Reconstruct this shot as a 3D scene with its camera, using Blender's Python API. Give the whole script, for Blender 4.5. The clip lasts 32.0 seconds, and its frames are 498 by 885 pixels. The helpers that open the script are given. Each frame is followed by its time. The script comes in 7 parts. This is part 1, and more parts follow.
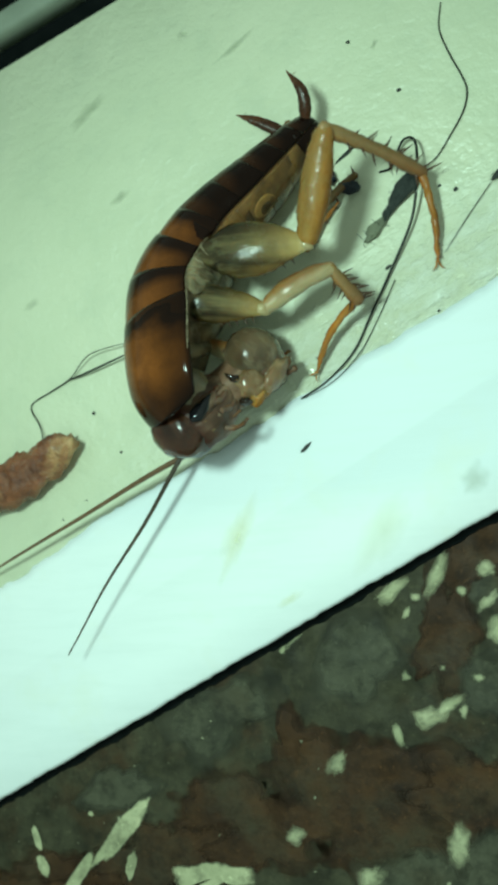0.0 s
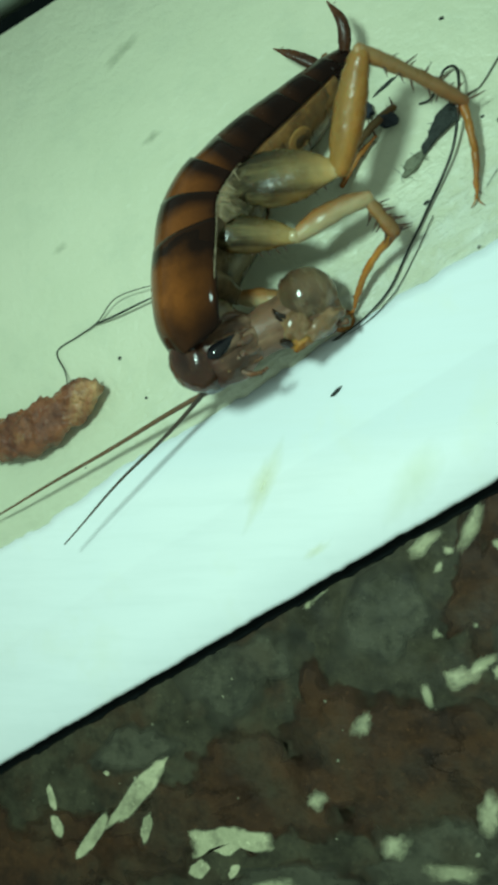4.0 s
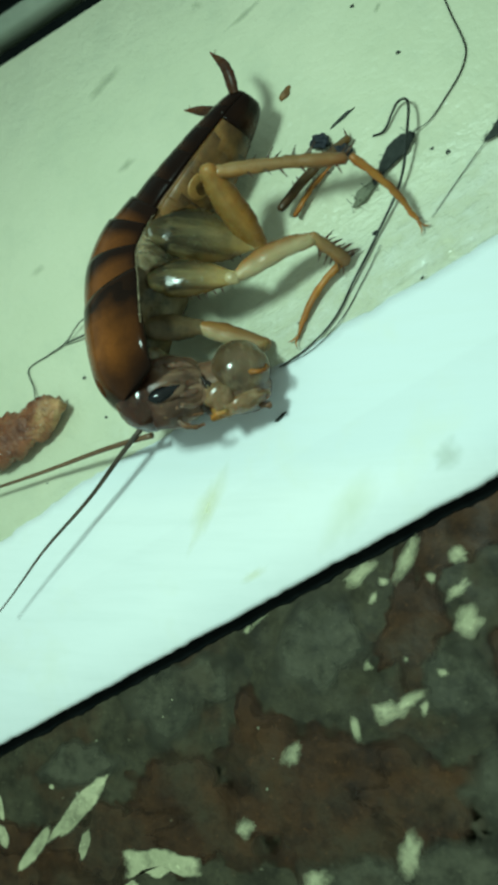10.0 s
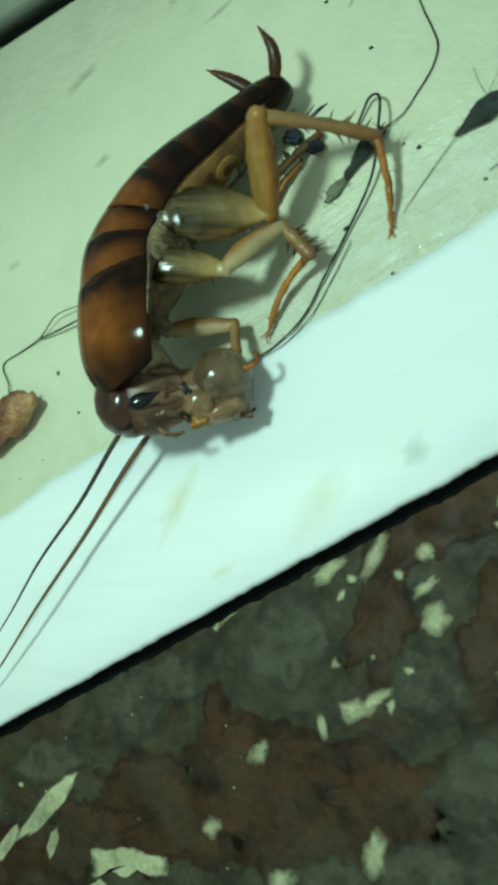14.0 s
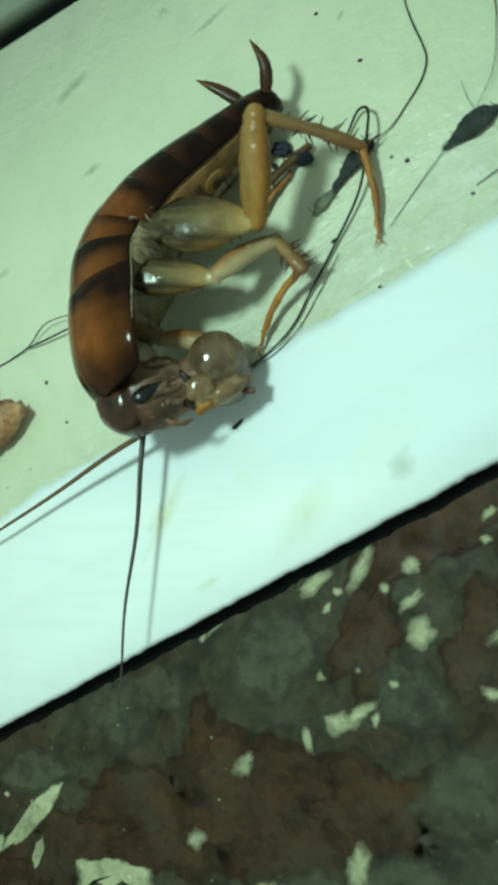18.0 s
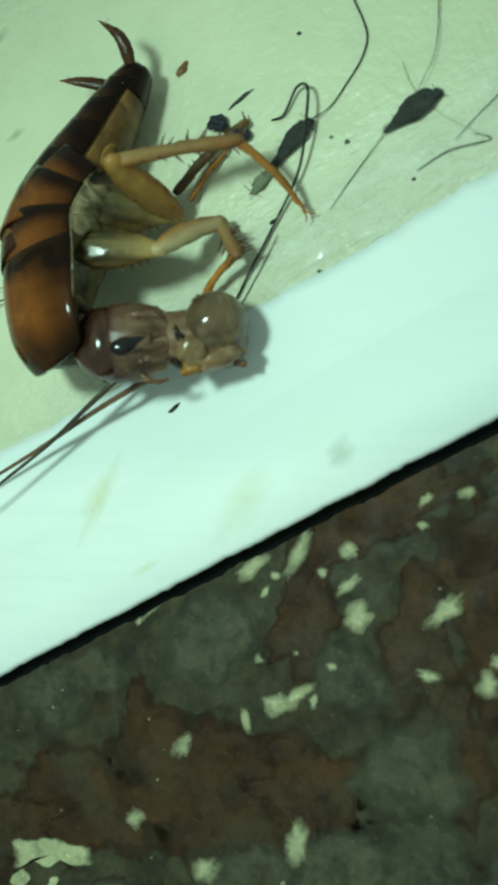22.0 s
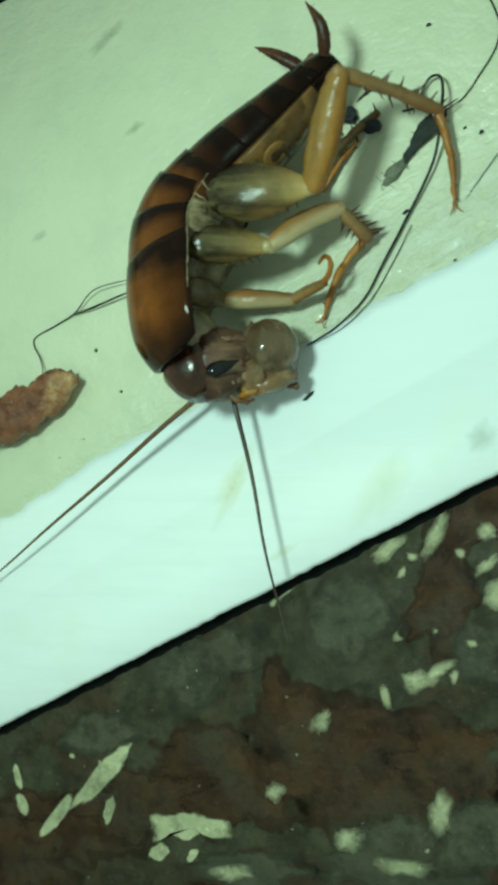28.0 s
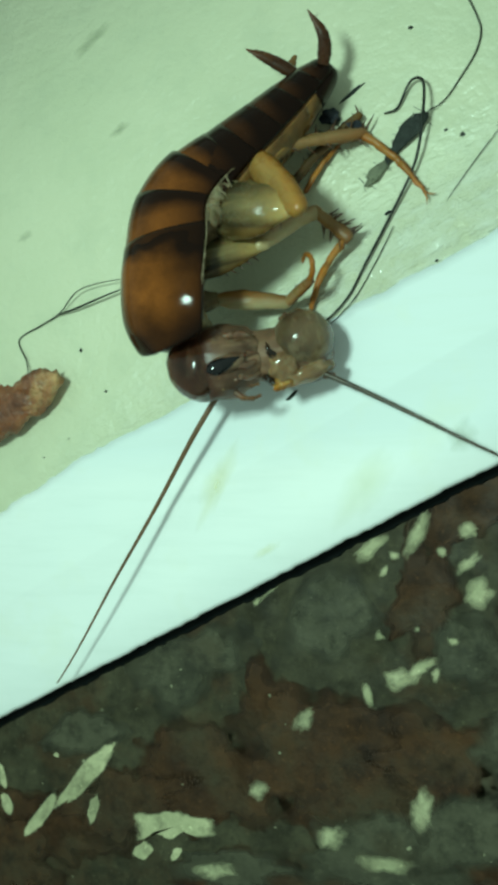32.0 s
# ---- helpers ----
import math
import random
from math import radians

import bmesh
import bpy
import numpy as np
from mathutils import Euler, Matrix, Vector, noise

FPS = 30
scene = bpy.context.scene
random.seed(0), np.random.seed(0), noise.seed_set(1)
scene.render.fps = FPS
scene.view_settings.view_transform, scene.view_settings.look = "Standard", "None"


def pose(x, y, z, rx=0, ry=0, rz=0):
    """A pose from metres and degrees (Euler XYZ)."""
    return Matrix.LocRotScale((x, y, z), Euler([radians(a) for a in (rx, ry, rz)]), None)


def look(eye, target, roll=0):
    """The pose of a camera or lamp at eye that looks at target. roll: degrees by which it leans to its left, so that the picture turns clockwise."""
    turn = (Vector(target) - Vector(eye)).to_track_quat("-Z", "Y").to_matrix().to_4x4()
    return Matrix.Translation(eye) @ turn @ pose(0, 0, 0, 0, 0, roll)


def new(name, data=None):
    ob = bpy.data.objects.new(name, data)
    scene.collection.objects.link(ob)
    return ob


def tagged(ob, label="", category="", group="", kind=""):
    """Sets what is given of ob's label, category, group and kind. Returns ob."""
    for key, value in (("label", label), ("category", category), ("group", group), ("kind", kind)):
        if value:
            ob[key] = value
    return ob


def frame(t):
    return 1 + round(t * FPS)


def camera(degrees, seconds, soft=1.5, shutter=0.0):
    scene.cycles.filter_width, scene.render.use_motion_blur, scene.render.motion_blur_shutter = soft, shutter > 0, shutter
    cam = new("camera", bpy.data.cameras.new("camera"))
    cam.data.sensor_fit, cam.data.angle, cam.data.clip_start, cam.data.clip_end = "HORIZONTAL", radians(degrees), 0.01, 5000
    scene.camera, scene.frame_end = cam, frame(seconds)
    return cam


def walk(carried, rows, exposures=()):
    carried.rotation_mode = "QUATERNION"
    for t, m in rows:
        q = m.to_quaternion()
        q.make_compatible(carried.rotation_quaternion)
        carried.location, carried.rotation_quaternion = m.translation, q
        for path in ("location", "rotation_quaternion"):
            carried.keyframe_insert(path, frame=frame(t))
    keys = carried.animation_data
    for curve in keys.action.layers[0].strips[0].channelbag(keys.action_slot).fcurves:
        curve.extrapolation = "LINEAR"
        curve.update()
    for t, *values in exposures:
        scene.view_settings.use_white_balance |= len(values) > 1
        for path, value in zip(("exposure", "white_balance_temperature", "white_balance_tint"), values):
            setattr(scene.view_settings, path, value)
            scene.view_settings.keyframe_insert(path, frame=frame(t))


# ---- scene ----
# The camera: held by hand about ten centimetres over the ledge, drifting slowly.
cam = camera(29.0, 32.0, soft=4.1)
cam.data.dof.use_dof, cam.data.dof.focus_distance, cam.data.dof.aperture_fstop = True, 0.113, 40.0
walk(cam, [
    (0, pose(0.03384, -0.00638, 0.10776, 2.33, 20.84, -4.11)),
    (0.5, pose(0.03448, -0.00691, 0.10697, 2.21, 20.48, -4.12)),
    (1, pose(0.03430, -0.00680, 0.10667, 2.06, 20.46, -4.18)),
    (1.5, pose(0.03214, -0.00717, 0.10718, 1.97, 20.38, -4.32)),
    (2, pose(0.03222, -0.00793, 0.10749, 2.10, 20.24, -4.26)),
    (2.5, pose(0.03009, -0.00903, 0.10676, 2.08, 20.50, -4.30)),
    (3, pose(0.03225, -0.01060, 0.10242, 2.10, 21.24, -3.74)),
    (3.5, pose(0.03311, -0.01453, 0.10231, 3.14, 22.81, -3.16)),
    (5.5, pose(0.04093, -0.01290, 0.10009, 4.73, 25.53, -0.72)),
    (6, pose(0.04468, -0.01468, 0.09872, 5.60, 27.12, -0.31)),
    (6.5, pose(0.04808, -0.01605, 0.09726, 6.68, 27.36, 0.32)),
    (7, pose(0.04869, -0.01614, 0.09623, 6.93, 27.29, 0.35)),
    (7.5, pose(0.04743, -0.01640, 0.09621, 6.91, 27.62, 0.34)),
    (8, pose(0.04741, -0.01597, 0.09688, 6.94, 27.97, 0.44)),
    (8.5, pose(0.04792, -0.01574, 0.09641, 7.12, 28.04, 0.56)),
    (9, pose(0.04953, -0.01558, 0.09519, 7.39, 28.07, 0.80)),
    (9.5, pose(0.04829, -0.01621, 0.09552, 7.41, 28.27, 0.75)),
    (10, pose(0.04844, -0.01618, 0.09590, 7.48, 28.43, 0.85)),
    (10.5, pose(0.04908, -0.01575, 0.09545, 7.46, 28.65, 0.90)),
    (11, pose(0.04992, -0.01657, 0.09453, 7.96, 28.79, 1.17)),
    (11.5, pose(0.05050, -0.01641, 0.09437, 7.88, 28.81, 1.16)),
    (12, pose(0.05131, -0.01646, 0.09404, 8.05, 28.62, 1.28)),
    (12.5, pose(0.05179, -0.01638, 0.09345, 8.20, 28.54, 1.39)),
    (13, pose(0.05138, -0.01654, 0.09381, 8.17, 28.33, 1.37)),
    (13.5, pose(0.05153, -0.01727, 0.09320, 8.14, 28.37, 1.43)),
    (14, pose(0.05147, -0.01737, 0.09338, 8.21, 28.61, 1.42)),
    (14.5, pose(0.05239, -0.01679, 0.09311, 8.16, 28.75, 1.56)),
    (16.5, pose(0.05258, -0.01650, 0.09316, 8.33, 28.37, 1.70)),
    (17, pose(0.05262, -0.01579, 0.09301, 8.28, 28.40, 1.77)),
    (17.5, pose(0.05288, -0.01616, 0.09286, 8.38, 28.46, 1.78)),
    (18, pose(0.05240, -0.01596, 0.09304, 8.32, 28.33, 1.73)),
    (18.5, pose(0.05298, -0.01595, 0.09169, 7.97, 27.65, 1.70)),
    (19, pose(0.04082, -0.00835, 0.09782, 6.72, 26.50, 1.06)),
    (19.5, pose(0.04989, -0.00921, 0.09425, 6.16, 25.87, 1.55)),
    (20, pose(0.05123, -0.01088, 0.09275, 5.79, 24.93, 1.52)),
    (20.5, pose(0.05034, -0.01215, 0.09276, 5.45, 24.45, 1.40)),
    (21, pose(0.04943, -0.01134, 0.09326, 4.89, 24.07, 1.14)),
    (21.5, pose(0.04908, -0.01117, 0.09375, 4.44, 23.53, 1.03)),
    (22, pose(0.04928, -0.01044, 0.09412, 4.03, 22.94, 0.90)),
    (22.5, pose(0.04939, -0.00995, 0.09461, 3.75, 22.61, 0.74)),
    (23, pose(0.04969, -0.01000, 0.09414, 3.67, 22.19, 0.85)),
    (23.5, pose(0.04639, -0.00788, 0.09345, 2.90, 22.54, 0.86)),
    (24, pose(0.04416, -0.00910, 0.09394, 2.64, 22.77, 0.77)),
    (24.5, pose(0.04120, -0.00967, 0.09434, 2.41, 23.03, 0.56)),
    (26.5, pose(0.03923, -0.01137, 0.09648, 2.17, 23.15, 0.32)),
    (27, pose(0.03736, -0.00788, 0.10259, 1.77, 22.90, -0.11)),
    (27.5, pose(0.03590, -0.00845, 0.10401, 1.87, 22.55, -0.30)),
    (28, pose(0.03600, -0.00891, 0.10291, 1.82, 22.71, -0.38)),
    (28.5, pose(0.03693, -0.00890, 0.10287, 1.87, 22.80, -0.34)),
    (29, pose(0.03618, -0.00897, 0.10326, 2.02, 22.78, -0.40)),
    (29.5, pose(0.03560, -0.00860, 0.10354, 1.89, 22.73, -0.43)),
    (30, pose(0.03581, -0.00793, 0.10393, 1.86, 22.76, -0.44)),
    (30.5, pose(0.03547, -0.00815, 0.10279, 1.90, 22.97, -0.44)),
    (31, pose(0.03535, -0.00752, 0.10278, 1.77, 23.19, -0.46)),
    (31.5, pose(0.03638, -0.00878, 0.10342, 2.06, 22.56, -0.39)),
    (32, pose(0.03725, -0.00949, 0.10300, 2.09, 22.30, -0.33)),
], exposures=[(0, -0.15, 6500, 10), (2, -0.18, 6500, 10), (3, -0.42, 6500, 10), (3.5, -0.35, 6500, 10), (5.5, -0.15, 6500, 10), (7, -0.25, 6500, 10), (14, -0.23, 6500, 10), (18.5, -0.18, 6500, 10), (19, 0.15, 6500, 10), (19.5, -0.20, 6500, 10), (20, -0.55, 6650, 6), (21, -0.28, 6650, 7), (22, -0.25, 6650, 7), (23, -0.26, 6600, 7), (24, -0.42, 6700, 5), (27, -0.15, 6650, 7), (28, -0.25, 6650, 7), (32, -0.25, 6650, 7)])

# ---- light: a small torch over the ledge, in a dim room ----
world = bpy.data.worlds.new("dim_room")
world.use_nodes = True
world.node_tree.nodes["Background"].inputs[0].default_value = (0.60, 0.9, 0.76, 1)
world.node_tree.nodes["Background"].inputs[1].default_value = 0.49
scene.world = world
torch = bpy.data.lights.new("torch", "SPOT")
torch.shadow_soft_size = 0.013
torch.spot_size, torch.spot_blend = radians(84), 1.0
torch.energy = 1.01
torch.color = (0.64, 1.0, 0.86)
lamp = new("torch", torch)
lamp.matrix_world = look((-0.015, 0.019, 0.165), (0.006, -0.017, 0.0))

MM = 0.001


# ---- materials ----
class Nodes:
    """A small helper round one node material."""

    def __init__(self, name):
        self.mat = bpy.data.materials.new(name)
        self.mat.use_nodes = True
        self.tree = self.mat.node_tree
        self.bsdf = self.tree.nodes["Principled BSDF"]
        self.out = self.tree.nodes["Material Output"]

    def node(self, kind, **values):
        n = self.tree.nodes.new(kind)
        for key, value in values.items():
            n.inputs[key.replace("_", " ")].default_value = value
        return n

    def link(self, a, b):
        self.tree.links.new(a, b)

    def coords(self, which="Object"):
        return self.tree.nodes.new("ShaderNodeTexCoord").outputs[which]

    def noise(self, scale, detail=4.0, rough=0.55, coords=None):
        n = self.node("ShaderNodeTexNoise", Scale=scale, Detail=detail, Roughness=rough)
        self.link(coords or self.coords(), n.inputs["Vector"])
        return n.outputs["Fac"]

    def ramp(self, fac, stops, constant=False):
        n = self.tree.nodes.new("ShaderNodeValToRGB")
        if constant:
            n.color_ramp.interpolation = "CONSTANT"
        els = n.color_ramp.elements
        while len(els) < len(stops):
            els.new(0.5)
        for e, (at, col) in zip(els, stops):
            e.position, e.color = at, (*col, 1) if len(col) == 3 else col
        self.link(fac, n.inputs[0])
        return n.outputs[0]

    def mix(self, fac, a, b, mode="MIX"):
        n = self.tree.nodes.new("ShaderNodeMix")
        n.data_type, n.blend_type = "RGBA", mode
        for sock, v in ((n.inputs[0], fac), (n.inputs[6], a), (n.inputs[7], b)):
            if isinstance(v, (int, float)):
                sock.default_value = v
            elif isinstance(v, tuple):
                sock.default_value = (*v, 1)
            else:
                self.link(v, sock)
        return n.outputs[2]

    def node_sum(self, value, plus):
        n = self.tree.nodes.new("ShaderNodeMath")
        n.inputs[1].default_value = plus
        self.link(value, n.inputs[0])
        return n.outputs[0]

    def bump(self, height, strength, distance):
        n = self.node("ShaderNodeBump", Strength=strength, Distance=distance)
        self.link(height, n.inputs["Height"])
        self.link(n.outputs[0], self.bsdf.inputs["Normal"])

    def done(self, colour=None, rough=0.5, **more):
        if colour is not None:
            if isinstance(colour, tuple):
                self.bsdf.inputs["Base Color"].default_value = (*colour, 1)
            else:
                self.link(colour, self.bsdf.inputs["Base Color"])
        if isinstance(rough, (int, float)):
            self.bsdf.inputs["Roughness"].default_value = rough
        else:
            self.link(rough, self.bsdf.inputs["Roughness"])
        for key, value in more.items():
            self.bsdf.inputs[key.replace("_", " ")].default_value = value
        return self.mat


def mottled(name, a, b, scale, rough=0.4, bump=0.2, fine=6.0, distance=0.0001, **more):
    """Two colours mixed by broad noise, with finer grain and relief."""
    n = Nodes(name)
    broad, grain = n.noise(scale), n.noise(scale * fine, 3.0)
    col = n.mix(n.ramp(broad, [(0.35, (0, 0, 0)), (0.65, (1, 1, 1))]), a, b)
    col = n.mix(n.ramp(grain, [(0.3, (0.0,) * 3), (0.8, (0.25,) * 3)]), col, tuple(c * 0.6 for c in a))
    if bump:
        n.bump(grain, bump, distance)
    return n.done(col, rough, **more)


# Near-black: lines the back gap and paints in shade under the strip's edge.
M_DARK = mottled("near_black_gap_strip", (0.004, 0.006, 0.006), (0.008, 0.010, 0.010), 300, 0.9, 0.2, 6.0, 0.0001, Specular_IOR_Level=0.1)
M_BOARD = mottled("dull_grey_green_board", (0.26, 0.30, 0.23), (0.34, 0.37, 0.29), 80, 0.5, 0.2)


def green_paint():
    """Thick old gloss paint: broad tint shifts, faint grey smears, brushed and pooled relief."""
    n = Nodes("pale_green_gloss_paint")
    col = n.mix(n.ramp(n.noise(35, 3.0), [(0.35, (0, 0, 0)), (0.65, (1, 1, 1))]), (0.59, 0.61, 0.43), (0.66, 0.66, 0.48))
    col = n.mix(n.ramp(n.noise(160, 5.0, 0.65), [(0.50, (0.0,) * 3), (0.78, (0.42,) * 3)]), col, (0.47, 0.51, 0.37))
    col = n.mix(n.ramp(n.noise(900, 3.0), [(0.62, (0.0,) * 3), (0.78, (0.3,) * 3)]), col, (0.66, 0.70, 0.52))
    relief = n.mix(0.35, n.noise(170, 4.0, 0.6), n.noise(900, 3.0))
    place = n.node("ShaderNodeMapping")
    place.vector_type = "TEXTURE"
    place.inputs["Location"].default_value = (0.0230, 0.0185, 0)
    place.inputs["Rotation"].default_value = (0, 0, radians(26.97))
    place.inputs["Scale"].default_value = (5.6, 1, 1)
    n.link(n.coords(), place.inputs[0])
    near = n.node("ShaderNodeVectorMath")
    near.operation = "LENGTH"
    n.link(place.outputs[0], near.inputs[0])
    wet = n.ramp(near.outputs["Value"], [(0.004, (1, 1, 1)), (0.0100, (0.06,) * 3)])
    drag = n.node("ShaderNodeMapping")
    drag.vector_type = "TEXTURE"
    drag.inputs["Rotation"].default_value = (0, 0, radians(26.97))
    drag.inputs["Scale"].default_value = (3.2, 1, 1)
    n.link(n.coords(), drag.inputs[0])
    clots = n.mix(0.5, n.ramp(n.noise(420, 5.0, 0.75), [(0.40, (0, 0, 0)), (0.66, (1, 1, 1))]), n.ramp(n.noise(520, 4.0, 0.7, drag.outputs[0]), [(0.42, (0, 0, 0)), (0.60, (1, 1, 1))]))
    n.bump(n.mix(n.mix(0.9, (0, 0, 0), wet, "MIX"), relief, clots), 0.6, 0.0009)
    col = n.mix(n.mix(1.0, n.mix(1.0, wet, clots, "MULTIPLY"), (0.62,) * 3, "MULTIPLY"), col, (0.80, 0.83, 0.74))
    gloss = n.ramp(n.noise(120, 3.0), [(0.3, (0.26,) * 3), (0.7, (0.5,) * 3)])
    return n.done(col, n.mix(n.mix(0.85, (0, 0, 0), wet), gloss, (0.13,) * 3))


M_GREEN = green_paint()


def white_paint():
    """White gloss paint, brushed along its length, with faint yellowing and grey rubs."""
    n = Nodes("white_gloss_paint")
    turn = n.node("ShaderNodeMapping")
    turn.inputs["Rotation"].default_value = (0, 0, radians(-26.97))
    turn.inputs["Scale"].default_value = (0.12, 1.0, 1.0)
    n.link(n.coords(), turn.inputs[0])
    brush = n.noise(700, 4.0, 0.6, turn.outputs[0])
    col = n.mix(n.ramp(n.noise(45, 4.0), [(0.35, (0, 0, 0)), (0.65, (1, 1, 1))]), (0.83, 0.87, 0.87), (0.86, 0.89, 0.88))
    across = n.node("ShaderNodeSeparateXYZ")
    n.link(turn.outputs[0], across.inputs[0])
    # Upper facet toned darker and bluer in colour, as if tilted from the lamp.
    upper = n.ramp(n.node_sum(across.outputs[1], 0.5), [(0.4944, (0, 0, 0)), (0.4958, (0.9,) * 3)])
    col = n.mix(upper, col, (0.75, 0.81, 0.83))
    col = n.mix(n.ramp(n.noise(85, 4.0, 0.6), [(0.56, (0.0,) * 3), (0.80, (0.5,) * 3)]), col, (0.78, 0.80, 0.66))
    col = n.mix(n.ramp(brush, [(0.45, (0.0,) * 3), (0.8, (0.35,) * 3)]), col, (0.72, 0.77, 0.75))
    n.bump(brush, 0.15, 0.0002)
    return n.done(col, 0.55)


M_WHITE = white_paint()


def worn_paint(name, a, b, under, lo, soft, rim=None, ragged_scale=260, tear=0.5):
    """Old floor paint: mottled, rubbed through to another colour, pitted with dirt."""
    n = Nodes(name)
    col = n.mix(n.ramp(n.noise(180, 6.0, 0.65), [(0.35, (0, 0, 0)), (0.65, (1, 1, 1))]), a, b)
    col = n.mix(n.ramp(n.noise(85, 6.0, 0.62), [(lo, (0, 0, 0)), (lo + soft, (0.9,) * 3)]), col, under)
    col = n.mix(n.ramp(n.noise(420, 5.0, 0.7), [(0.46, (0.0,) * 3), (0.70, (0.75,) * 3)]), col, tuple(c * 0.35 for c in a))
    col = n.mix(n.ramp(n.noise(1500, 3.0), [(0.62, (0.0,) * 3), (0.78, (0.5,) * 3)]), col, tuple(min(1, c * 1.9) for c in b))
    n.bump(n.noise(420, 5.0, 0.65), 0.6, 0.0003)
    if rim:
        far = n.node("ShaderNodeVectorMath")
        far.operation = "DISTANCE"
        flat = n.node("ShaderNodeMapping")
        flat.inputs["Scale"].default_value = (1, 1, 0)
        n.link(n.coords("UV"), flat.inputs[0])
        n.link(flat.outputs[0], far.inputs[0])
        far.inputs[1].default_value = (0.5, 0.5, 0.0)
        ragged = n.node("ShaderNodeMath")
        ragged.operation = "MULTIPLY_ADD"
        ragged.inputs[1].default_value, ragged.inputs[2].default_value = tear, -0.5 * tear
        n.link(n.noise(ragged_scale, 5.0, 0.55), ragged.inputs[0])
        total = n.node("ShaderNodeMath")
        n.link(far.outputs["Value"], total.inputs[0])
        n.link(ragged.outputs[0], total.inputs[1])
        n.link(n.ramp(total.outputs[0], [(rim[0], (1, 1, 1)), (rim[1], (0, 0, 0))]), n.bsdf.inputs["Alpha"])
    return n.done(col, n.ramp(n.noise(300, 3.0), [(0.3, (0.5,) * 3), (0.7, (0.8,) * 3)]), Specular_IOR_Level=0.2)


M_FLOOR = worn_paint("worn_dark_green_floor_paint", (0.028, 0.0245, 0.013), (0.071, 0.064, 0.0365), (0.052, 0.0295, 0.0135), 0.50, 0.14)
M_GREY = worn_paint("grey_green_floor_paint", (0.048, 0.046, 0.029), (0.088, 0.083, 0.053), (0.050, 0.036, 0.018), 0.58, 0.2, (0.30, 0.50))
M_BROWN = worn_paint("brown_bare_floor", (0.032, 0.0148, 0.0066), (0.073, 0.033, 0.0128), (0.052, 0.041, 0.023), 0.47, 0.2, (0.36, 0.50))
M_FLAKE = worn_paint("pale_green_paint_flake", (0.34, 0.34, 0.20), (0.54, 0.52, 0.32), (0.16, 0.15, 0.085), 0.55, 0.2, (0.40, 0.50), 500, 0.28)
# Wide alpha rim softens these flakes' edges in place of picture blur.
M_SOFT_FLAKE = worn_paint("soft_edged_paint_flake", (0.32, 0.32, 0.19), (0.50, 0.48, 0.30), (0.20, 0.19, 0.11), 0.55, 0.2, (0.16, 0.50), 420, 0.35)
M_SPECK = mottled("pale_paint_speck", (0.20, 0.20, 0.12), (0.36, 0.35, 0.21), 420, 0.6, 0.5, 4.0, 0.0003)
M_STAIN = Nodes("yellow_stain")
M_SMUDGE = Nodes("grey_smudge")
M_SMUDGE2 = Nodes("grey_smear")
M_STAIN2 = Nodes("faint_yellow_stain")


def film(n, colour, strength, scale):
    """A thin see-through film of dirt with a broken edge."""
    n.bsdf.inputs["Roughness"].default_value = 0.4
    n.bsdf.inputs["Base Color"].default_value = (*colour, 1)
    rim = n.node("ShaderNodeSeparateXYZ")
    n.link(n.coords("UV"), rim.inputs[0])
    fade = n.ramp(rim.outputs[0], [(0.1, (1, 1, 1)), (0.55, (0.5,) * 3), (0.98, (0, 0, 0))])
    n.link(n.mix(1.0, fade, n.ramp(n.noise(scale, 4.0, 0.7), [(0.25, (0.25 * strength,) * 3), (0.65, (strength,) * 3)]), "MULTIPLY"), n.bsdf.inputs["Alpha"])
    return n.mat


M_STAIN = film(M_STAIN, (0.80, 0.76, 0.42), 0.42, 150)
M_STAIN2 = film(M_STAIN2, (0.78, 0.78, 0.52), 0.34, 140)
M_SMUDGE = film(M_SMUDGE, (0.50, 0.54, 0.44), 0.5, 300)
M_SMUDGE2 = film(M_SMUDGE2, (0.36, 0.40, 0.28), 0.5, 350)


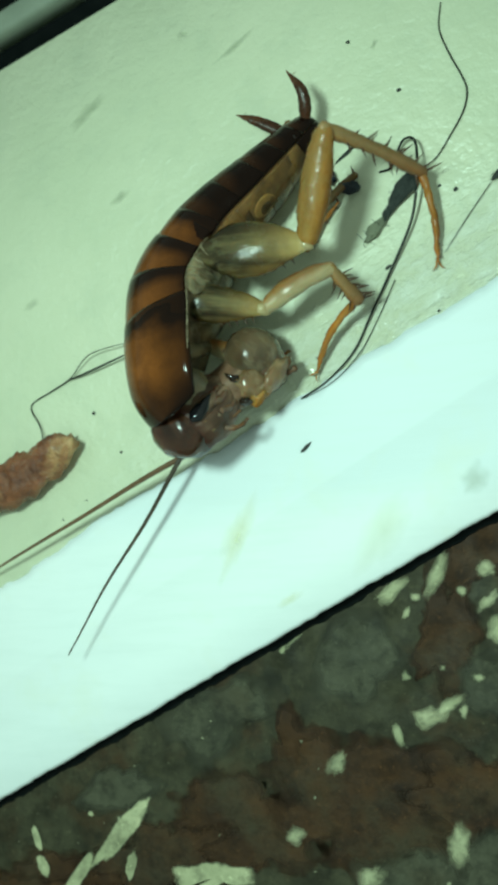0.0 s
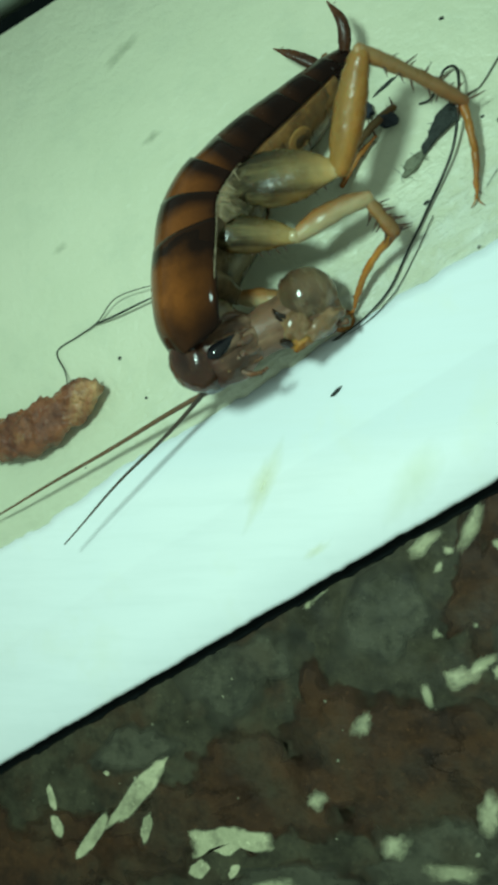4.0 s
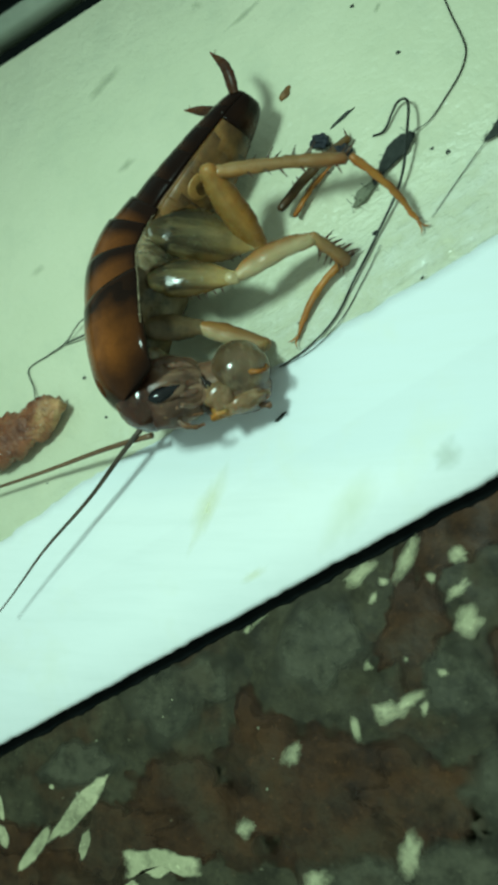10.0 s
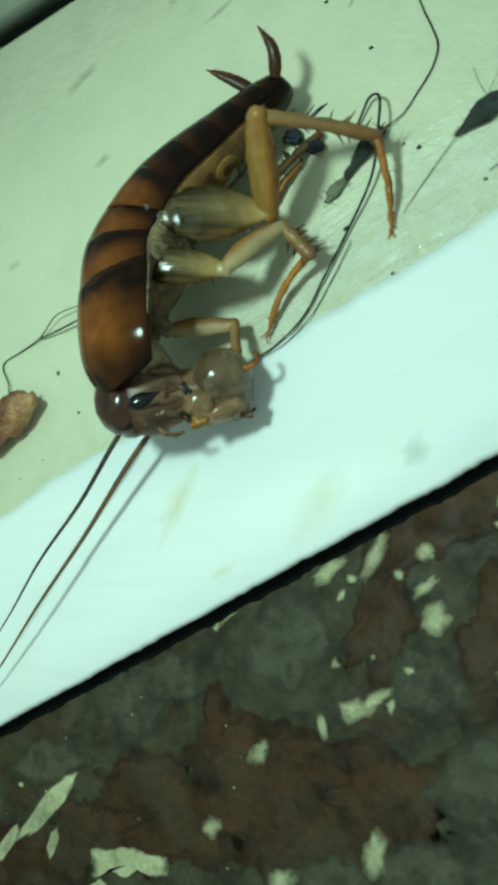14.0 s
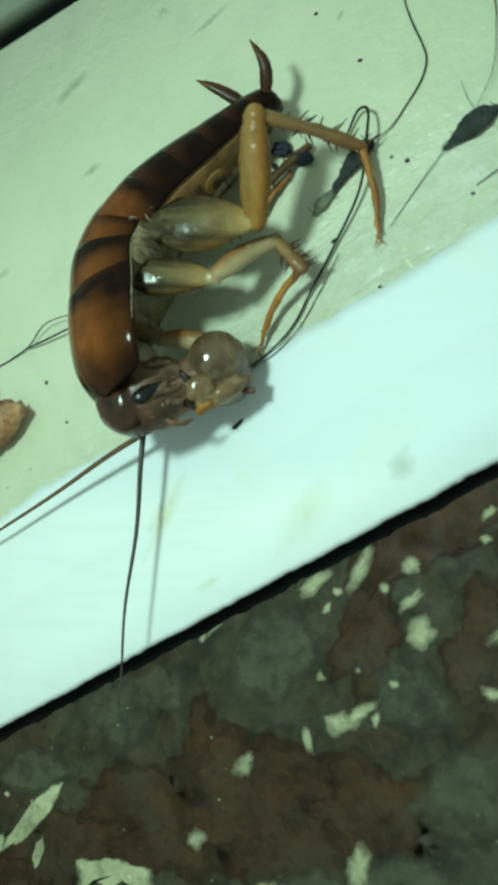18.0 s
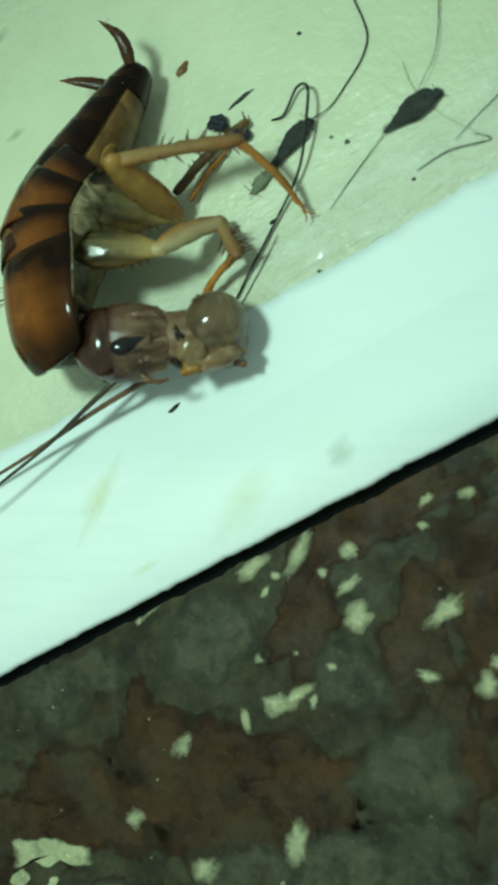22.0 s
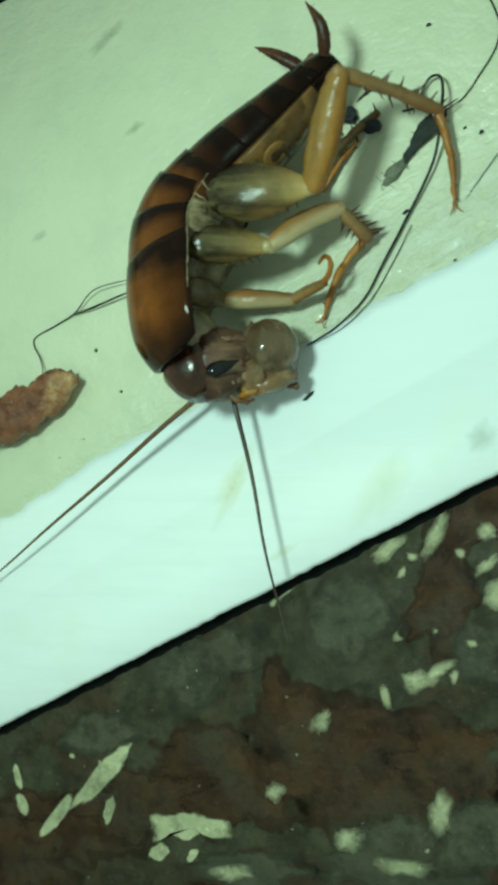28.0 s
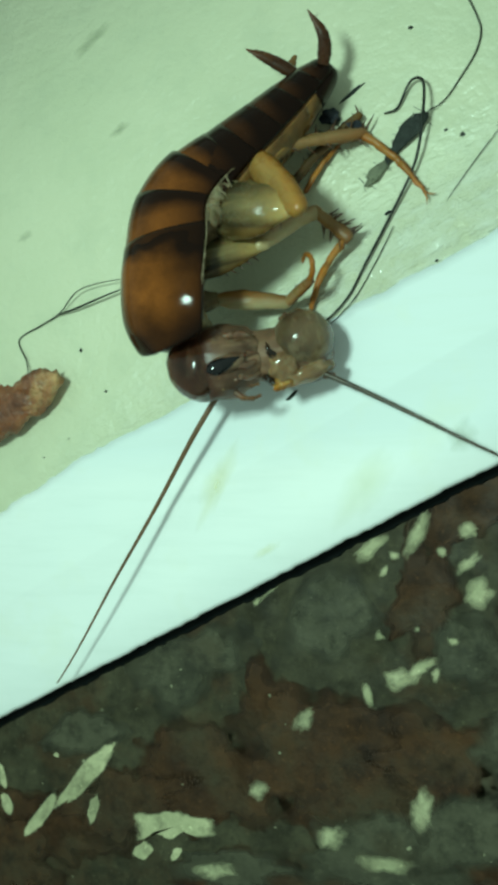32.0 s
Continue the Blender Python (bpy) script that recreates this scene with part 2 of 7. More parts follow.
def shell(name, dark, light, stops, patch, gloss=0.07, shine=0.15, skew=0.2, across=(0.30, 0.46, 0.72, 0.84, 0.93)):
    """A body plate: amber in the middle, dark to the rear, the front and the sides; stops run from its rear edge to its front."""
    n = Nodes(name)
    uv = n.node("ShaderNodeSeparateXYZ")
    warp = n.node("ShaderNodeMix")
    warp.data_type, warp.blend_type = "RGBA", "LINEAR_LIGHT"
    warp.inputs[0].default_value = 0.14
    n.link(n.coords("UV"), warp.inputs[6])
    wobble = n.node("ShaderNodeTexNoise", Scale=patch, Detail=3.0)
    n.link(n.coords(), wobble.inputs["Vector"])
    n.link(wobble.outputs["Color"], warp.inputs[7])
    n.link(warp.outputs[2], uv.inputs[0])
    lean = n.node("ShaderNodeMath")
    lean.operation = "MULTIPLY_ADD"
    lean.inputs[1].default_value = -skew
    n.link(uv.outputs[0], lean.inputs[0])
    n.link(uv.outputs[1], lean.inputs[2])
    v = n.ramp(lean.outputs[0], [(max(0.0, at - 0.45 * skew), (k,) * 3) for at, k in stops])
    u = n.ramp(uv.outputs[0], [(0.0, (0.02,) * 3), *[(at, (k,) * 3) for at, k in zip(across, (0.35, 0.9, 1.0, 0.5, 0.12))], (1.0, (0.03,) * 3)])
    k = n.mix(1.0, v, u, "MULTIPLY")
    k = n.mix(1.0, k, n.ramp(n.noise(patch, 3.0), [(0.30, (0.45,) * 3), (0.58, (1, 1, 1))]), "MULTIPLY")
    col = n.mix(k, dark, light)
    col = n.mix(n.ramp(n.noise(2600, 2.0), [(0.3, (0.0,) * 3), (0.8, (0.2,) * 3)]), col, dark)
    n.bump(n.noise(700, 3.0), 0.10, 0.0002)
    return n.done(col, n.ramp(n.noise(500, 3.0), [(0.3, (gloss,) * 3), (0.7, (gloss * 2.2,) * 3)]), Specular_IOR_Level=shine)


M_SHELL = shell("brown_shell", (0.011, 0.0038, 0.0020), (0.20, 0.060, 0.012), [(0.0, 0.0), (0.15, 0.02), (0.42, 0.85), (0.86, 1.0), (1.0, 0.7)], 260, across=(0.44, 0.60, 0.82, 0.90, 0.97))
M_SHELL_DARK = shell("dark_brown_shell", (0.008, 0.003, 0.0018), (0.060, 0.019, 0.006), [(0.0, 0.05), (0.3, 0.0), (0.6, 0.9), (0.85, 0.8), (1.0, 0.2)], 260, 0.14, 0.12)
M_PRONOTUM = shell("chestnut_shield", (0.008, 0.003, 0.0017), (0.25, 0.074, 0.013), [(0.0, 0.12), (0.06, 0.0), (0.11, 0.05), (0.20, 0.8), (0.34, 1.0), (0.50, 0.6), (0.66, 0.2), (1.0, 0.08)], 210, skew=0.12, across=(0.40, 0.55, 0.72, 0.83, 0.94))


def graded(name, stops, rough=0.25, scale=400, axis=2, sss=0.15, cross=None, mottle=0.45):
    """Colour that runs along a segment, broken up by grain."""
    n = Nodes(name)
    xyz = n.node("ShaderNodeSeparateXYZ")
    n.link(n.coords("Generated"), xyz.inputs[0])
    col = n.ramp(xyz.outputs[axis], stops)
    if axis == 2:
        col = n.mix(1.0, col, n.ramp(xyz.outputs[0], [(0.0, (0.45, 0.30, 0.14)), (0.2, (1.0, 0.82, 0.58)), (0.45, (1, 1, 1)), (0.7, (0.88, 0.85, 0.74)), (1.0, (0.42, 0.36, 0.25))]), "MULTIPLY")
    if cross:
        col = n.mix(n.ramp(xyz.outputs[0], [(0.30, (0.9,) * 3), (0.62, (0.0,) * 3)]), col, cross)
    fibre = n.node("ShaderNodeMapping")
    fibre.inputs["Scale"].default_value = (1, 1, 0.25) if axis == 2 else (1, 1, 1)
    n.link(n.coords(), fibre.inputs[0])
    grain = n.noise(scale, 4.0, 0.6, fibre.outputs[0])
    col = n.mix(n.ramp(grain, [(0.40, (0.0,) * 3), (0.64, (mottle,) * 3)]), col, tuple(c * 0.45 for c in stops[0][1]))
    n.bump(n.mix(0.5, n.noise(scale * 3, 3.0), n.noise(scale * 0.8, 3.0)), 0.35, 0.0003)
    return n.done(col, n.ramp(n.noise(scale * 1.5, 3.0), [(0.3, (rough * 0.8,) * 3), (0.7, (rough * 1.7,) * 3)]), Subsurface_Weight=sss, Subsurface_Scale=0.0008, Specular_IOR_Level=0.25)


M_TAN = graded("tan_belly", [(0.0, (0.11, 0.054, 0.020)), (0.5, (0.25, 0.120, 0.036)), (1.0, (0.15, 0.072, 0.025))], 0.3, 250, 1, 0.15, None, 0.8)
M_THORAX = graded("olive_thorax", [(0.0, (0.085, 0.057, 0.030)), (0.5, (0.23, 0.158, 0.082)), (1.0, (0.14, 0.092, 0.046))], 0.18, 260, 1, 0.1, None, 0.9)
M_BELLY = graded("amber_belly_plate", [(0.0, (0.060, 0.031, 0.013)), (0.55, (0.22, 0.110, 0.034)), (1.0, (0.080, 0.041, 0.017))], 0.25, 210, 0, 0.15, None, 1.0)
M_MARK = graded("amber_belly_mark", [(0.0, (0.30, 0.15, 0.04)), (1.0, (0.34, 0.175, 0.05))], 0.3, 500, 1)


def streaked(name):
    """A swollen leg base: dark where it joins the body and along one side, creamy along its ridge."""
    n = Nodes(name)
    xyz = n.node("ShaderNodeSeparateXYZ")
    n.link(n.coords("Generated"), xyz.inputs[0])
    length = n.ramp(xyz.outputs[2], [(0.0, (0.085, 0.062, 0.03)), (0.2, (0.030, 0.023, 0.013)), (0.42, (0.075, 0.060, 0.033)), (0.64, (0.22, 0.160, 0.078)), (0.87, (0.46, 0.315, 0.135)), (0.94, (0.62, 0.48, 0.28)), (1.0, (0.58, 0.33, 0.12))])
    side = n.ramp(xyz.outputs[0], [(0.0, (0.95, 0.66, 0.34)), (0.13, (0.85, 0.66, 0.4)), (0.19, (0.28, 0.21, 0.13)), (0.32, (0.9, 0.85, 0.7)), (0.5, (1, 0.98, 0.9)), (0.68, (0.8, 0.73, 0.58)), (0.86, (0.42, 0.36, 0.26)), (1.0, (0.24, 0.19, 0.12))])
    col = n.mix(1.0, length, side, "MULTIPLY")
    grain = n.node("ShaderNodeMapping")
    grain.inputs["Scale"].default_value = (1, 1, 0.16)
    n.link(n.coords(), grain.inputs[0])
    fibre = n.noise(800, 4.0, 0.6, grain.outputs[0])
    col = n.mix(n.ramp(n.noise(420, 4.0), [(0.42, (0.0,) * 3), (0.75, (0.5,) * 3)]), col, (0.075, 0.058, 0.026))
    col = n.mix(n.ramp(fibre, [(0.50, (0.0,) * 3), (0.75, (0.28,) * 3)]), col, (0.44, 0.34, 0.15))
    n.bump(n.mix(0.5, fibre, n.noise(500, 3.0)), 0.45, 0.0004)
    return n.done(col, n.ramp(n.noise(500, 3.0), [(0.35, (0.09,) * 3), (0.6, (0.30,) * 3)]), Subsurface_Weight=0.25, Subsurface_Scale=0.0008, Specular_IOR_Level=0.25)


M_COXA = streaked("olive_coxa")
M_JOINT = mottled("cream_joint", (0.34, 0.225, 0.095), (0.52, 0.41, 0.22), 700, 0.2, 0.2)
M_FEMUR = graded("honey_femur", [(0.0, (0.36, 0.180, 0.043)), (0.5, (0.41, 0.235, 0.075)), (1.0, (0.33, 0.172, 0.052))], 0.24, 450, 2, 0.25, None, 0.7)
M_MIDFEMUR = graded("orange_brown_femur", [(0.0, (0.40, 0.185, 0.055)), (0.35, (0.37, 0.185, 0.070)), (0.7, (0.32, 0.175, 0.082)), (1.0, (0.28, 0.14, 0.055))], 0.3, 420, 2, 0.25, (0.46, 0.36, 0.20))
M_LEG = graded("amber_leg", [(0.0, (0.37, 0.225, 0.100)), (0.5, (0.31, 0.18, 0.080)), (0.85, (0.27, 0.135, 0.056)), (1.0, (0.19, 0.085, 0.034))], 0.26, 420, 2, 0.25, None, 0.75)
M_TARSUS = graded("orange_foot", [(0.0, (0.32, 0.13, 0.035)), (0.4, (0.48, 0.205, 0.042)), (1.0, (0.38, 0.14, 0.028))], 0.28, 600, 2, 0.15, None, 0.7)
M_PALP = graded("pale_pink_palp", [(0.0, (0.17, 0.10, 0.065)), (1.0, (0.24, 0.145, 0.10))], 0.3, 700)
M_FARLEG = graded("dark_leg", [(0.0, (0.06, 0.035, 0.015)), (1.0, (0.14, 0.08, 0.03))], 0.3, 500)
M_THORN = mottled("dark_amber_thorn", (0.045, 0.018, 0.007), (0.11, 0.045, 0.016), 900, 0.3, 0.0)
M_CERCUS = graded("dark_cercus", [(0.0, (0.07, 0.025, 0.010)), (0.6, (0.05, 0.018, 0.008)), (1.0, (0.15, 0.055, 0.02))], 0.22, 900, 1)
M_SKIN = mottled("pale_wet_skin", (0.11, 0.082, 0.044), (0.38, 0.29, 0.16), 420, 0.09, 0.6, 4.0, 0.0003, Subsurface_Weight=0.2, Subsurface_Scale=0.0008)
M_RIDGE = mottled("cream_skin_edge", (0.14, 0.10, 0.055), (0.42, 0.34, 0.21), 900, 0.06, 0.4)

def face_skin():
    """Pinkish brown skin streaked from the eyes towards the mouth, red-brown where it meets the crown."""
    n = Nodes("pinkish_brown_face")
    long = n.node("ShaderNodeMapping")
    long.inputs["Scale"].default_value = (1, 1, 0.22)
    n.link(n.coords(), long.inputs[0])
    streak = n.noise(700, 4.0, 0.6, long.outputs[0])
    xyz = n.node("ShaderNodeSeparateXYZ")
    n.link(n.coords("Generated"), xyz.inputs[0])
    skin = n.mix(n.ramp(n.noise(260, 4.0), [(0.34, (0, 0, 0)), (0.64, (1, 1, 1))]), (0.070, 0.036, 0.021), (0.205, 0.112, 0.066))
    skin = n.mix(n.ramp(streak, [(0.50, (0.0,) * 3), (0.72, (0.7,) * 3)]), skin, (0.36, 0.225, 0.140))
    col = n.mix(n.ramp(xyz.outputs[2], [(0.06, (0, 0, 0)), (0.36, (1, 1, 1))]), (0.055, 0.018, 0.011), skin)
    n.bump(streak, 0.4, 0.0004)
    return n.done(col, n.ramp(n.noise(600, 3.0), [(0.3, (0.26,) * 3), (0.7, (0.48,) * 3)]), Specular_IOR_Level=0.35, Subsurface_Weight=0.2, Subsurface_Scale=0.0008)


M_FACE = face_skin()


def blended(name, dark, mid, pale):
    """Wet translucent skin: dark and middling patches with pale streaks."""
    n = Nodes(name)
    long = n.node("ShaderNodeMapping")
    long.inputs["Scale"].default_value = (0.35, 1, 1)
    n.link(n.coords(), long.inputs[0])
    streak = n.noise(620, 4.0, 0.6, long.outputs[0])
    col = n.mix(n.ramp(n.noise(170, 3.0), [(0.30, (0, 0, 0)), (0.66, (1, 1, 1))]), dark, mid)
    col = n.mix(n.ramp(streak, [(0.48, (0.0,) * 3), (0.74, (0.6,) * 3)]), col, pale)
    n.bump(n.mix(0.5, streak, n.noise(1500, 3.0)), 0.3, 0.0003)
    return n.done(col, 0.16, Subsurface_Weight=0.3, Subsurface_Scale=0.001)


M_HEAD = blended("red_brown_head", (0.014, 0.0058, 0.0035), (0.066, 0.024, 0.012), (0.13, 0.060, 0.034))
M_MOUTH = blended("translucent_brown_mouth", (0.070, 0.036, 0.020), (0.165, 0.092, 0.052), (0.29, 0.185, 0.11))
M_LOBE = blended("grey_brown_wet_lobe", (0.060, 0.036, 0.019), (0.170, 0.110, 0.060), (0.34, 0.25, 0.145))
M_FOLD = blended("pinkish_face_fold", (0.075, 0.036, 0.022), (0.17, 0.090, 0.056), (0.32, 0.20, 0.13))
M_CREAM = blended("cream_streaked_lobe", (0.11, 0.058, 0.026), (0.28, 0.165, 0.082), (0.50, 0.37, 0.21))



def crumb_skin():
    """A baked crumb: dark red-brown crust, tan where it is broken, moist in places."""
    n = Nodes("brown_crumb")
    xyz = n.node("ShaderNodeSeparateXYZ")
    n.link(n.coords("Generated"), xyz.inputs[0])
    crust = n.mix(n.ramp(n.noise(300, 5.0, 0.65), [(0.36, (0, 0, 0)), (0.64, (1, 1, 1))]), (0.085, 0.022, 0.009), (0.30, 0.105, 0.042))
    broken = n.mix(n.ramp(n.noise(700, 4.0), [(0.38, (0, 0, 0)), (0.66, (1, 1, 1))]), (0.34, 0.14, 0.055), (0.60, 0.36, 0.17))
    edge = n.mix(0.5, n.ramp(n.noise(260, 4.0, 0.6), [(0.3, (0, 0, 0)), (0.7, (1, 1, 1))]), n.ramp(xyz.outputs[0], [(0.70, (0, 0, 0)), (1.0, (1, 1, 1))]))
    col = n.mix(n.ramp(edge, [(0.36, (0, 0, 0)), (0.60, (1, 1, 1))]), crust, broken)
    n.bump(n.mix(0.4, n.noise(520, 5.0, 0.7), n.noise(1500, 3.0)), 1.0, 0.0009)
    return n.done(col, n.ramp(n.noise(400, 3.0), [(0.4, (0.12,) * 3), (0.6, (0.5,) * 3)]), Subsurface_Weight=0.1, Subsurface_Scale=0.0008)


M_EYE = mottled("black_eye", (0.004, 0.004, 0.005), (0.01, 0.009, 0.01), 900, 0.07, 0.0)
M_EYE2 = mottled("dark_jaw", (0.012, 0.007, 0.004), (0.03, 0.015, 0.008), 900, 0.2, 0.0)
M_ANT = mottled("brown_antenna", (0.12, 0.060, 0.025), (0.18, 0.095, 0.045), 300, 0.4, 0.1)
M_ANT2 = mottled("dark_brown_antenna", (0.035, 0.024, 0.014), (0.07, 0.045, 0.024), 300, 0.4, 0.1)
M_HAIR = mottled("dark_hair", (0.006, 0.009, 0.007), (0.016, 0.019, 0.015), 400, 0.4, 0.0, Specular_IOR_Level=0.2)
M_HAIR2 = mottled("pale_hair", (0.25, 0.30, 0.20), (0.3, 0.36, 0.25), 400, 0.4, 0.0)
M_LINT = mottled("dark_grey_lint", (0.010, 0.013, 0.011), (0.040, 0.047, 0.040), 600, 0.8, 0.7, 5, 0.0004)
M_LINT2 = mottled("olive_lint", (0.11, 0.12, 0.08), (0.22, 0.23, 0.15), 700, 0.8, 0.5, 5, 0.0003)
M_PELLET = mottled("blue_black_pellet", (0.004, 0.006, 0.012), (0.02, 0.026, 0.04), 900, 0.6, 0.6, 5, 0.0003)
M_HUSK = mottled("brown_husk", (0.16, 0.07, 0.02), (0.28, 0.14, 0.04), 700, 0.5, 0.3)
M_CRUMB = crumb_skin()


# ---- builders: coordinates in millimetres ----
def mesh_of(name, bm, material, smooth=True):
    bmesh.ops.recalc_face_normals(bm, faces=bm.faces)
    bmesh.ops.scale(bm, vec=(MM, MM, MM), verts=bm.verts)
    me = bpy.data.meshes.new(name)
    bm.to_mesh(me)
    bm.free()
    me.materials.append(material)
    if smooth:
        for p in me.polygons:
            p.use_smooth = True
    return me


def part(name, bm, material, parent=None, label="", at=(0, 0, 0), smooth=True):
    ob = new(name, mesh_of(name, bm, material, smooth))
    ob.parent = parent
    ob.location = Vector(at) * MM
    if label:
        ob["label"] = label
    return ob


def loft(bm, rings, closed=True, caps=True):
    """Skin rings of points; closed rings, capped at both ends."""
    rows = [[bm.verts.new(p) for p in ring] for ring in rings]
    for a, b in zip(rows, rows[1:]):
        n = len(a)
        for i in range(n if closed else n - 1):
            j = (i + 1) % n
            bm.faces.new((a[i], a[j], b[j], b[i]))
    if caps and closed:
        bm.faces.new(rows[0])
        bm.faces.new(rows[-1])
    return rows


def tube(bm, pts, radii, n=8, flat=1.0, up=(0, 0, 1)):
    """A tapered tube along points."""
    pts = [Vector(p) for p in pts]
    rings = []
    for i, p in enumerate(pts):
        d = (pts[min(i + 1, len(pts) - 1)] - pts[max(i - 1, 0)]).normalized()
        u = Vector(up)
        if abs(d.dot(u)) > 0.95:
            u = Vector((1, 0, 0))
        a = d.cross(u).normalized()
        b = d.cross(a).normalized()
        r = radii[i] if isinstance(radii, (list, tuple)) else radii
        rings.append([p + a * (r * math.cos(2 * math.pi * k / n)) + b * (r * flat * math.sin(2 * math.pi * k / n)) for k in range(n)])
    loft(bm, rings)


def curve(pts, steps=6):
    """Catmull-Rom through points."""
    pts = [Vector(p) for p in pts]
    ext = [pts[0] * 2 - pts[1], *pts, pts[-1] * 2 - pts[-2]]
    out = []
    for i in range(1, len(ext) - 2):
        a, b, c, d = ext[i - 1 : i + 3]
        for k in range(steps):
            t = k / steps
            out.append(0.5 * ((2 * b) + (c - a) * t + (2 * a - 5 * b + 4 * c - d) * t * t + (3 * b - a - 3 * c + d) * t**3))
    return out + [pts[-1]]


def taper(n, a, b, power=1.0):
    return [a + (b - a) * (i / (n - 1)) ** power for i in range(n)]


def egg(bm, c, r, seed=0, rough=0.0, turn=(0, 0, 0), seg=20, rings=14):
    """An ellipsoid, optionally lumpy."""
    made = bmesh.ops.create_uvsphere(bm, u_segments=seg, v_segments=rings, radius=1.0)["verts"]
    m = Euler([radians(a) for a in turn]).to_matrix()
    for v in made:
        p = v.co.copy()
        k = 1 + rough * noise.noise(p * 1.7 + Vector((seed * 7.3, seed, 0))) + rough * 0.5 * noise.noise(p * 4.1 + Vector((seed, 0, 3)))
        v.co = m @ Vector((p.x * r[0] * k, p.y * r[1] * k, p.z * r[2] * k)) + Vector(c)


def slab(bm, outline, z0, z1):
    """A flat piece with the given outline (x, y)."""
    loft(bm, [[Vector((x, y, z0)) for x, y in outline], [Vector((x, y, z1)) for x, y in outline]])


def blotch(cx, cy, rx, ry, turn, seed, n=26, rough=0.35):
    """An irregular closed outline."""
    c, s = math.cos(radians(turn)), math.sin(radians(turn))
    out = []
    for k in range(n):
        a = 2 * math.pi * k / n
        d = Vector((math.cos(a), math.sin(a), seed * 3.7))
        f = 1 + rough * noise.noise(d * 1.3) + rough * 0.6 * noise.noise(d * 2.6 + Vector((0, 0, 9))) + rough * 0.25 * noise.noise(d * 6.0)
        x, y = rx * f * math.cos(a), ry * f * math.sin(a)
        out.append((cx + x * c - y * s, cy + x * s + y * c))
    return out


# ---- the ledge: runs along ALONG, its cross direction is ACROSS ----
EDGE_TURN = 26.97
ALONG = Vector((math.cos(radians(EDGE_TURN)), math.sin(radians(EDGE_TURN)), 0))
ACROSS = Vector((-ALONG.y, ALONG.x, 0))
FLOOR_Z = -3.8


def on(a, n, z=0.0):
    return ALONG * a + ACROSS * n + Vector((0, 0, z))


def back(a):
    return 66.3 - 0.194 * (max(-90, min(70, a)) + 7.9)


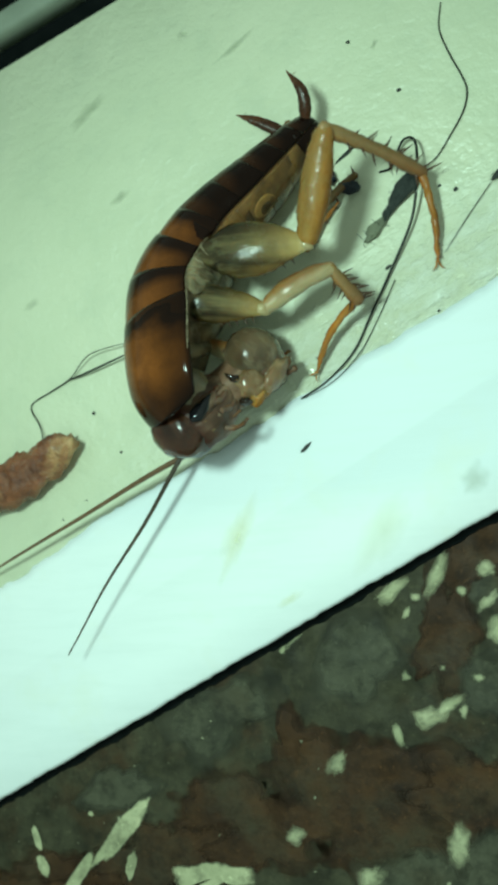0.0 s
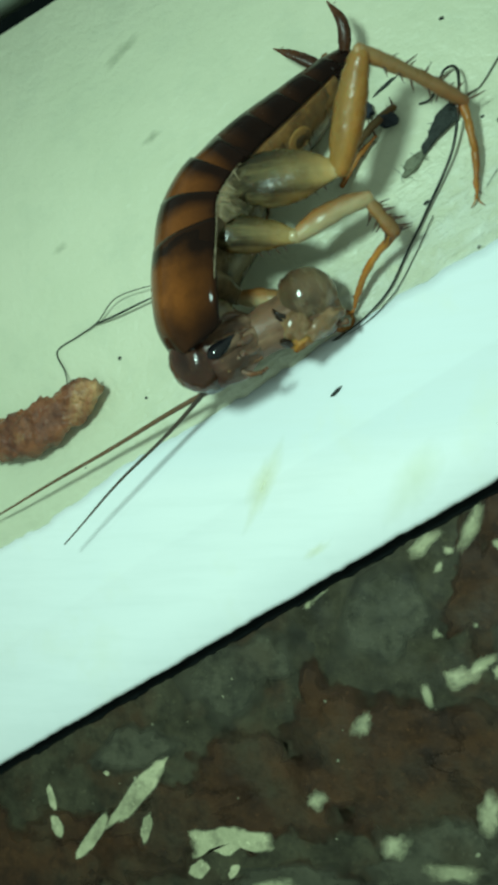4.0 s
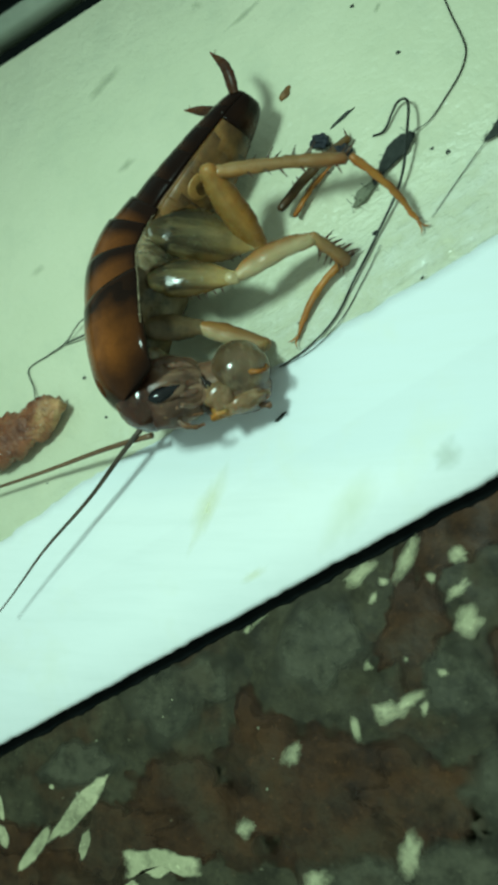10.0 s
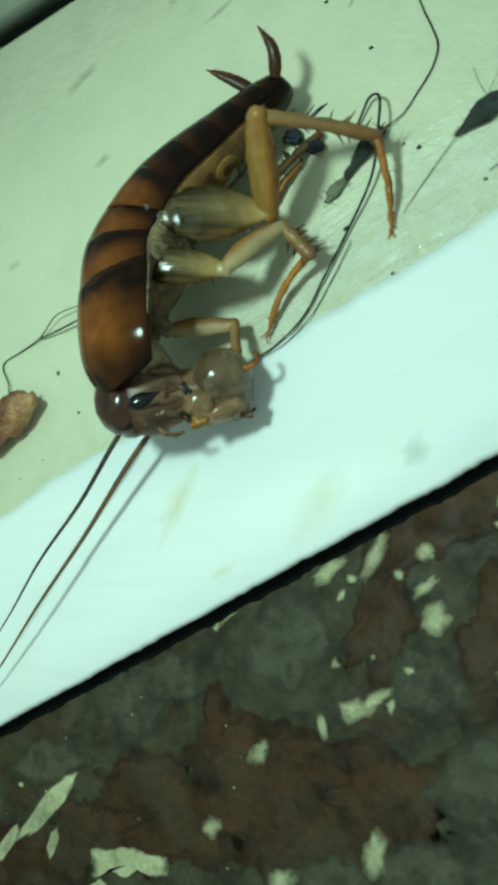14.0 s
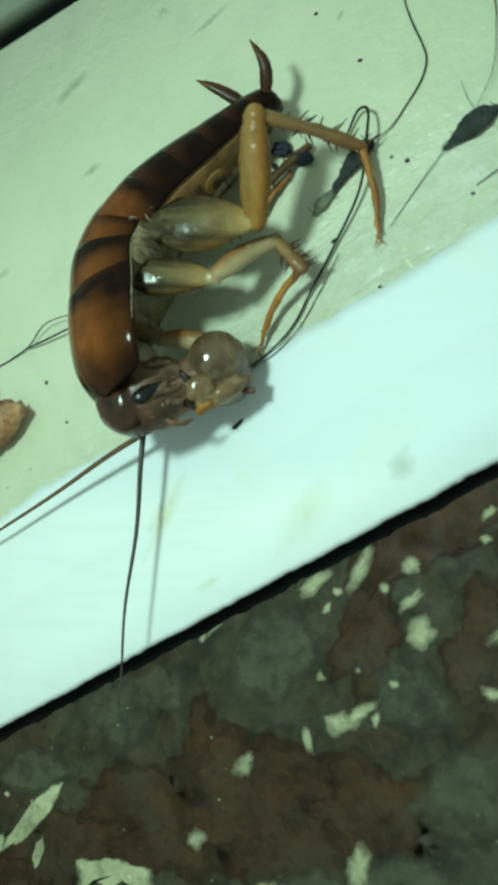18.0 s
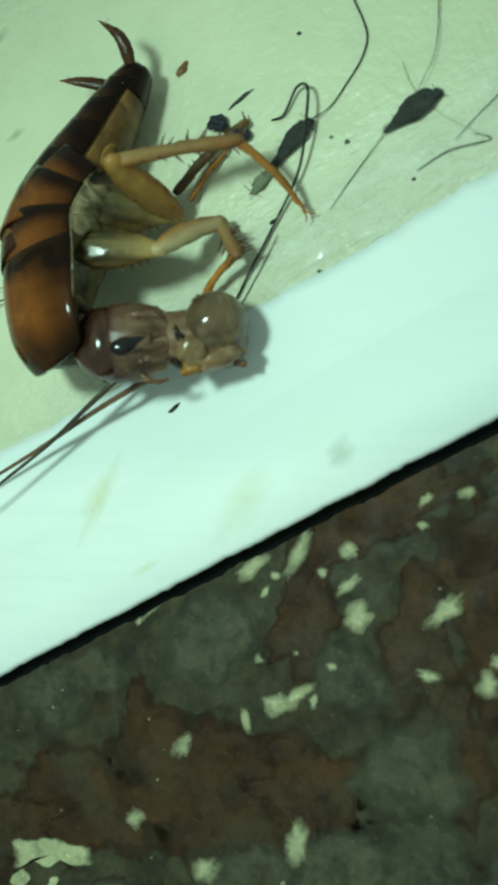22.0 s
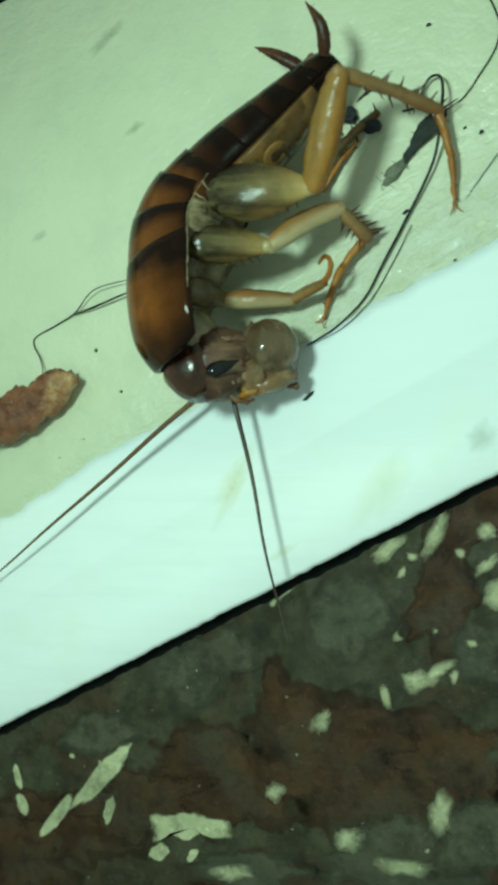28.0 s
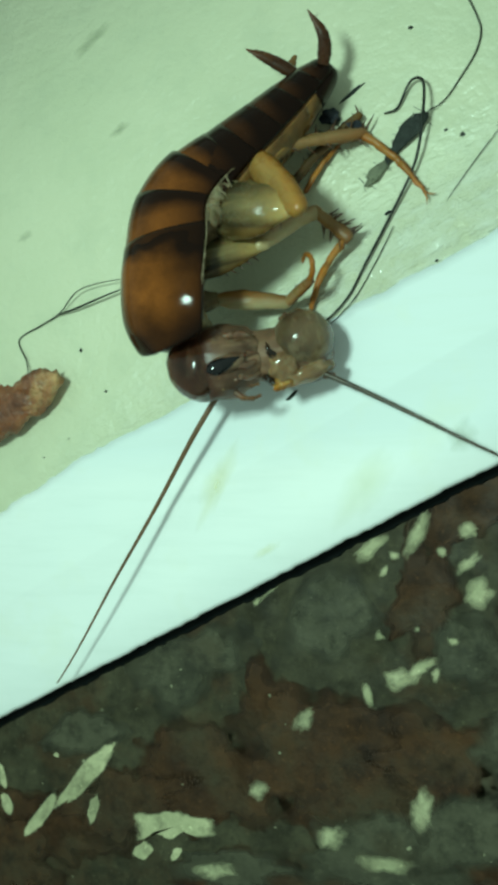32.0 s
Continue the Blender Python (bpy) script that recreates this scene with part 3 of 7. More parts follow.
def ledge():
    stations = [-320, -200, *np.arange(-80, 100, 0.5).tolist(), 200, 320]
    bm = bmesh.new()
    rings = []
    for a in stations:
        wob = 0.4 * noise.noise(Vector((a * 0.3, 0, 0))) + 0.25 * noise.noise(Vector((a * 0.9, 6, 0))) + 0.9 * noise.noise(Vector((a * 0.06, 3, 0)))
        b = 5.4 - 0.028 * a + wob
        n = back(a)
        rings.append([on(a, n, FLOOR_Z), on(a, n, -0.5), on(a, n - 0.5, 0), on(a, 40, 0), on(a, 20, 0.0), on(a, b + 3.5, 0.0), on(a, b + 2.6, 0.12), on(a, b + 1.8, 0.0), on(a, b + 0.7, -0.03), on(a, b + 0.3, -0.25), on(a, b, -0.25), on(a, b, FLOOR_Z)])
    loft(bm, rings)
    tagged(part("ledge", bm, M_GREEN), "pale green glossy painted ledge top with smudges", "ledge", kind="structure")
    bm = bmesh.new()
    rings = []
    for a in stations:
        wob = 0.4 * noise.noise(Vector((a * 0.3, 0, 0))) + 0.25 * noise.noise(Vector((a * 0.9, 6, 0))) + 0.9 * noise.noise(Vector((a * 0.06, 3, 0)))
        b = 5.4 - 0.028 * a + wob
        e = -17.45 + 0.16 * noise.noise(Vector((a * 0.22, 8, 0))) + 0.13 * noise.noise(Vector((a * 0.9, 5, 0))) + 0.09 * noise.noise(Vector((a * 2.3, 2, 0)))
        rings.append([on(a, b - 0.004, FLOOR_Z), on(a, b - 0.004, -0.06), on(a, b - 1.2, -0.05), on(a, -4.5, -0.08), on(a, -4.9, -0.09), on(a, -5.3, -0.2), on(a, -12, -0.35), on(a, e + 0.5, -0.5), on(a, e + 0.1, -0.8), on(a, e, -1.3), on(a, e + 0.8, -3.0), on(a, e + 1.2, FLOOR_Z)])
    loft(bm, rings)
    tagged(part("ledge_trim", bm, M_WHITE), "white glossy painted edge strip along the ledge", "trim", kind="structure")

    for name, lo, hi, label in (("back_slat", 4.6, 8.0, "pale grey-green slat behind a dark gap"), ("back_board", 14.0, 160.0, "dull grey-green board behind a second dark gap")):
        bm = bmesh.new()
        loft(bm, [[on(a, back(a) + lo, FLOOR_Z), on(a, back(a) + lo, -0.6), on(a, back(a) + lo + 0.6, -0.1), on(a, back(a) + hi - 0.6, -0.1), on(a, back(a) + hi, -0.6), on(a, back(a) + hi, FLOOR_Z)] for a in stations])
        tagged(part(name, bm, M_BOARD), label, "board", kind="structure")
    bm = bmesh.new()
    loft(bm, [[on(a, back(a) + k, FLOOR_Z + z) for k, z in ((0.0, 0.02), (0.0, 0.3), (14.0, 0.3), (14.0, 0.02))] for a in stations])
    tagged(part("back_gap", bm, M_DARK), "dark sheet along the bottom of the gap behind the ledge", "gap", kind="structure")

    # Dark strip laid on the floor, painting in the shade below the edge.
    bm = bmesh.new()
    rings = []
    for a in stations:
        e = -17.45 + 0.16 * noise.noise(Vector((a * 0.22, 8, 0))) + 0.13 * noise.noise(Vector((a * 0.9, 5, 0))) + 0.09 * noise.noise(Vector((a * 2.3, 2, 0)))
        w = 0.9 + 0.3 * noise.noise(Vector((a * 0.3, 21, 0))) + 0.2 * noise.noise(Vector((a * 1.1, 25, 0)))
        rings.append([on(a, e - w, FLOOR_Z + 0.02), on(a, e - w + 0.2, FLOOR_Z + 0.22), on(a, e + 1.15, FLOOR_Z + 0.25), on(a, e + 1.15, FLOOR_Z + 0.02)])
    loft(bm, rings)
    tagged(part("seam", bm, M_DARK), "near-black strip added for the shade under the strip's edge", "seam", kind="structure")


ledge()


def room():
    bm = bmesh.new()
    slab(bm, [(-1500, -1500), (1500, -1500), (1500, 1500), (-1500, 1500)], FLOOR_Z - 60, FLOOR_Z)
    tagged(part("floor", bm, M_FLOOR, smooth=False), "worn dark green painted floor with brown patches and flaking paint", "floor", kind="structure")


room()


# ---- the floor's worn paint: brown bare patches and pale flakes ----
floor = bpy.data.objects["floor"]


def floor_piece(name, outline, z0, z1, material, label=""):
    """A thin worn layer on the floor; its uv runs from the middle to the rim."""
    bm = bmesh.new()
    n = len(outline)
    cx, cy = sum(p[0] for p in outline) / n, sum(p[1] for p in outline) / n
    steps = [(1.0, z0), (1.0, z1), (0.7, z1), (0.4, z1), (0.06, z1)]
    rows = loft(bm, [[Vector((cx + (x - cx) * k, cy + (y - cy) * k, FLOOR_Z + z)) for x, y in outline] for k, z in steps])
    uv = bm.loops.layers.uv.new("uv")
    where = {}
    for (k, _), row in zip(steps, rows):
        for i, v in enumerate(row):
            a = 2 * math.pi * i / n
            where[v] = (0.5 + 0.5 * k * math.cos(a), 0.5 + 0.5 * k * math.sin(a))
    for f in bm.faces:
        for l in f.loops:
            l[uv].uv = where[l.vert]
    return part(name, bm, material, floor, label, smooth=False)


PATCHES = [(13.6, -23.6, 3.6, 5.8, -14), (-13.0, -45.0, 8, 5.4, 6), (-4.4, -38.0, 2.8, 5.0, 12), (5.5, -42.5, 11, 6.4, 6), (15, -40.5, 5, 4.4, 12), (-35, -54, 13, 4.4, 8), (23, -11.8, 9, 3.0, 27), (27, -25, 3.4, 5.5, 12), (35, -20, 4.5, 11, 12), (29.5, -36, 4, 6, -8), (-24, -49.5, 8, 3.4, 14), (42, -10, 8, 5, 30), (20, -51, 6, 4, 20), (45, -34, 7, 9, 0), (-2, -58, 14, 4, 5), (30, -55, 12, 6, 10), (-50, -58, 14, 7, 0)]
for k, (x, y, rx, ry, turn) in enumerate(PATCHES):
    floor_piece("bare_patch", blotch(x, y, rx * 1.28, ry * 1.28, turn, k + 1, 90, 0.65), 0.004, 0.012 + 0.0014 * k, M_BROWN)
GREYS = [(-14.5, -32.0, 7.5, 3.8, 24), (3.4, -25, 6, 4.2, 24), (19.6, -28.4, 4.6, 3.8, 10), (-30, -42, 6, 2.6, 20), (36, -8.5, 3, 1.6, 20), (26, -37.5, 5.5, 4.6, 40), (27, -46, 6, 4.5, 15), (37, -48, 6, 5, 0), (9, -52.0, 10, 3.6, 4), (18.5, -48.4, 5.5, 3.6, 20), (-9, -55.5, 7, 2.4, 8)]
for k, (x, y, rx, ry, turn) in enumerate(GREYS):
    floor_piece("paint_patch", blotch(x, y, rx * 1.2, ry * 1.2, turn, k + 31, 90, 0.42), 0.004, 0.042 + 0.0014 * k, M_GREY)
FLAKES = [
    (8.2, -17.4, 1.7, 0.65, 38), (13.7, -15.5, 1.9, 0.7, 62), (11.0, -18.1, 0.5, 0.35, 0), (9.9, -19.9, 0.5, 0.3, 60), (-4.4, -22.9, 1.2, 0.35, 38), (-5.6, -24.0, 0.6, 0.25, 50),
    (11.5, -31.9, 1.5, 0.85, 20), (13.9, -30.5, 1.7, 0.5, 32), (15.6, -31.2, 0.6, 0.4, 80), (7.9, -33.8, 0.4, 1.1, 8), (0.5, -37.2, 1.3, 0.75, 55), (-5.6, -46.0, 0.9, 0.75, 20),
    (-29.2, -47.0, 5.6, 1.15, 47), (-28.0, -51.0, 0.7, 1.7, -15), (-42.0, -48.3, 0.55, 1.5, 15), (-41.2, -52.0, 0.8, 1.4, 20), (-35.8, -52.6, 3.4, 0.9, 52), (-33.6, -44.8, 0.4, 0.3, 0),
    (13.9, -46.0, 0.9, 1.9, -12), (3.6, -50.3, 1.3, 0.95, 15), (9.3, -27.2, 0.45, 0.4, 0), (19.3, -15.2, 0.85, 0.7, 30), (19.2, -18.9, 1.1, 0.5, 40), (20.3, -21.9, 1.1, 1.35, -30), (29.6, -20.6, 1.9, 0.75, 45),
    (27.7, -27.4, 1.0, 0.6, -15), (31.7, -8.9, 1.0, 0.4, 20), (27.6, -9.6, 0.7, 0.35, 35), (27.1, -12.3, 0.45, 0.4, 0), (33.8, -28.0, 0.9, 1.0, 0), (34.6, -25.6, 0.7, 0.6, 0), (16.4, -17.6, 0.45, 0.55, 0), (13.6, -26.2, 0.3, 0.35, 0), (17.6, -27.3, 0.5, 0.4, 0), (40, -15, 1.5, 0.8, 30), (44, -24, 1.2, 1.0, 0), (9.5, -52.6, 2.3, 0.8, 8), (-11, -56, 2.2, 0.9, 12), (24, -50, 1.6, 1.0, 30),
]
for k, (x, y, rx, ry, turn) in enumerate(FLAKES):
    floor_piece("paint_flake", blotch(x, y, rx * (1.15 if x < -20 else 1.45), ry * (1.1 if x < -20 else 1.45), turn, k + 61, 44, 0.24 if x < -20 else 0.42), 0.003, 0.06 + 0.002 * k, M_FLAKE if x < -20 else M_SOFT_FLAKE)


def scalloped(cx, cy, w, h, turn):
    """The broad flake: an arched upper side, a bitten lower side."""
    c, q = math.cos(radians(turn)), math.sin(radians(turn))
    top = [(x, 0.42 + 0.30 * math.cos(1.5 * x + 0.3) + 0.14 * noise.noise(Vector((3 * x, 1, 0)))) for x in np.linspace(1, -1, 26)]
    low = [(x, -0.22 - 0.34 * abs(math.cos(3.9 * x + 0.5)) ** 0.8 * (1 - 0.4 * x) + 0.12 * noise.noise(Vector((4 * x, 5, 0)))) for x in np.linspace(-1, 1, 34)]
    return [(cx + w * x * c - h * y * q, cy + w * x * q + h * y * c) for x, y in top + low]


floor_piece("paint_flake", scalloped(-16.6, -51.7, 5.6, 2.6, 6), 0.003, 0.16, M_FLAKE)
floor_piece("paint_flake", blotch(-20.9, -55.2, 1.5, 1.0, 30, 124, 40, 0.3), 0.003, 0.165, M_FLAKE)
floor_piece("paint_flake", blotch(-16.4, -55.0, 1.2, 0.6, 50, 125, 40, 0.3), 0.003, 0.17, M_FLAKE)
rnd = random.Random(5)
bm = bmesh.new()
for _ in range(45):
    a, n = rnd.uniform(-70, 70), rnd.uniform(-65, -19.5)
    p = on(a, n)
    r = 0.07 + 0.24 * rnd.random() ** 3
    slab(bm, blotch(p.x, p.y, r, r * rnd.uniform(0.4, 1), rnd.uniform(0, 180), rnd.uniform(0, 99), 9, 0.6), FLOOR_Z + 0.003, FLOOR_Z + 0.1)
tagged(part("paint_specks", bm, M_SPECK, smooth=False), "tiny pale specks of flaked paint on the dark floor", "paint specks", kind="stuff")


# ---- stains and loose dirt on the ledge ----
def stain(name, x, y, rx, ry, turn, seed, material, z, label, category="stain"):
    bm = bmesh.new()
    rim = blotch(x, y, rx, ry, turn, seed, 36, 0.4)

    def lay(k, up):
        out = []
        for px, py in rim:
            p = Vector((x + (px - x) * k, y + (py - y) * k, 0))
            n = p.dot(ACROSS)
            out.append(p + Vector((0, 0, up + (float(np.interp(n, [-17.2, -12, -5.3, -4.9, -4.5, 3.5], [-0.5, -0.35, -0.18, -0.08, -0.07, -0.04])) if z < 0 else 0.0))))
        return out

    steps = (1.0, 1.0, 0.85, 0.7, 0.55, 0.4, 0.25, 0.1)
    rows = loft(bm, [lay(k, -0.03 if i == 0 else 0.02 if i == 1 else 0.04) for i, k in enumerate(steps)])
    far = {v: k for row, k in zip(rows, steps) for v in row}
    uv = bm.loops.layers.uv.new("uv")
    for f in bm.faces:
        for l in f.loops:
            l[uv].uv = (far[l.vert], 0)
    tagged(part(name, bm, material), label, category)


stain("stain", -9.0, -9.8, 1.5, 5.0, -28, 3, M_STAIN, -0.27, "pale yellow drip stain on the white edge strip")
stain("stain", 8.5, -10.5, 2.4, 5.0, -40, 4, M_STAIN2, -0.30, "pale yellow drip stain on the white edge strip")
stain("smudge", 19.4, -5.0, 2.0, 1.6, 60, 5, M_SMUDGE, -0.27, "faint grey smudge on the white edge strip", "smudge")
stain("smudge", -3.0, -17.6, 2.2, 0.7, 30, 6, M_STAIN, -0.36, "faint yellowish smudge near the strip's edge", "smudge")
for k, (x, y, rx, ry, turn) in enumerate([(-26, 46, 3.4, 1.0, 35), (-5, 50, 3.2, 0.5, 30), (-22, 34, 1.6, 0.7, 30), (12, 46, 0.9, 0.4, 60), (-36, 22, 1.5, 0.7, 25), (-12, 53, 1.0, 0.6, 0)]):
    stain("smudge", x, y, rx, ry, turn, 10 + k, M_SMUDGE2, 0.008, "faint grey smear on the pale green paint", "smudge")


def lump(name, c, r, material, label, category, seed=1, rough=0.35, turn=(0, 0, 0)):
    bm = bmesh.new()
    egg(bm, c, r, seed, rough, turn, 22, 14)
    return tagged(part(name, bm, material), label, category)


def crumb():
    bm = bmesh.new()
    path = curve([(-29.6, 3.4, 1.6), (-33, 1.6, 1.9), (-37, -0.6, 2.2), (-41, -2.0, 2.4), (-45, -2.5, 1.8), (-47, -2.4, 1.0)], 8)
    prof = [float(np.interp(i / (len(path) - 1), [0, 0.12, 0.35, 0.6, 0.85, 1], [1.0, 2.2, 2.8, 3.1, 2.6, 0.5])) for i in range(len(path))]
    tube(bm, path, prof, 26, 0.72)
    for v in bm.verts:
        p = v.co
        k = 0.9 * noise.noise(p * 0.45) + 0.5 * noise.noise(p * 1.5) + 0.15 * noise.noise(p * 4)
        v.co = p + Vector((k * 0.6, k, k * 0.9))
        v.co.z = max(v.co.z, 0.02)
    tagged(part("crumb", bm, M_CRUMB), "rough brown crumb of food on the pale ledge", "crumb")


crumb()


def fleck(name, x, y, rx, ry, turn, material, label, category, high=0.25, seed=1):
    bm = bmesh.new()
    o = blotch(x, y, rx, ry, turn, seed, 20, 0.5)
    loft(bm, [[Vector((a, b, 0.004)) for a, b in o], [Vector((x + (a - x) * 0.9, y + (b - y) * 0.9, high * (0.7 + 0.6 * noise.noise(Vector((a, b, 1)))))) for a, b in o]])
    return tagged(part(name, bm, material), label, category)


for k, (x, y, rx, ry, turn) in enumerate([(20.0, 27.4, 0.3, 0.22, 30), (18.2, 28.1, 0.25, 0.15, 30), (11.7, 19.8, 0.45, 0.2, 35), (-27.6, 6.8, 0.22, 0.2, 0), (24.5, 20.4, 0.5, 0.3, 10), (-29.5, -4.4, 0.35, 0.18, 30), (-24, 1.5, 0.2, 0.2, 0), (14.5, 40, 0.3, 0.2, 0), (9, 47, 0.25, 0.2, 0), (27, 22.6, 0.2, 0.2, 0), (17, 14, 0.2, 0.12, 40), (-33, -6.6, 0.25, 0.15, 30)]):
    fleck("speck", x, y, rx, ry, turn, M_LINT, "tiny dark speck on the painted ledge", "speck", 0.12, k)
fleck("flake", 0.3, 0.0, 0.75, 0.2, 42, M_LINT, "small dark curled flake on the white strip", "flake", 0.35, 9)
fleck("seed_husk", 0.6, 38.4, 0.95, 0.42, 55, M_HUSK, "small brown husk on the ledge", "husk", 0.5, 4)
fleck("twig", 7.8, 33.8, 1.7, 0.22, 32, M_LINT, "thin dark sliver lying on the ledge", "sliver", 0.25, 7)
fleck("flake", 20.5, 52, 0.5, 0.35, 10, M_HUSK, "tiny orange-brown flake on the ledge", "flake", 0.2, 8)


def lint_tuft(name, pts, radii, label, material, seed):
    bm = bmesh.new()
    path = curve(pts, 6)
    tube(bm, path, [float(np.interp(i / (len(path) - 1), np.linspace(0, 1, len(radii)), radii)) for i in range(len(path))], 24, 0.35)
    for v in bm.verts:
        k = 0.4 * noise.noise(v.co * 1.3 + Vector((seed, 0, 0))) + 0.35 * noise.noise(v.co * 3.5)
        v.co += Vector((k, k * 0.7, 0.3 * abs(k)))
        v.co.z = max(v.co.z, 0.01)
    r = random.Random(seed)
    for _ in range(34):
        p = path[r.randrange(len(path))] + Vector((r.uniform(-0.4, 0.4), r.uniform(-0.4, 0.4), 0.1))
        d = Vector((r.uniform(-1, 1), r.uniform(-1, 1), r.uniform(0, 0.3)))
        tube(bm, curve([p, p + d * 0.6, p + d * 0.9 + Vector((r.uniform(-0.4, 0.4), r.uniform(-0.4, 0.4), 0))], 3), 0.03, 4)
    return tagged(part(name, bm, material), label, "lint")


lint_tuft("lint_tuft", [(16.2, 30.0, 0.45), (14.8, 28.9, 0.6), (13.0, 27.0, 0.5), (11.8, 25.3, 0.4)], [0.25, 0.95, 1.1, 0.8, 0.45, 0.3], "dark grey tuft of lint on the ledge", M_LINT, 2)
lint_tuft("lint_tuft", [(11.9, 25.5, 0.3), (10.6, 24.3, 0.4), (9.3, 23.0, 0.3)], [0.3, 0.55, 0.8, 0.65, 0.15], "olive grey end of matted lint on the ledge", M_LINT2, 3)
lint_tuft("lint_tuft", [(24.2, 27.8, 0.3), (26.0, 29.0, 0.6), (28.0, 30.3, 0.6), (29.9, 31.0, 0.4)], [0.12, 0.7, 1.3, 1.2, 0.35], "dark pointed tuft of lint with hairs on the ledge", M_LINT, 4)
lump("pellet", (5.4, 31.2, 0.75), (1.0, 0.9, 0.75), M_PELLET, "dark blue-grey fluffy pellet on the ledge", "pellet", 5, 0.5)
lump("pellet", (8.0, 29.6, 0.8), (1.25, 0.85, 0.8), M_PELLET, "black rounded pellet beside the rear leg", "pellet", 6, 0.3, (0, 0, -15))
fleck("sliver", 4.3, 29.6, 0.6, 0.25, -50, M_LINT, "tiny dark splinter beside the pellets", "sliver", 0.3, 3)


def hair(pts, r=0.09, material=None, label="long thin dark hair lying on the ledge"):
    bm = bmesh.new()
    path = curve(pts, 8)
    n = len(path)
    tube(bm, path, [r * (0.55 + 0.45 * math.sin(math.pi * min(1, (i + n * 0.12) / n))) for i in range(n)], 6)
    return tagged(part("hair", bm, material or M_HAIR), label, "hair")


hair([(20, 49, 0.1), (19.6, 46, 0.1), (20.5, 42.9, 0.15), (21.6, 40.2, 0.2), (22.1, 38.2, 0.2), (21.5, 36.0, 0.2), (19.9, 33.6, 0.2), (18.0, 31.2, 0.3), (15.4, 29.6, 0.8), (13.0, 27.4, 0.2)], 0.1)
hair([(11.5, 30.9, 0.1), (13.0, 31.2, 0.4), (14.6, 33.7, 0.9), (16.1, 33.2, 1.7), (16.2, 29.8, 2.2), (15.0, 24.6, 1.1), (11.8, 18.8, 0.5), (9.4, 14.6, 0.5), (7.0, 10.6, 0.3), (3.6, 7.6, 0.2), (0.2, 5.8, 0.1)], 0.17, label="thick dark curled hair hooked over the hind leg")
hair([(12.4, 18.2, 0.3), (10.2, 14.2, 0.2), (7.7, 10.4, 0.15), (4.4, 7.5, 0.15), (0.6, 5.8, 0.1)], 0.06)
hair([(31, 55, 0.1), (29.4, 46, 0.1), (29.6, 40.6, 0.4), (29.3, 35.4, 0.6), (27.6, 31.5, 0.7)], 0.06)
hair([(24.3, 27.9, 0.4), (21.0, 24.0, 0.2), (18.2, 20.4, 0.1)], 0.05)
hair([(42, 38, 0.1), (37, 31.6, 0.2), (33.4, 28.2, 0.2), (31.2, 26.0, 0.1)], 0.05)
hair([(27.4, 23.4, 0.1), (30.6, 25.0, 0.2), (34.7, 25.6, 0.2), (33.0, 26.5, 0.1)], 0.07)
hair([(25.8, 35, 0.05), (27, 32, 0.2), (29.6, 29, 0.2), (34.5, 25.8, 0.1)], 0.04, M_HAIR2, "fine pale hair on the ledge")
hair([(-34.7, 3.6, 1.0), (-35.4, 5.8, 0.5), (-36.8, 8.6, 0.1), (-33.6, 10.2, 0.15), (-30.4, 11.6, 0.5), (-27.4, 14.0, 1.2), (-23.4, 14.8, 1.4), (-19.6, 15.0, 1.2)], 0.1)
hair([(-30.6, 11.4, 0.5), (-27.6, 12.0, 0.9), (-23.2, 13.2, 1.2), (-19.6, 14.2, 1.0)], 0.14)

# ---- the cockroach ----
BASE = Vector((-8, 20, 0))
roach = new("cockroach")
roach.location = BASE * MM
tagged(roach, "glossy brown wingless cockroach lying on its side on the ledge", "cockroach")

SPINE = [Vector((5.7, 34.5, 6.0)), Vector((-1.4, 29.6, 6.2)), Vector((-8.6, 25.0, 6.3)), Vector((-11.5, 19.5, 6.4)), Vector((-10.4, 14.2, 6.5)), Vector((-9.0, 8.4, 6.4)), Vector((-7.2, 2.8, 6.0))]
WIDTH = [2.6, 4.5, 5.6, 6.4, 7.0, 7.2, 6.4]
ROLL = [16, 15, 16, 15, 12, 8, 4]
DORSAL = [2.2, 3.9, 5.4, 7.8, 9.2, 9.5, 8.4]
VENTRAL = [1.6, 3.0, 3.8, 3.8, 2.8, 1.8, 1.4]
spine_fine = curve(SPINE, 10)
BODY_AT = SPINE[3] - BASE


def along(values, s):
    k = min(max(s, 0.0), 0.9999) * (len(values) - 1)
    i, f = int(k), k - int(k)
    a, b, c, d = (values[min(max(i + q, 0), len(values) - 1)] for q in (-1, 0, 1, 2))
    return 0.5 * (2 * b + (c - a) * f + (2 * a - 5 * b + 4 * c - d) * f * f + (3 * b - a - 3 * c + d) * f**3)


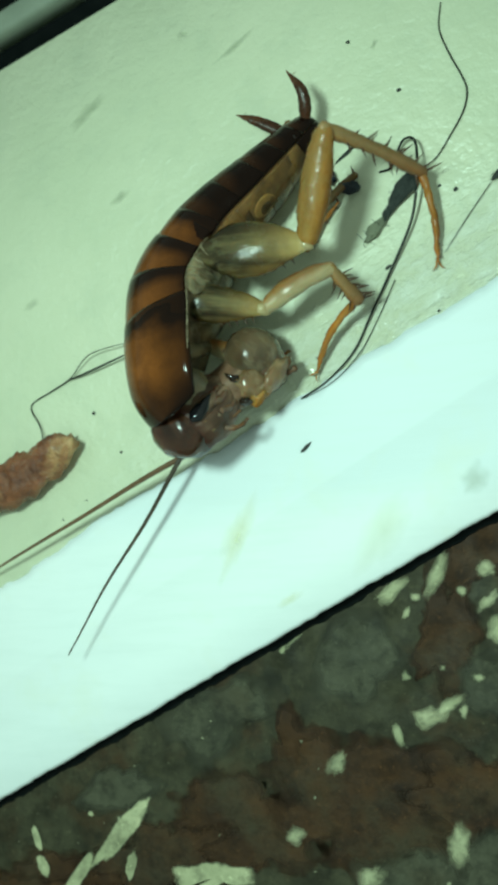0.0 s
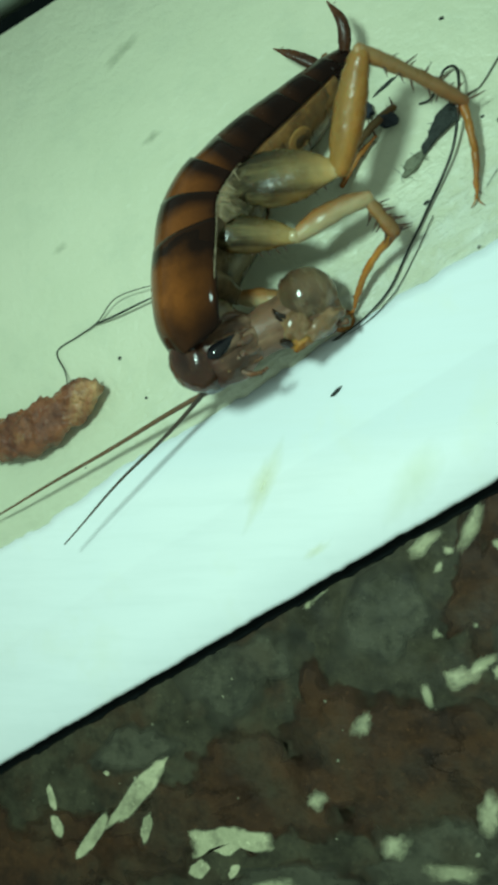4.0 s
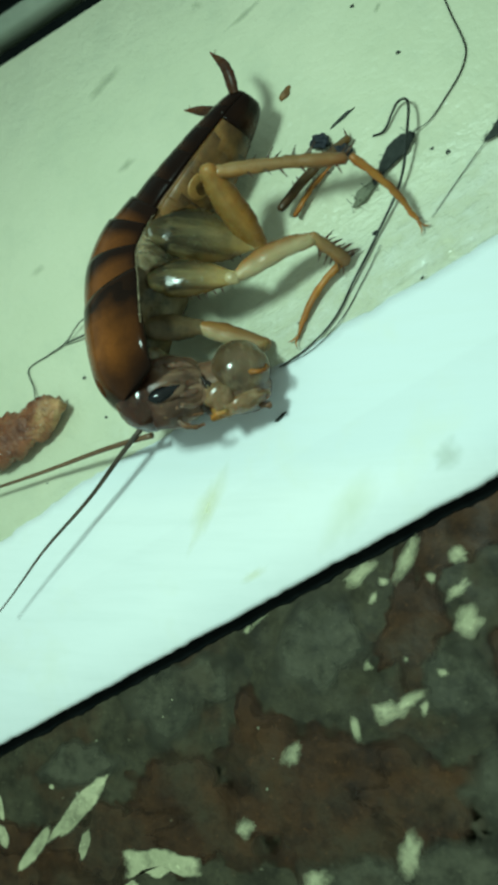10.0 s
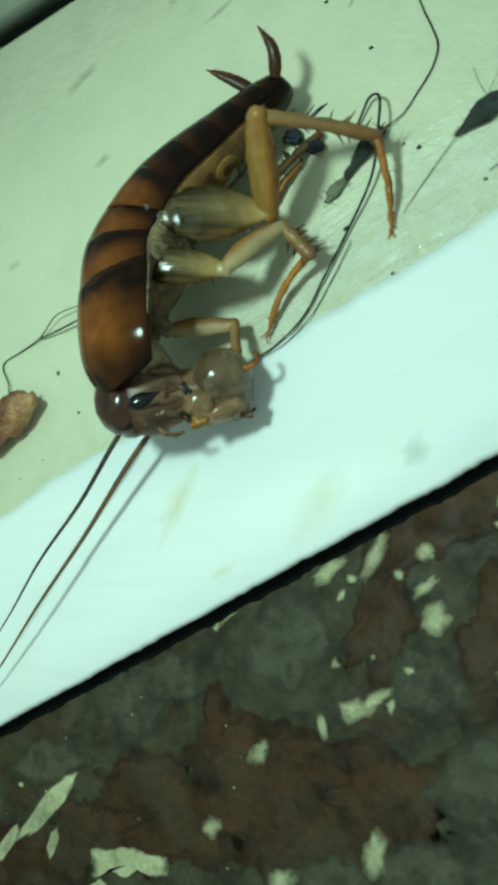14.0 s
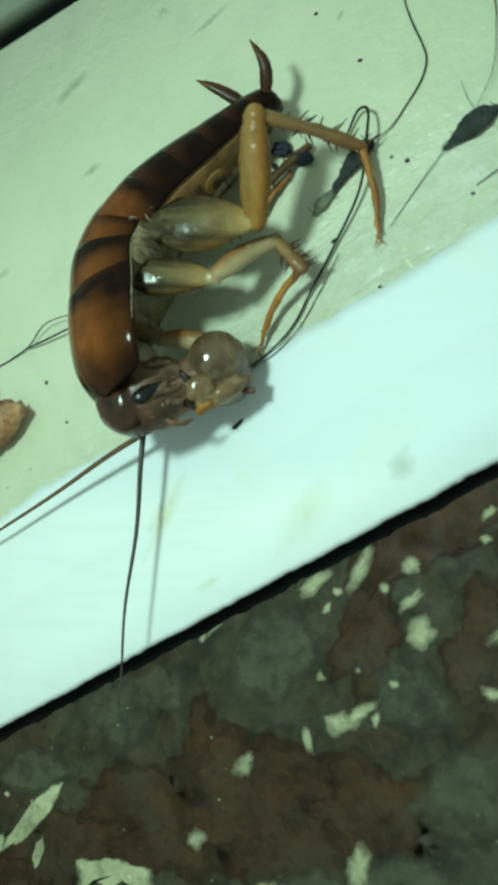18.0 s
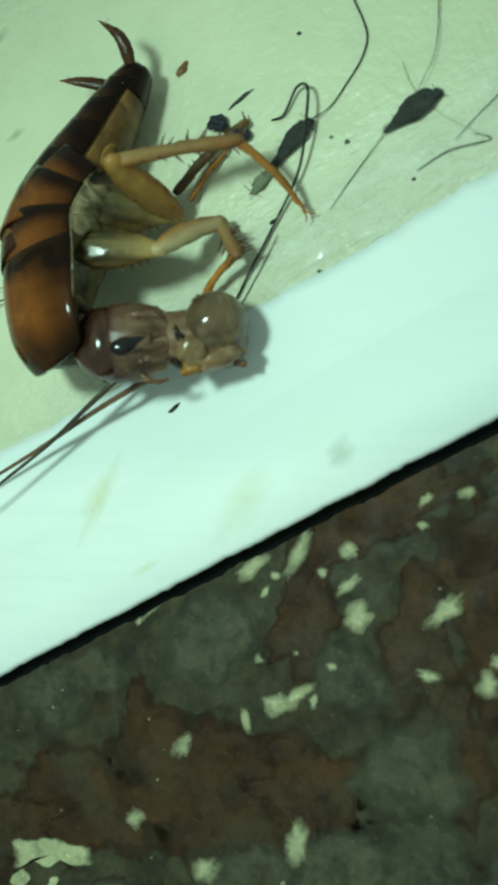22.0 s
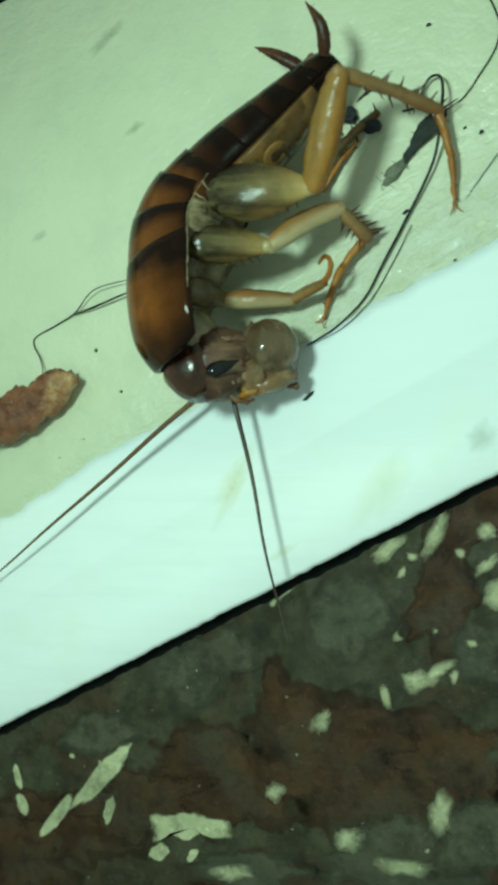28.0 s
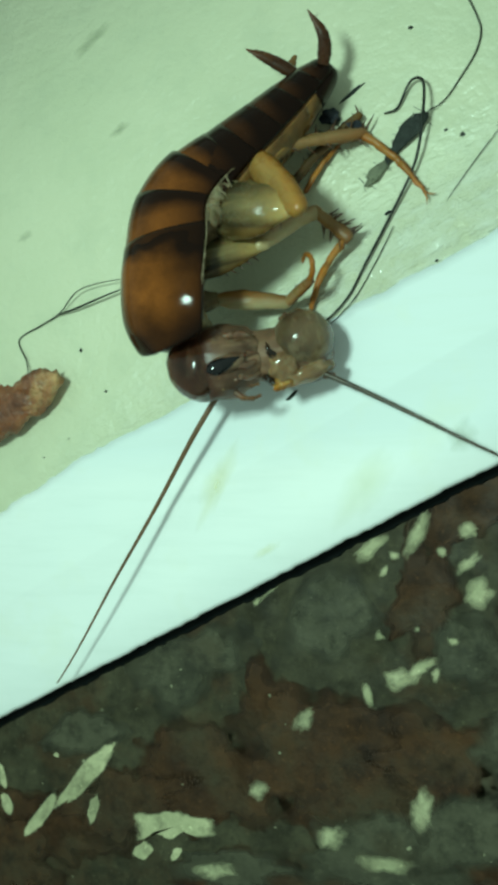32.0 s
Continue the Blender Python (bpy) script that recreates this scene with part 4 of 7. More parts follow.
def section(s, ang, grow=0.0):
    """A point on the trunk: s from tail (0) to neck (1); ang 0 is mid back, 90 the upper margin, 180 mid belly."""
    k = s * (len(spine_fine) - 1)
    i = min(int(k), len(spine_fine) - 2)
    c = spine_fine[i].lerp(spine_fine[i + 1], k - i)
    d = (spine_fine[min(i + 4, len(spine_fine) - 1)] - spine_fine[max(i - 3, 0)]).normalized()
    e = (spine_fine[min(i + 5, len(spine_fine) - 1)] - spine_fine[max(i - 2, 0)]).normalized()
    d = d.lerp(e, k - i).normalized()
    left = d.cross(Vector((0, 0, 1))).normalized()
    left = -left if left.x > 0 else left
    up = d.cross(left)
    up = -up if up.z < 0 else up
    r = radians(along(ROLL, s))
    back, side = left * math.cos(r) + up * math.sin(r), -left * math.sin(r) + up * math.cos(r)
    a = radians(ang)
    h = along(DORSAL, s) if math.cos(a) > 0 else along(VENTRAL, s)
    tail = 0.5 + 0.5 * math.sqrt(1 - (1 - min(s / 0.06, 1)) ** 2)
    return c + back * ((h * tail + grow) * math.cos(a)) + side * ((along(WIDTH, s) * tail + grow) * math.sin(a)) - BASE - BODY_AT


def soft_body(name, s0, s1, material, label):
    """The soft flesh between the plates; towards the neck its under side draws in behind the head."""
    bm = bmesh.new()
    rings = []
    for s in np.linspace(s0, s1, 30):
        core = section(s, 0, -0.62 * along(DORSAL, s))
        draw = min(max(0.0, (s - 0.60) / 0.22), 1.0)
        ring = []
        for a in range(0, 360, 12):
            p = section(s, a, -0.35 - 2.5 * max(0, s - 0.62))
            p = p.lerp(core, 0.82 * draw * min(1.0, 1.1 * (0.5 - 0.5 * math.cos(radians(a))) + 0.12))
            ring.append(p.lerp(core, 0.9 * (1 - math.sqrt(max(0.0, 1 - max(0.0, (s - 0.88) / 0.065) ** 2)))))
        rings.append(ring)
    loft(bm, rings)
    for v in bm.verts:
        v.co += Vector((1, 1, 1)) * (0.12 * noise.noise(v.co * 1.1))
    return part(name, bm, material, roach, label, at=BODY_AT)


trunk = soft_body("trunk", 0.43, 0.945, M_THORAX, "dark olive soft underside of the thorax")
abdomen = soft_body("abdomen", 0.004, 0.45, M_TAN, "tan soft translucent belly")


def plate(name, s0, s1, lo, hi, material, flare, owner, label="", shield=False, sunk=0.0):
    """A curved body plate from s0 to s1, between two angles, its rear edge lifted over the next; a shield narrows to a rounded front."""
    bm = bmesh.new()
    n, m = (26, 40) if shield else (12, 30)

    def shape(i, j, g):
        f = i / n
        if shield:
            f = math.sin(f * math.pi / 2) ** 1.15
        across = 2 * j / m - 1
        span = math.sqrt(max(0.0, 1 - max(0.0, (f - 0.42) / 0.58) ** 2.5)) if shield else 1.0
        mid, half = (lo + hi) / 2, (hi - lo) / 2
        if shield:
            mid += 28 * max(0.0, (f - 0.25) / 0.75) ** 1.5
        a = mid + half * max(span, 0.03) * across
        edge = abs(across)
        s = s0 + (s1 - s0) * f - 0.012 * edge**4 * (1 - f)
        rim = -0.25 * edge**8 if shield else -0.18 * edge**6
        wave = 0.05 * noise.noise(Vector((f * 3, a * 0.04, s0 * 40)))
        return section(max(s, 0.0), a, g - sunk + rim + flare * (1 - f) ** 2 + wave - (0.9 * max(0, f - 0.6) ** 2 / 0.16 if shield else 0))

    rings = []
    for i in range(n + 1):
        rings.append([shape(i, j, 0.1) for j in range(m + 1)] + [shape(i, j, -0.1) for j in range(m, -1, -1)])
    rows = loft(bm, rings)
    uv = bm.loops.layers.uv.new("uv")
    where = {}
    for i, row in enumerate(rows):
        for j, v in enumerate(row):
            where[v] = (min(j, 2 * m + 1 - j) / m, i / n)
    for f in bm.faces:
        for l in f.loops:
            l[uv].uv = where[l.vert]
    return part(name, bm, material, owner, label)


CUTS = [0.0, 0.055, 0.115, 0.18, 0.25, 0.33, 0.415, 0.51, 0.625, 1.0]
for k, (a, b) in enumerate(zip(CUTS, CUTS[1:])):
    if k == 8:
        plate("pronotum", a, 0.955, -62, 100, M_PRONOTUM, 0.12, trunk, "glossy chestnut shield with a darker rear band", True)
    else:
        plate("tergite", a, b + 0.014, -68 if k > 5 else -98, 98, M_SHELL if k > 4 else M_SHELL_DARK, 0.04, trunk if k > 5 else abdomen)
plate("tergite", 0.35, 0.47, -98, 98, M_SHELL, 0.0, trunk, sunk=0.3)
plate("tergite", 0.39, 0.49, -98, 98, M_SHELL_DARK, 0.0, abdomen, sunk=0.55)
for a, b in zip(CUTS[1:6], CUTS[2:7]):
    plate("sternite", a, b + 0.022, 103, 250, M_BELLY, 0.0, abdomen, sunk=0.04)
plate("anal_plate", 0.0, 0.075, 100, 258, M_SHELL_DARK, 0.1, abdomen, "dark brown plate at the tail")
bm = bmesh.new()
loft(bm, [[section(0.212 + 0.033 * k * math.cos(q), 142 + 19 * k * math.sin(q), g) for q in np.linspace(0, 2 * math.pi, 25)[:-1]] for k, g in ((1.15, -0.3), (1.0, 0.03), (0.8, 0.08), (0.6, 0.06), (0.3, 0.05))])
part("belly_mark", bm, M_MARK, abdomen, "amber oval ring on the belly")


def cercus(base, mid, tip):
    bm = bmesh.new()
    pts = curve([base, mid, tip], 8)
    k = len(pts)
    tube(bm, [Vector(p) - BASE - BODY_AT for p in pts], [float(np.interp(i / (k - 1), [0, 0.35, 0.65, 1], [0.45, 0.75, 0.55, 0.05])) * (1 + 0.08 * (i % 2)) for i in range(k)], 10, 0.6)
    rnd = random.Random(len(CUTS))
    for i in range(8, k - 1):
        p = Vector(pts[i]) - BASE - BODY_AT
        d = Vector((rnd.uniform(-1, 1), rnd.uniform(-1, 1), rnd.uniform(-0.3, 0.6))).normalized()
        tube(bm, [p, p + d * 0.7, p + d * 1.15], [0.05, 0.04, 0.01], 4)
    part("cercus", bm, M_CERCUS, abdomen)


cercus(Vector((4.3, 33.0, 7.0)), Vector((5.5, 36.6, 9.3)), Vector((4.4, 39.7, 10.2)))
cercus(Vector((3.4, 33.6, 5.6)), Vector((-0.4, 36.9, 6.4)), Vector((-2.9, 38.6, 7.0)))


def membrane():
    """Folded wet skin between the back plates and the leg bases."""
    bm = bmesh.new()
    rows = []
    for i in range(57):
        s = 0.38 + 0.235 * i / 56
        fold = 0.2 * math.sin(i * 0.62) + 0.25 * noise.noise(Vector((i * 0.3, 0, 0)))
        row = []
        for j in range(13):
            f = j / 12
            row.append(section(s + 0.012 * math.sin(j * 0.7 + i * 0.2), 97 + 58 * f, (0.45 + fold + 0.3 * noise.noise(Vector((i * 0.25, j * 0.5, 2)))) * math.sin(math.pi * f) * math.sin(math.pi * i / 56) ** 0.5 - 0.25))
        rows.append(row)
    loft(bm, [a + [p * 0.97 for p in a[::-1]] for a in rows])
    part("skin_fold", bm, M_SKIN, trunk, "pale wet folded skin")
    bm = bmesh.new()
    pts = [section(0.36 + 0.44 * i / 150, 100.5 + 2.0 * noise.noise(Vector((i * 0.35, 1, 0))), 0.1) for i in range(151)]
    tube(bm, pts, [0.035 + 0.14 * abs(noise.noise(Vector((i * 0.42, 4, 0)))) for i in range(151)], 7)
    part("skin_edge", bm, M_RIDGE, trunk, "thin cream beaded edge of skin")
    for s0, s1, a0, a1 in ((0.40, 0.445, 101, 138), (0.452, 0.49, 102, 132), (0.50, 0.525, 100, 136), (0.555, 0.575, 101, 130)):
        bm = bmesh.new()
        pts = [section(s0 + (s1 - s0) * i / 20 + 0.004 * noise.noise(Vector((i * 0.3, s0 * 70, 3))), a0 + (a1 - a0) * i / 20, 0.22 + 0.34 * math.sin(math.pi * i / 20) + 0.12 * noise.noise(Vector((i * 0.4, s0 * 50, 0)))) for i in range(21)]
        tube(bm, pts, [0.085 * (1 - 0.6 * i / 20) * (1 + 0.5 * noise.noise(Vector((i * 0.7, s0 * 20, 1)))) for i in range(21)], 6)
        part("crease", bm, M_RIDGE, trunk)


membrane()
bm = bmesh.new()
neck = section(0.86, 0).lerp(section(0.86, 180), 0.60)
egg(bm, neck, (2.7, 3.0, 3.0), 4, 0.2, (0, 0, 20))
part("neck_skin", bm, M_SKIN, trunk, "pale wet skin of the neck")


def limb(name, length, radii, material, label="", flat=0.8, spines=0, n=12, bow=0.0, spine_len=1.6, seed=1):
    """A leg segment along local z, with stiff spines if wanted."""
    bm = bmesh.new()
    k = len(radii)
    pts = [(bow * math.sin(math.pi * i / (k - 1)), 0, length * i / (k - 1)) for i in range(k)]
    path = curve(pts, 4)
    rr = [float(np.interp(i / 4, range(k), radii)) for i in range(len(path))]
    ends = [(math.sin(radians(a)), math.cos(radians(a))) for a in (78, 55, 30)]
    body = [Vector((0, 0, -rr[0] * 0.8 * q)) for q, _ in ends] + path + [path[-1] + Vector((0, 0, rr[-1] * 0.8 * q)) for q, _ in ends[::-1]]
    tube(bm, body, [rr[0] * c for _, c in ends] + rr + [rr[-1] * c for _, c in ends[::-1]], n, flat, (0, 1, 0))
    for v in bm.verts:
        v.co += Vector((noise.noise(v.co * 0.9 + Vector((seed, 0, 0))), noise.noise(v.co * 0.9 + Vector((0, seed, 5))), 0)) * 0.16 + Vector((noise.noise(v.co * 2.6), noise.noise(v.co * 2.6 + Vector((7, 0, 0))), 0)) * 0.09
    rnd, thorns = random.Random(seed), []
    for i in range(spines):
        f = 0.18 + 0.82 * (i + 0.5) / spines
        p = Vector(path[min(int(f * len(path)), len(path) - 1)])
        a = (0 if i % 3 else math.pi) + rnd.uniform(-0.6, 0.6)
        d = Vector((math.cos(a), math.sin(a), rnd.uniform(0.3, 0.9))).normalized()
        ln = spine_len * rnd.uniform(0.7, 1.15)
        thorns.append([p, p + d * ln * 0.55, p + d * ln])
    ob = part(name, bm, material, roach, label)
    for pts in thorns:
        bm = bmesh.new()
        tube(bm, pts, [0.17, 0.12, 0.03], 6)
        part("spine", bm, M_THORN, ob)
    return ob


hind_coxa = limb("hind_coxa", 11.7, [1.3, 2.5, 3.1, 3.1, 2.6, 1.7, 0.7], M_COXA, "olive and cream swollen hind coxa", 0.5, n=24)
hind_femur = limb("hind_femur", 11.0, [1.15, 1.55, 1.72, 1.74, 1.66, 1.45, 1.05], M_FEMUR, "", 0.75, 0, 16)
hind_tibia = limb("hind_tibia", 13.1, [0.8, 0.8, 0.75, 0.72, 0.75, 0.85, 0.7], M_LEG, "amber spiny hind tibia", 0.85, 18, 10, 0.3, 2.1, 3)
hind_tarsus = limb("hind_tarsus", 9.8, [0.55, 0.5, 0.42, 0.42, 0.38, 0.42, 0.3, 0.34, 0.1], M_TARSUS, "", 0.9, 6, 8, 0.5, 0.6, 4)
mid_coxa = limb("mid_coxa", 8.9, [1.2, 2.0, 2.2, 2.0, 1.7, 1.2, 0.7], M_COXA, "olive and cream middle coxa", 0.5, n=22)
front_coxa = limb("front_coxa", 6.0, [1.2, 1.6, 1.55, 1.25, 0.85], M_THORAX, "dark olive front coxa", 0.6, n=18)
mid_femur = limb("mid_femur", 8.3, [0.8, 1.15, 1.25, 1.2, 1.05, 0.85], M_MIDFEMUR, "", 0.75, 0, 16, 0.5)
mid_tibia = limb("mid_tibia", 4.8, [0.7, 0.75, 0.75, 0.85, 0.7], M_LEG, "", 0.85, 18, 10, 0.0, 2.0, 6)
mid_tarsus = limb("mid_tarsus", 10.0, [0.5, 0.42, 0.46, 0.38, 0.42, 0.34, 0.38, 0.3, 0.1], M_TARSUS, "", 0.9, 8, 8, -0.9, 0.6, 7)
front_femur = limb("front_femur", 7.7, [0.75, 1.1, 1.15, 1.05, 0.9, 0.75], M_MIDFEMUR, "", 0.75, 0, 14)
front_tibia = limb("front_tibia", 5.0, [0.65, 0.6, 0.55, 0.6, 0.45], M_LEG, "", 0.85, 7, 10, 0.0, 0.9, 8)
for coxa, length, low in ((hind_coxa, 11.6, -2.3), (mid_coxa, 8.9, -1.7)):
    bm = bmesh.new()
    egg(bm, (-0.15, 0.05, length - 0.25), (0.72, 0.62, 0.95), 3, 0.25)
    part("trochanter", bm, M_JOINT, coxa, "pale cream joint")
    for k in range(5):
        z = length * (0.42 + 0.1 * k)
        x = low * (1 - 0.5 * max(0, k - 1) / 4)
        bm = bmesh.new()
        tube(bm, [(x + 0.2, -0.2, z), (x - 0.35, -0.1, z + 0.35), (x - 0.8, 0.1, z + 0.55 + 0.2 * (k % 2))], [0.13, 0.09, 0.02], 6)
        part("spine", bm, M_THORN, coxa)
bm = bmesh.new()
hook = curve([(0, 0, 4.8), (0.5, 0.25, 6.1), (1.4, 0.35, 6.8), (2.3, 0.2, 6.5), (2.6, 0.0, 5.6), (2.2, 0.0, 4.9)], 5)
tube(bm, hook, [0.36 * (1 - 0.5 * i / len(hook)) * (1 + 0.12 * math.sin(i * 1.5)) for i in range(len(hook))], 8)
part("front_tarsus", bm, M_TARSUS, front_tibia, "curled orange foot")
for foot, length in ((hind_tarsus, 9.8), (mid_tarsus, 10.0)):
    for sgn in (-1, 1):
        bm = bmesh.new()
        tube(bm, curve([(0, 0, length - 0.2), (0.25 * sgn, 0.1, length + 0.6), (0.75 * sgn, -0.1, length + 1.1)], 4), taper(9, 0.16, 0.03), 6)
        part("claw", bm, M_TARSUS, foot)
far_tibia = limb("far_tibia", 10.5, [0.6, 0.6, 0.55, 0.5, 0.4], M_FARLEG, "dark brown leg of the under side", 0.85, 12, 10, 0.4, 1.1, 9)
far_tarsus = limb("far_tarsus", 6.5, [0.4, 0.36, 0.32, 0.3, 0.12], M_TARSUS, "", 0.9, 8, 8, 0.3, 0.6, 10)


def head_parts():
    bm = bmesh.new()
    egg(bm, (-0.1, -0.1, 0.5), (3.9, 3.2, 3.4), 1, 0.08, (0, 8, 0), 36, 26)
    head = part("head", bm, M_HEAD, roach, "dark red-brown glossy head")
    bm = bmesh.new()
    rings = [(0.7, 3.3, 2.75), (1.3, 3.9, 3.15), (2.2, 4.15, 3.35), (3.2, 4.1, 3.35), (4.2, 3.85, 3.2), (5.2, 3.5, 3.0), (6.1, 3.1, 2.75), (6.9, 2.6, 2.3), (7.5, 1.7, 1.5)]

    def cheek(a, z, r):
        d = Vector((math.cos(a), math.sin(a), z * 0.35))
        return r * (1 + 0.10 * noise.noise(d * 1.8) + 0.07 * noise.noise(d * 4.5 + Vector((4, 0, 0))) + 0.05 * math.sin(7 * a + z) * min(1, max(0, z - 2.6)))

    loft(bm, [[Vector((cheek(a, z, rx) * math.cos(a), cheek(a, z, ry) * math.sin(a), z)) for a in np.linspace(0, 2 * math.pi, 65)[:-1]] for z, rx, ry in rings])
    part("face", bm, M_FACE, head, "pinkish brown streaked face")
    bm = bmesh.new()
    egg(bm, (-0.9, 2.95, 3.1), (1.05, 0.7, 2.3), 6, 0.12, (-4, 16, 12))
    part("eye_rim", bm, M_FACE, head, "paler skin round the eye")
    bm = bmesh.new()
    egg(bm, (0, 0, 0), (0.78, 0.6, 1.95), 2, 0.10)
    for v in bm.verts:
        v.co.x *= 1 - 0.22 * v.co.z
        v.co = Matrix.Rotation(radians(16), 3, "Y") @ v.co + Vector((-0.9, 3.32, 3.05))
    part("eye", bm, M_EYE, head, "shiny black kidney-shaped eye")
    for x, y, z in ((-1.9, 2.65, 2.5), (-3.0, 2.0, 2.7)):
        bm = bmesh.new()
        egg(bm, (x, y, z), (0.5, 0.32, 0.55), 4, 0.2)
        part("antenna_socket", bm, M_CREAM, head, "pale antenna socket")
    for x, lean, r in ((-2.6, 0.5, 0.42), (-1.3, 0.35, 0.5), (-0.2, 0.1, 0.4), (2.4, -0.5, 0.45)):
        bm = bmesh.new()
        pts = []
        for k in range(13):
            z = 3.2 + 0.32 * k
            px = x + lean * k / 12 + 0.12 * math.sin(k * 0.9 + x)
            wide, high = float(np.interp(z, [3.2, 5.2, 7.2], [4.1, 3.5, 2.3])), float(np.interp(z, [3.2, 5.2, 7.2], [3.35, 3.0, 2.1]))
            pts.append((px, high * math.sqrt(max(0.05, 1 - (px / wide) ** 2)) - 0.12, z))
        tube(bm, pts, [r * math.sin(math.pi * (k + 0.6) / 13.2) ** 0.7 * (1 + 0.2 * noise.noise(Vector((k * 0.6, x, 0)))) for k in range(13)], 10)
        part("cheek_fold", bm, M_FOLD, head, "pale glossy fold of the face")
    for x, lean in ((-3.0, -0.9), (-2.3, -0.4)):
        bm = bmesh.new()
        tube(bm, curve([(x, 0.6, 3.6), (x + 1.3 * lean, 0.9, 4.4), (x + 1.5 * lean - 0.2, 0.6, 5.6), (x + 1.1 * lean - 0.3, 0.4, 6.6)], 5), [0.4 * (1 - 0.5 * k / 15) * (1 + 0.2 * math.sin(k * 1.3)) for k in range(16)], 8)
        part("palp", bm, M_PALP, head)
    return head


head = head_parts()


def mouth_parts():
    def piece(name, material, label, *eggs):
        bm = bmesh.new()
        for k, (c, rr, rough, turn) in enumerate(eggs):
            egg(bm, Vector(c) * 1.18, Vector(rr) * 1.2, 5 + k + len(name), rough, turn, 34, 24)
        return part(name, bm, material, roach if name == "mouth" else mouth, label)

    mouth = piece("mouth", M_MOUTH, "swollen translucent brown mouth lobe", ((-0.2, -0.3, 0.1), (2.8, 2.5, 2.6), 0.10, (0, 0, 0)))
    bm = bmesh.new()
    loft(bm, [[Vector((r * math.cos(a) * (1 + 0.22 * noise.noise(Vector((math.cos(a), math.sin(a), z))) + 0.10 * noise.noise(Vector((2.6 * math.cos(a), 2.6 * math.sin(a), 0.8 * z)))), r * 0.9 * math.sin(a), z)) for a in np.linspace(0, 2 * math.pi, 36)[:-1]] for z, r in ((-11.0, 1.5), (-9.5, 2.1), (-7.6, 2.5), (-6.2, 2.7), (-5.0, 2.75), (-3.6, 2.8), (-2.2, 2.9), (-0.8, 2.7))])
    part("mouth_stalk", bm, M_FACE, mouth)
    piece("lobe", M_LOBE, "grey-brown translucent glossy round lobe", ((0.9, 0.7, 0.1), (2.75, 2.6, 2.75), 0.05, (0, 10, 0)))
    piece("lobe", M_CREAM, "cream-streaked inner lobe", ((-1.2, 1.1, -1.9), (1.7, 1.5, 1.6), 0.2, (0, -20, 0)))
    piece("lobe", M_CREAM, "olive cream flap beside the round lobe", ((-2.2, 0.9, 0.2), (1.0, 1.3, 2.2), 0.22, (0, 14, 0)))
    piece("mandible", M_EYE2, "dark brown jaw", ((-0.2, 1.9, -3.0), (0.9, 0.6, 0.35), 0.5, (0, 30, 0)), ((-2.4, 1.0, -3.5), (0.7, 0.7, 0.35), 0.3, (0, 40, 0)))
    piece("lip", M_FEMUR, "yellow-amber lip", ((-2.7, 0.8, -2.0), (0.75, 0.8, 1.3), 0.35, (0, 20, 0)))
    for pts in ([(-2.4, 0.0, 1.4), (-3.2, 0.3, 2.0), (-3.3, 0.2, 3.0)], [(2.6, 0.4, -1.6), (3.6, 0.8, -1.8), (4.0, 0.5, -1.2)]):
        bm = bmesh.new()
        tube(bm, curve(pts, 6), [0.36 + 0.1 * math.sin(i * 1.4) for i in range(13)], 8)
        part("palp", bm, M_PALP, mouth)
    return mouth


mouth = mouth_parts()


def antenna(length, sag, r0, material, label):
    bm = bmesh.new()
    n = 60
    pts = [Vector((sag * math.sin(math.pi * 0.5 * i / n) ** 2, 0.25 * math.sin(i * 0.2), -2.5 + (length + 2.5) * i / n)) for i in range(n + 1)]
    tube(bm, pts, [r0 * (1 - 0.75 * (i / n) ** 0.9) * (1 + 0.06 * (i % 2)) for i in range(n + 1)], 8)
    return part("antenna", bm, material, roach, label)


antenna_a = antenna(40, 1.5, 0.36, M_ANT, "long thin brown antenna")
antenna_b = antenna(29, -1.5, 0.34, M_ANT2, "thin dark brown antenna")


def aim(ax, ay, az, bx, by, bz):
    """The pose, in the cockroach's space, of a segment that starts at a and points to b."""
    a, b = Vector((ax, ay, az)), Vector((bx, by, bz))
    return Matrix.Translation((a - BASE) * MM) @ (b - a).to_track_quat("Z", "Y").to_matrix().to_4x4()


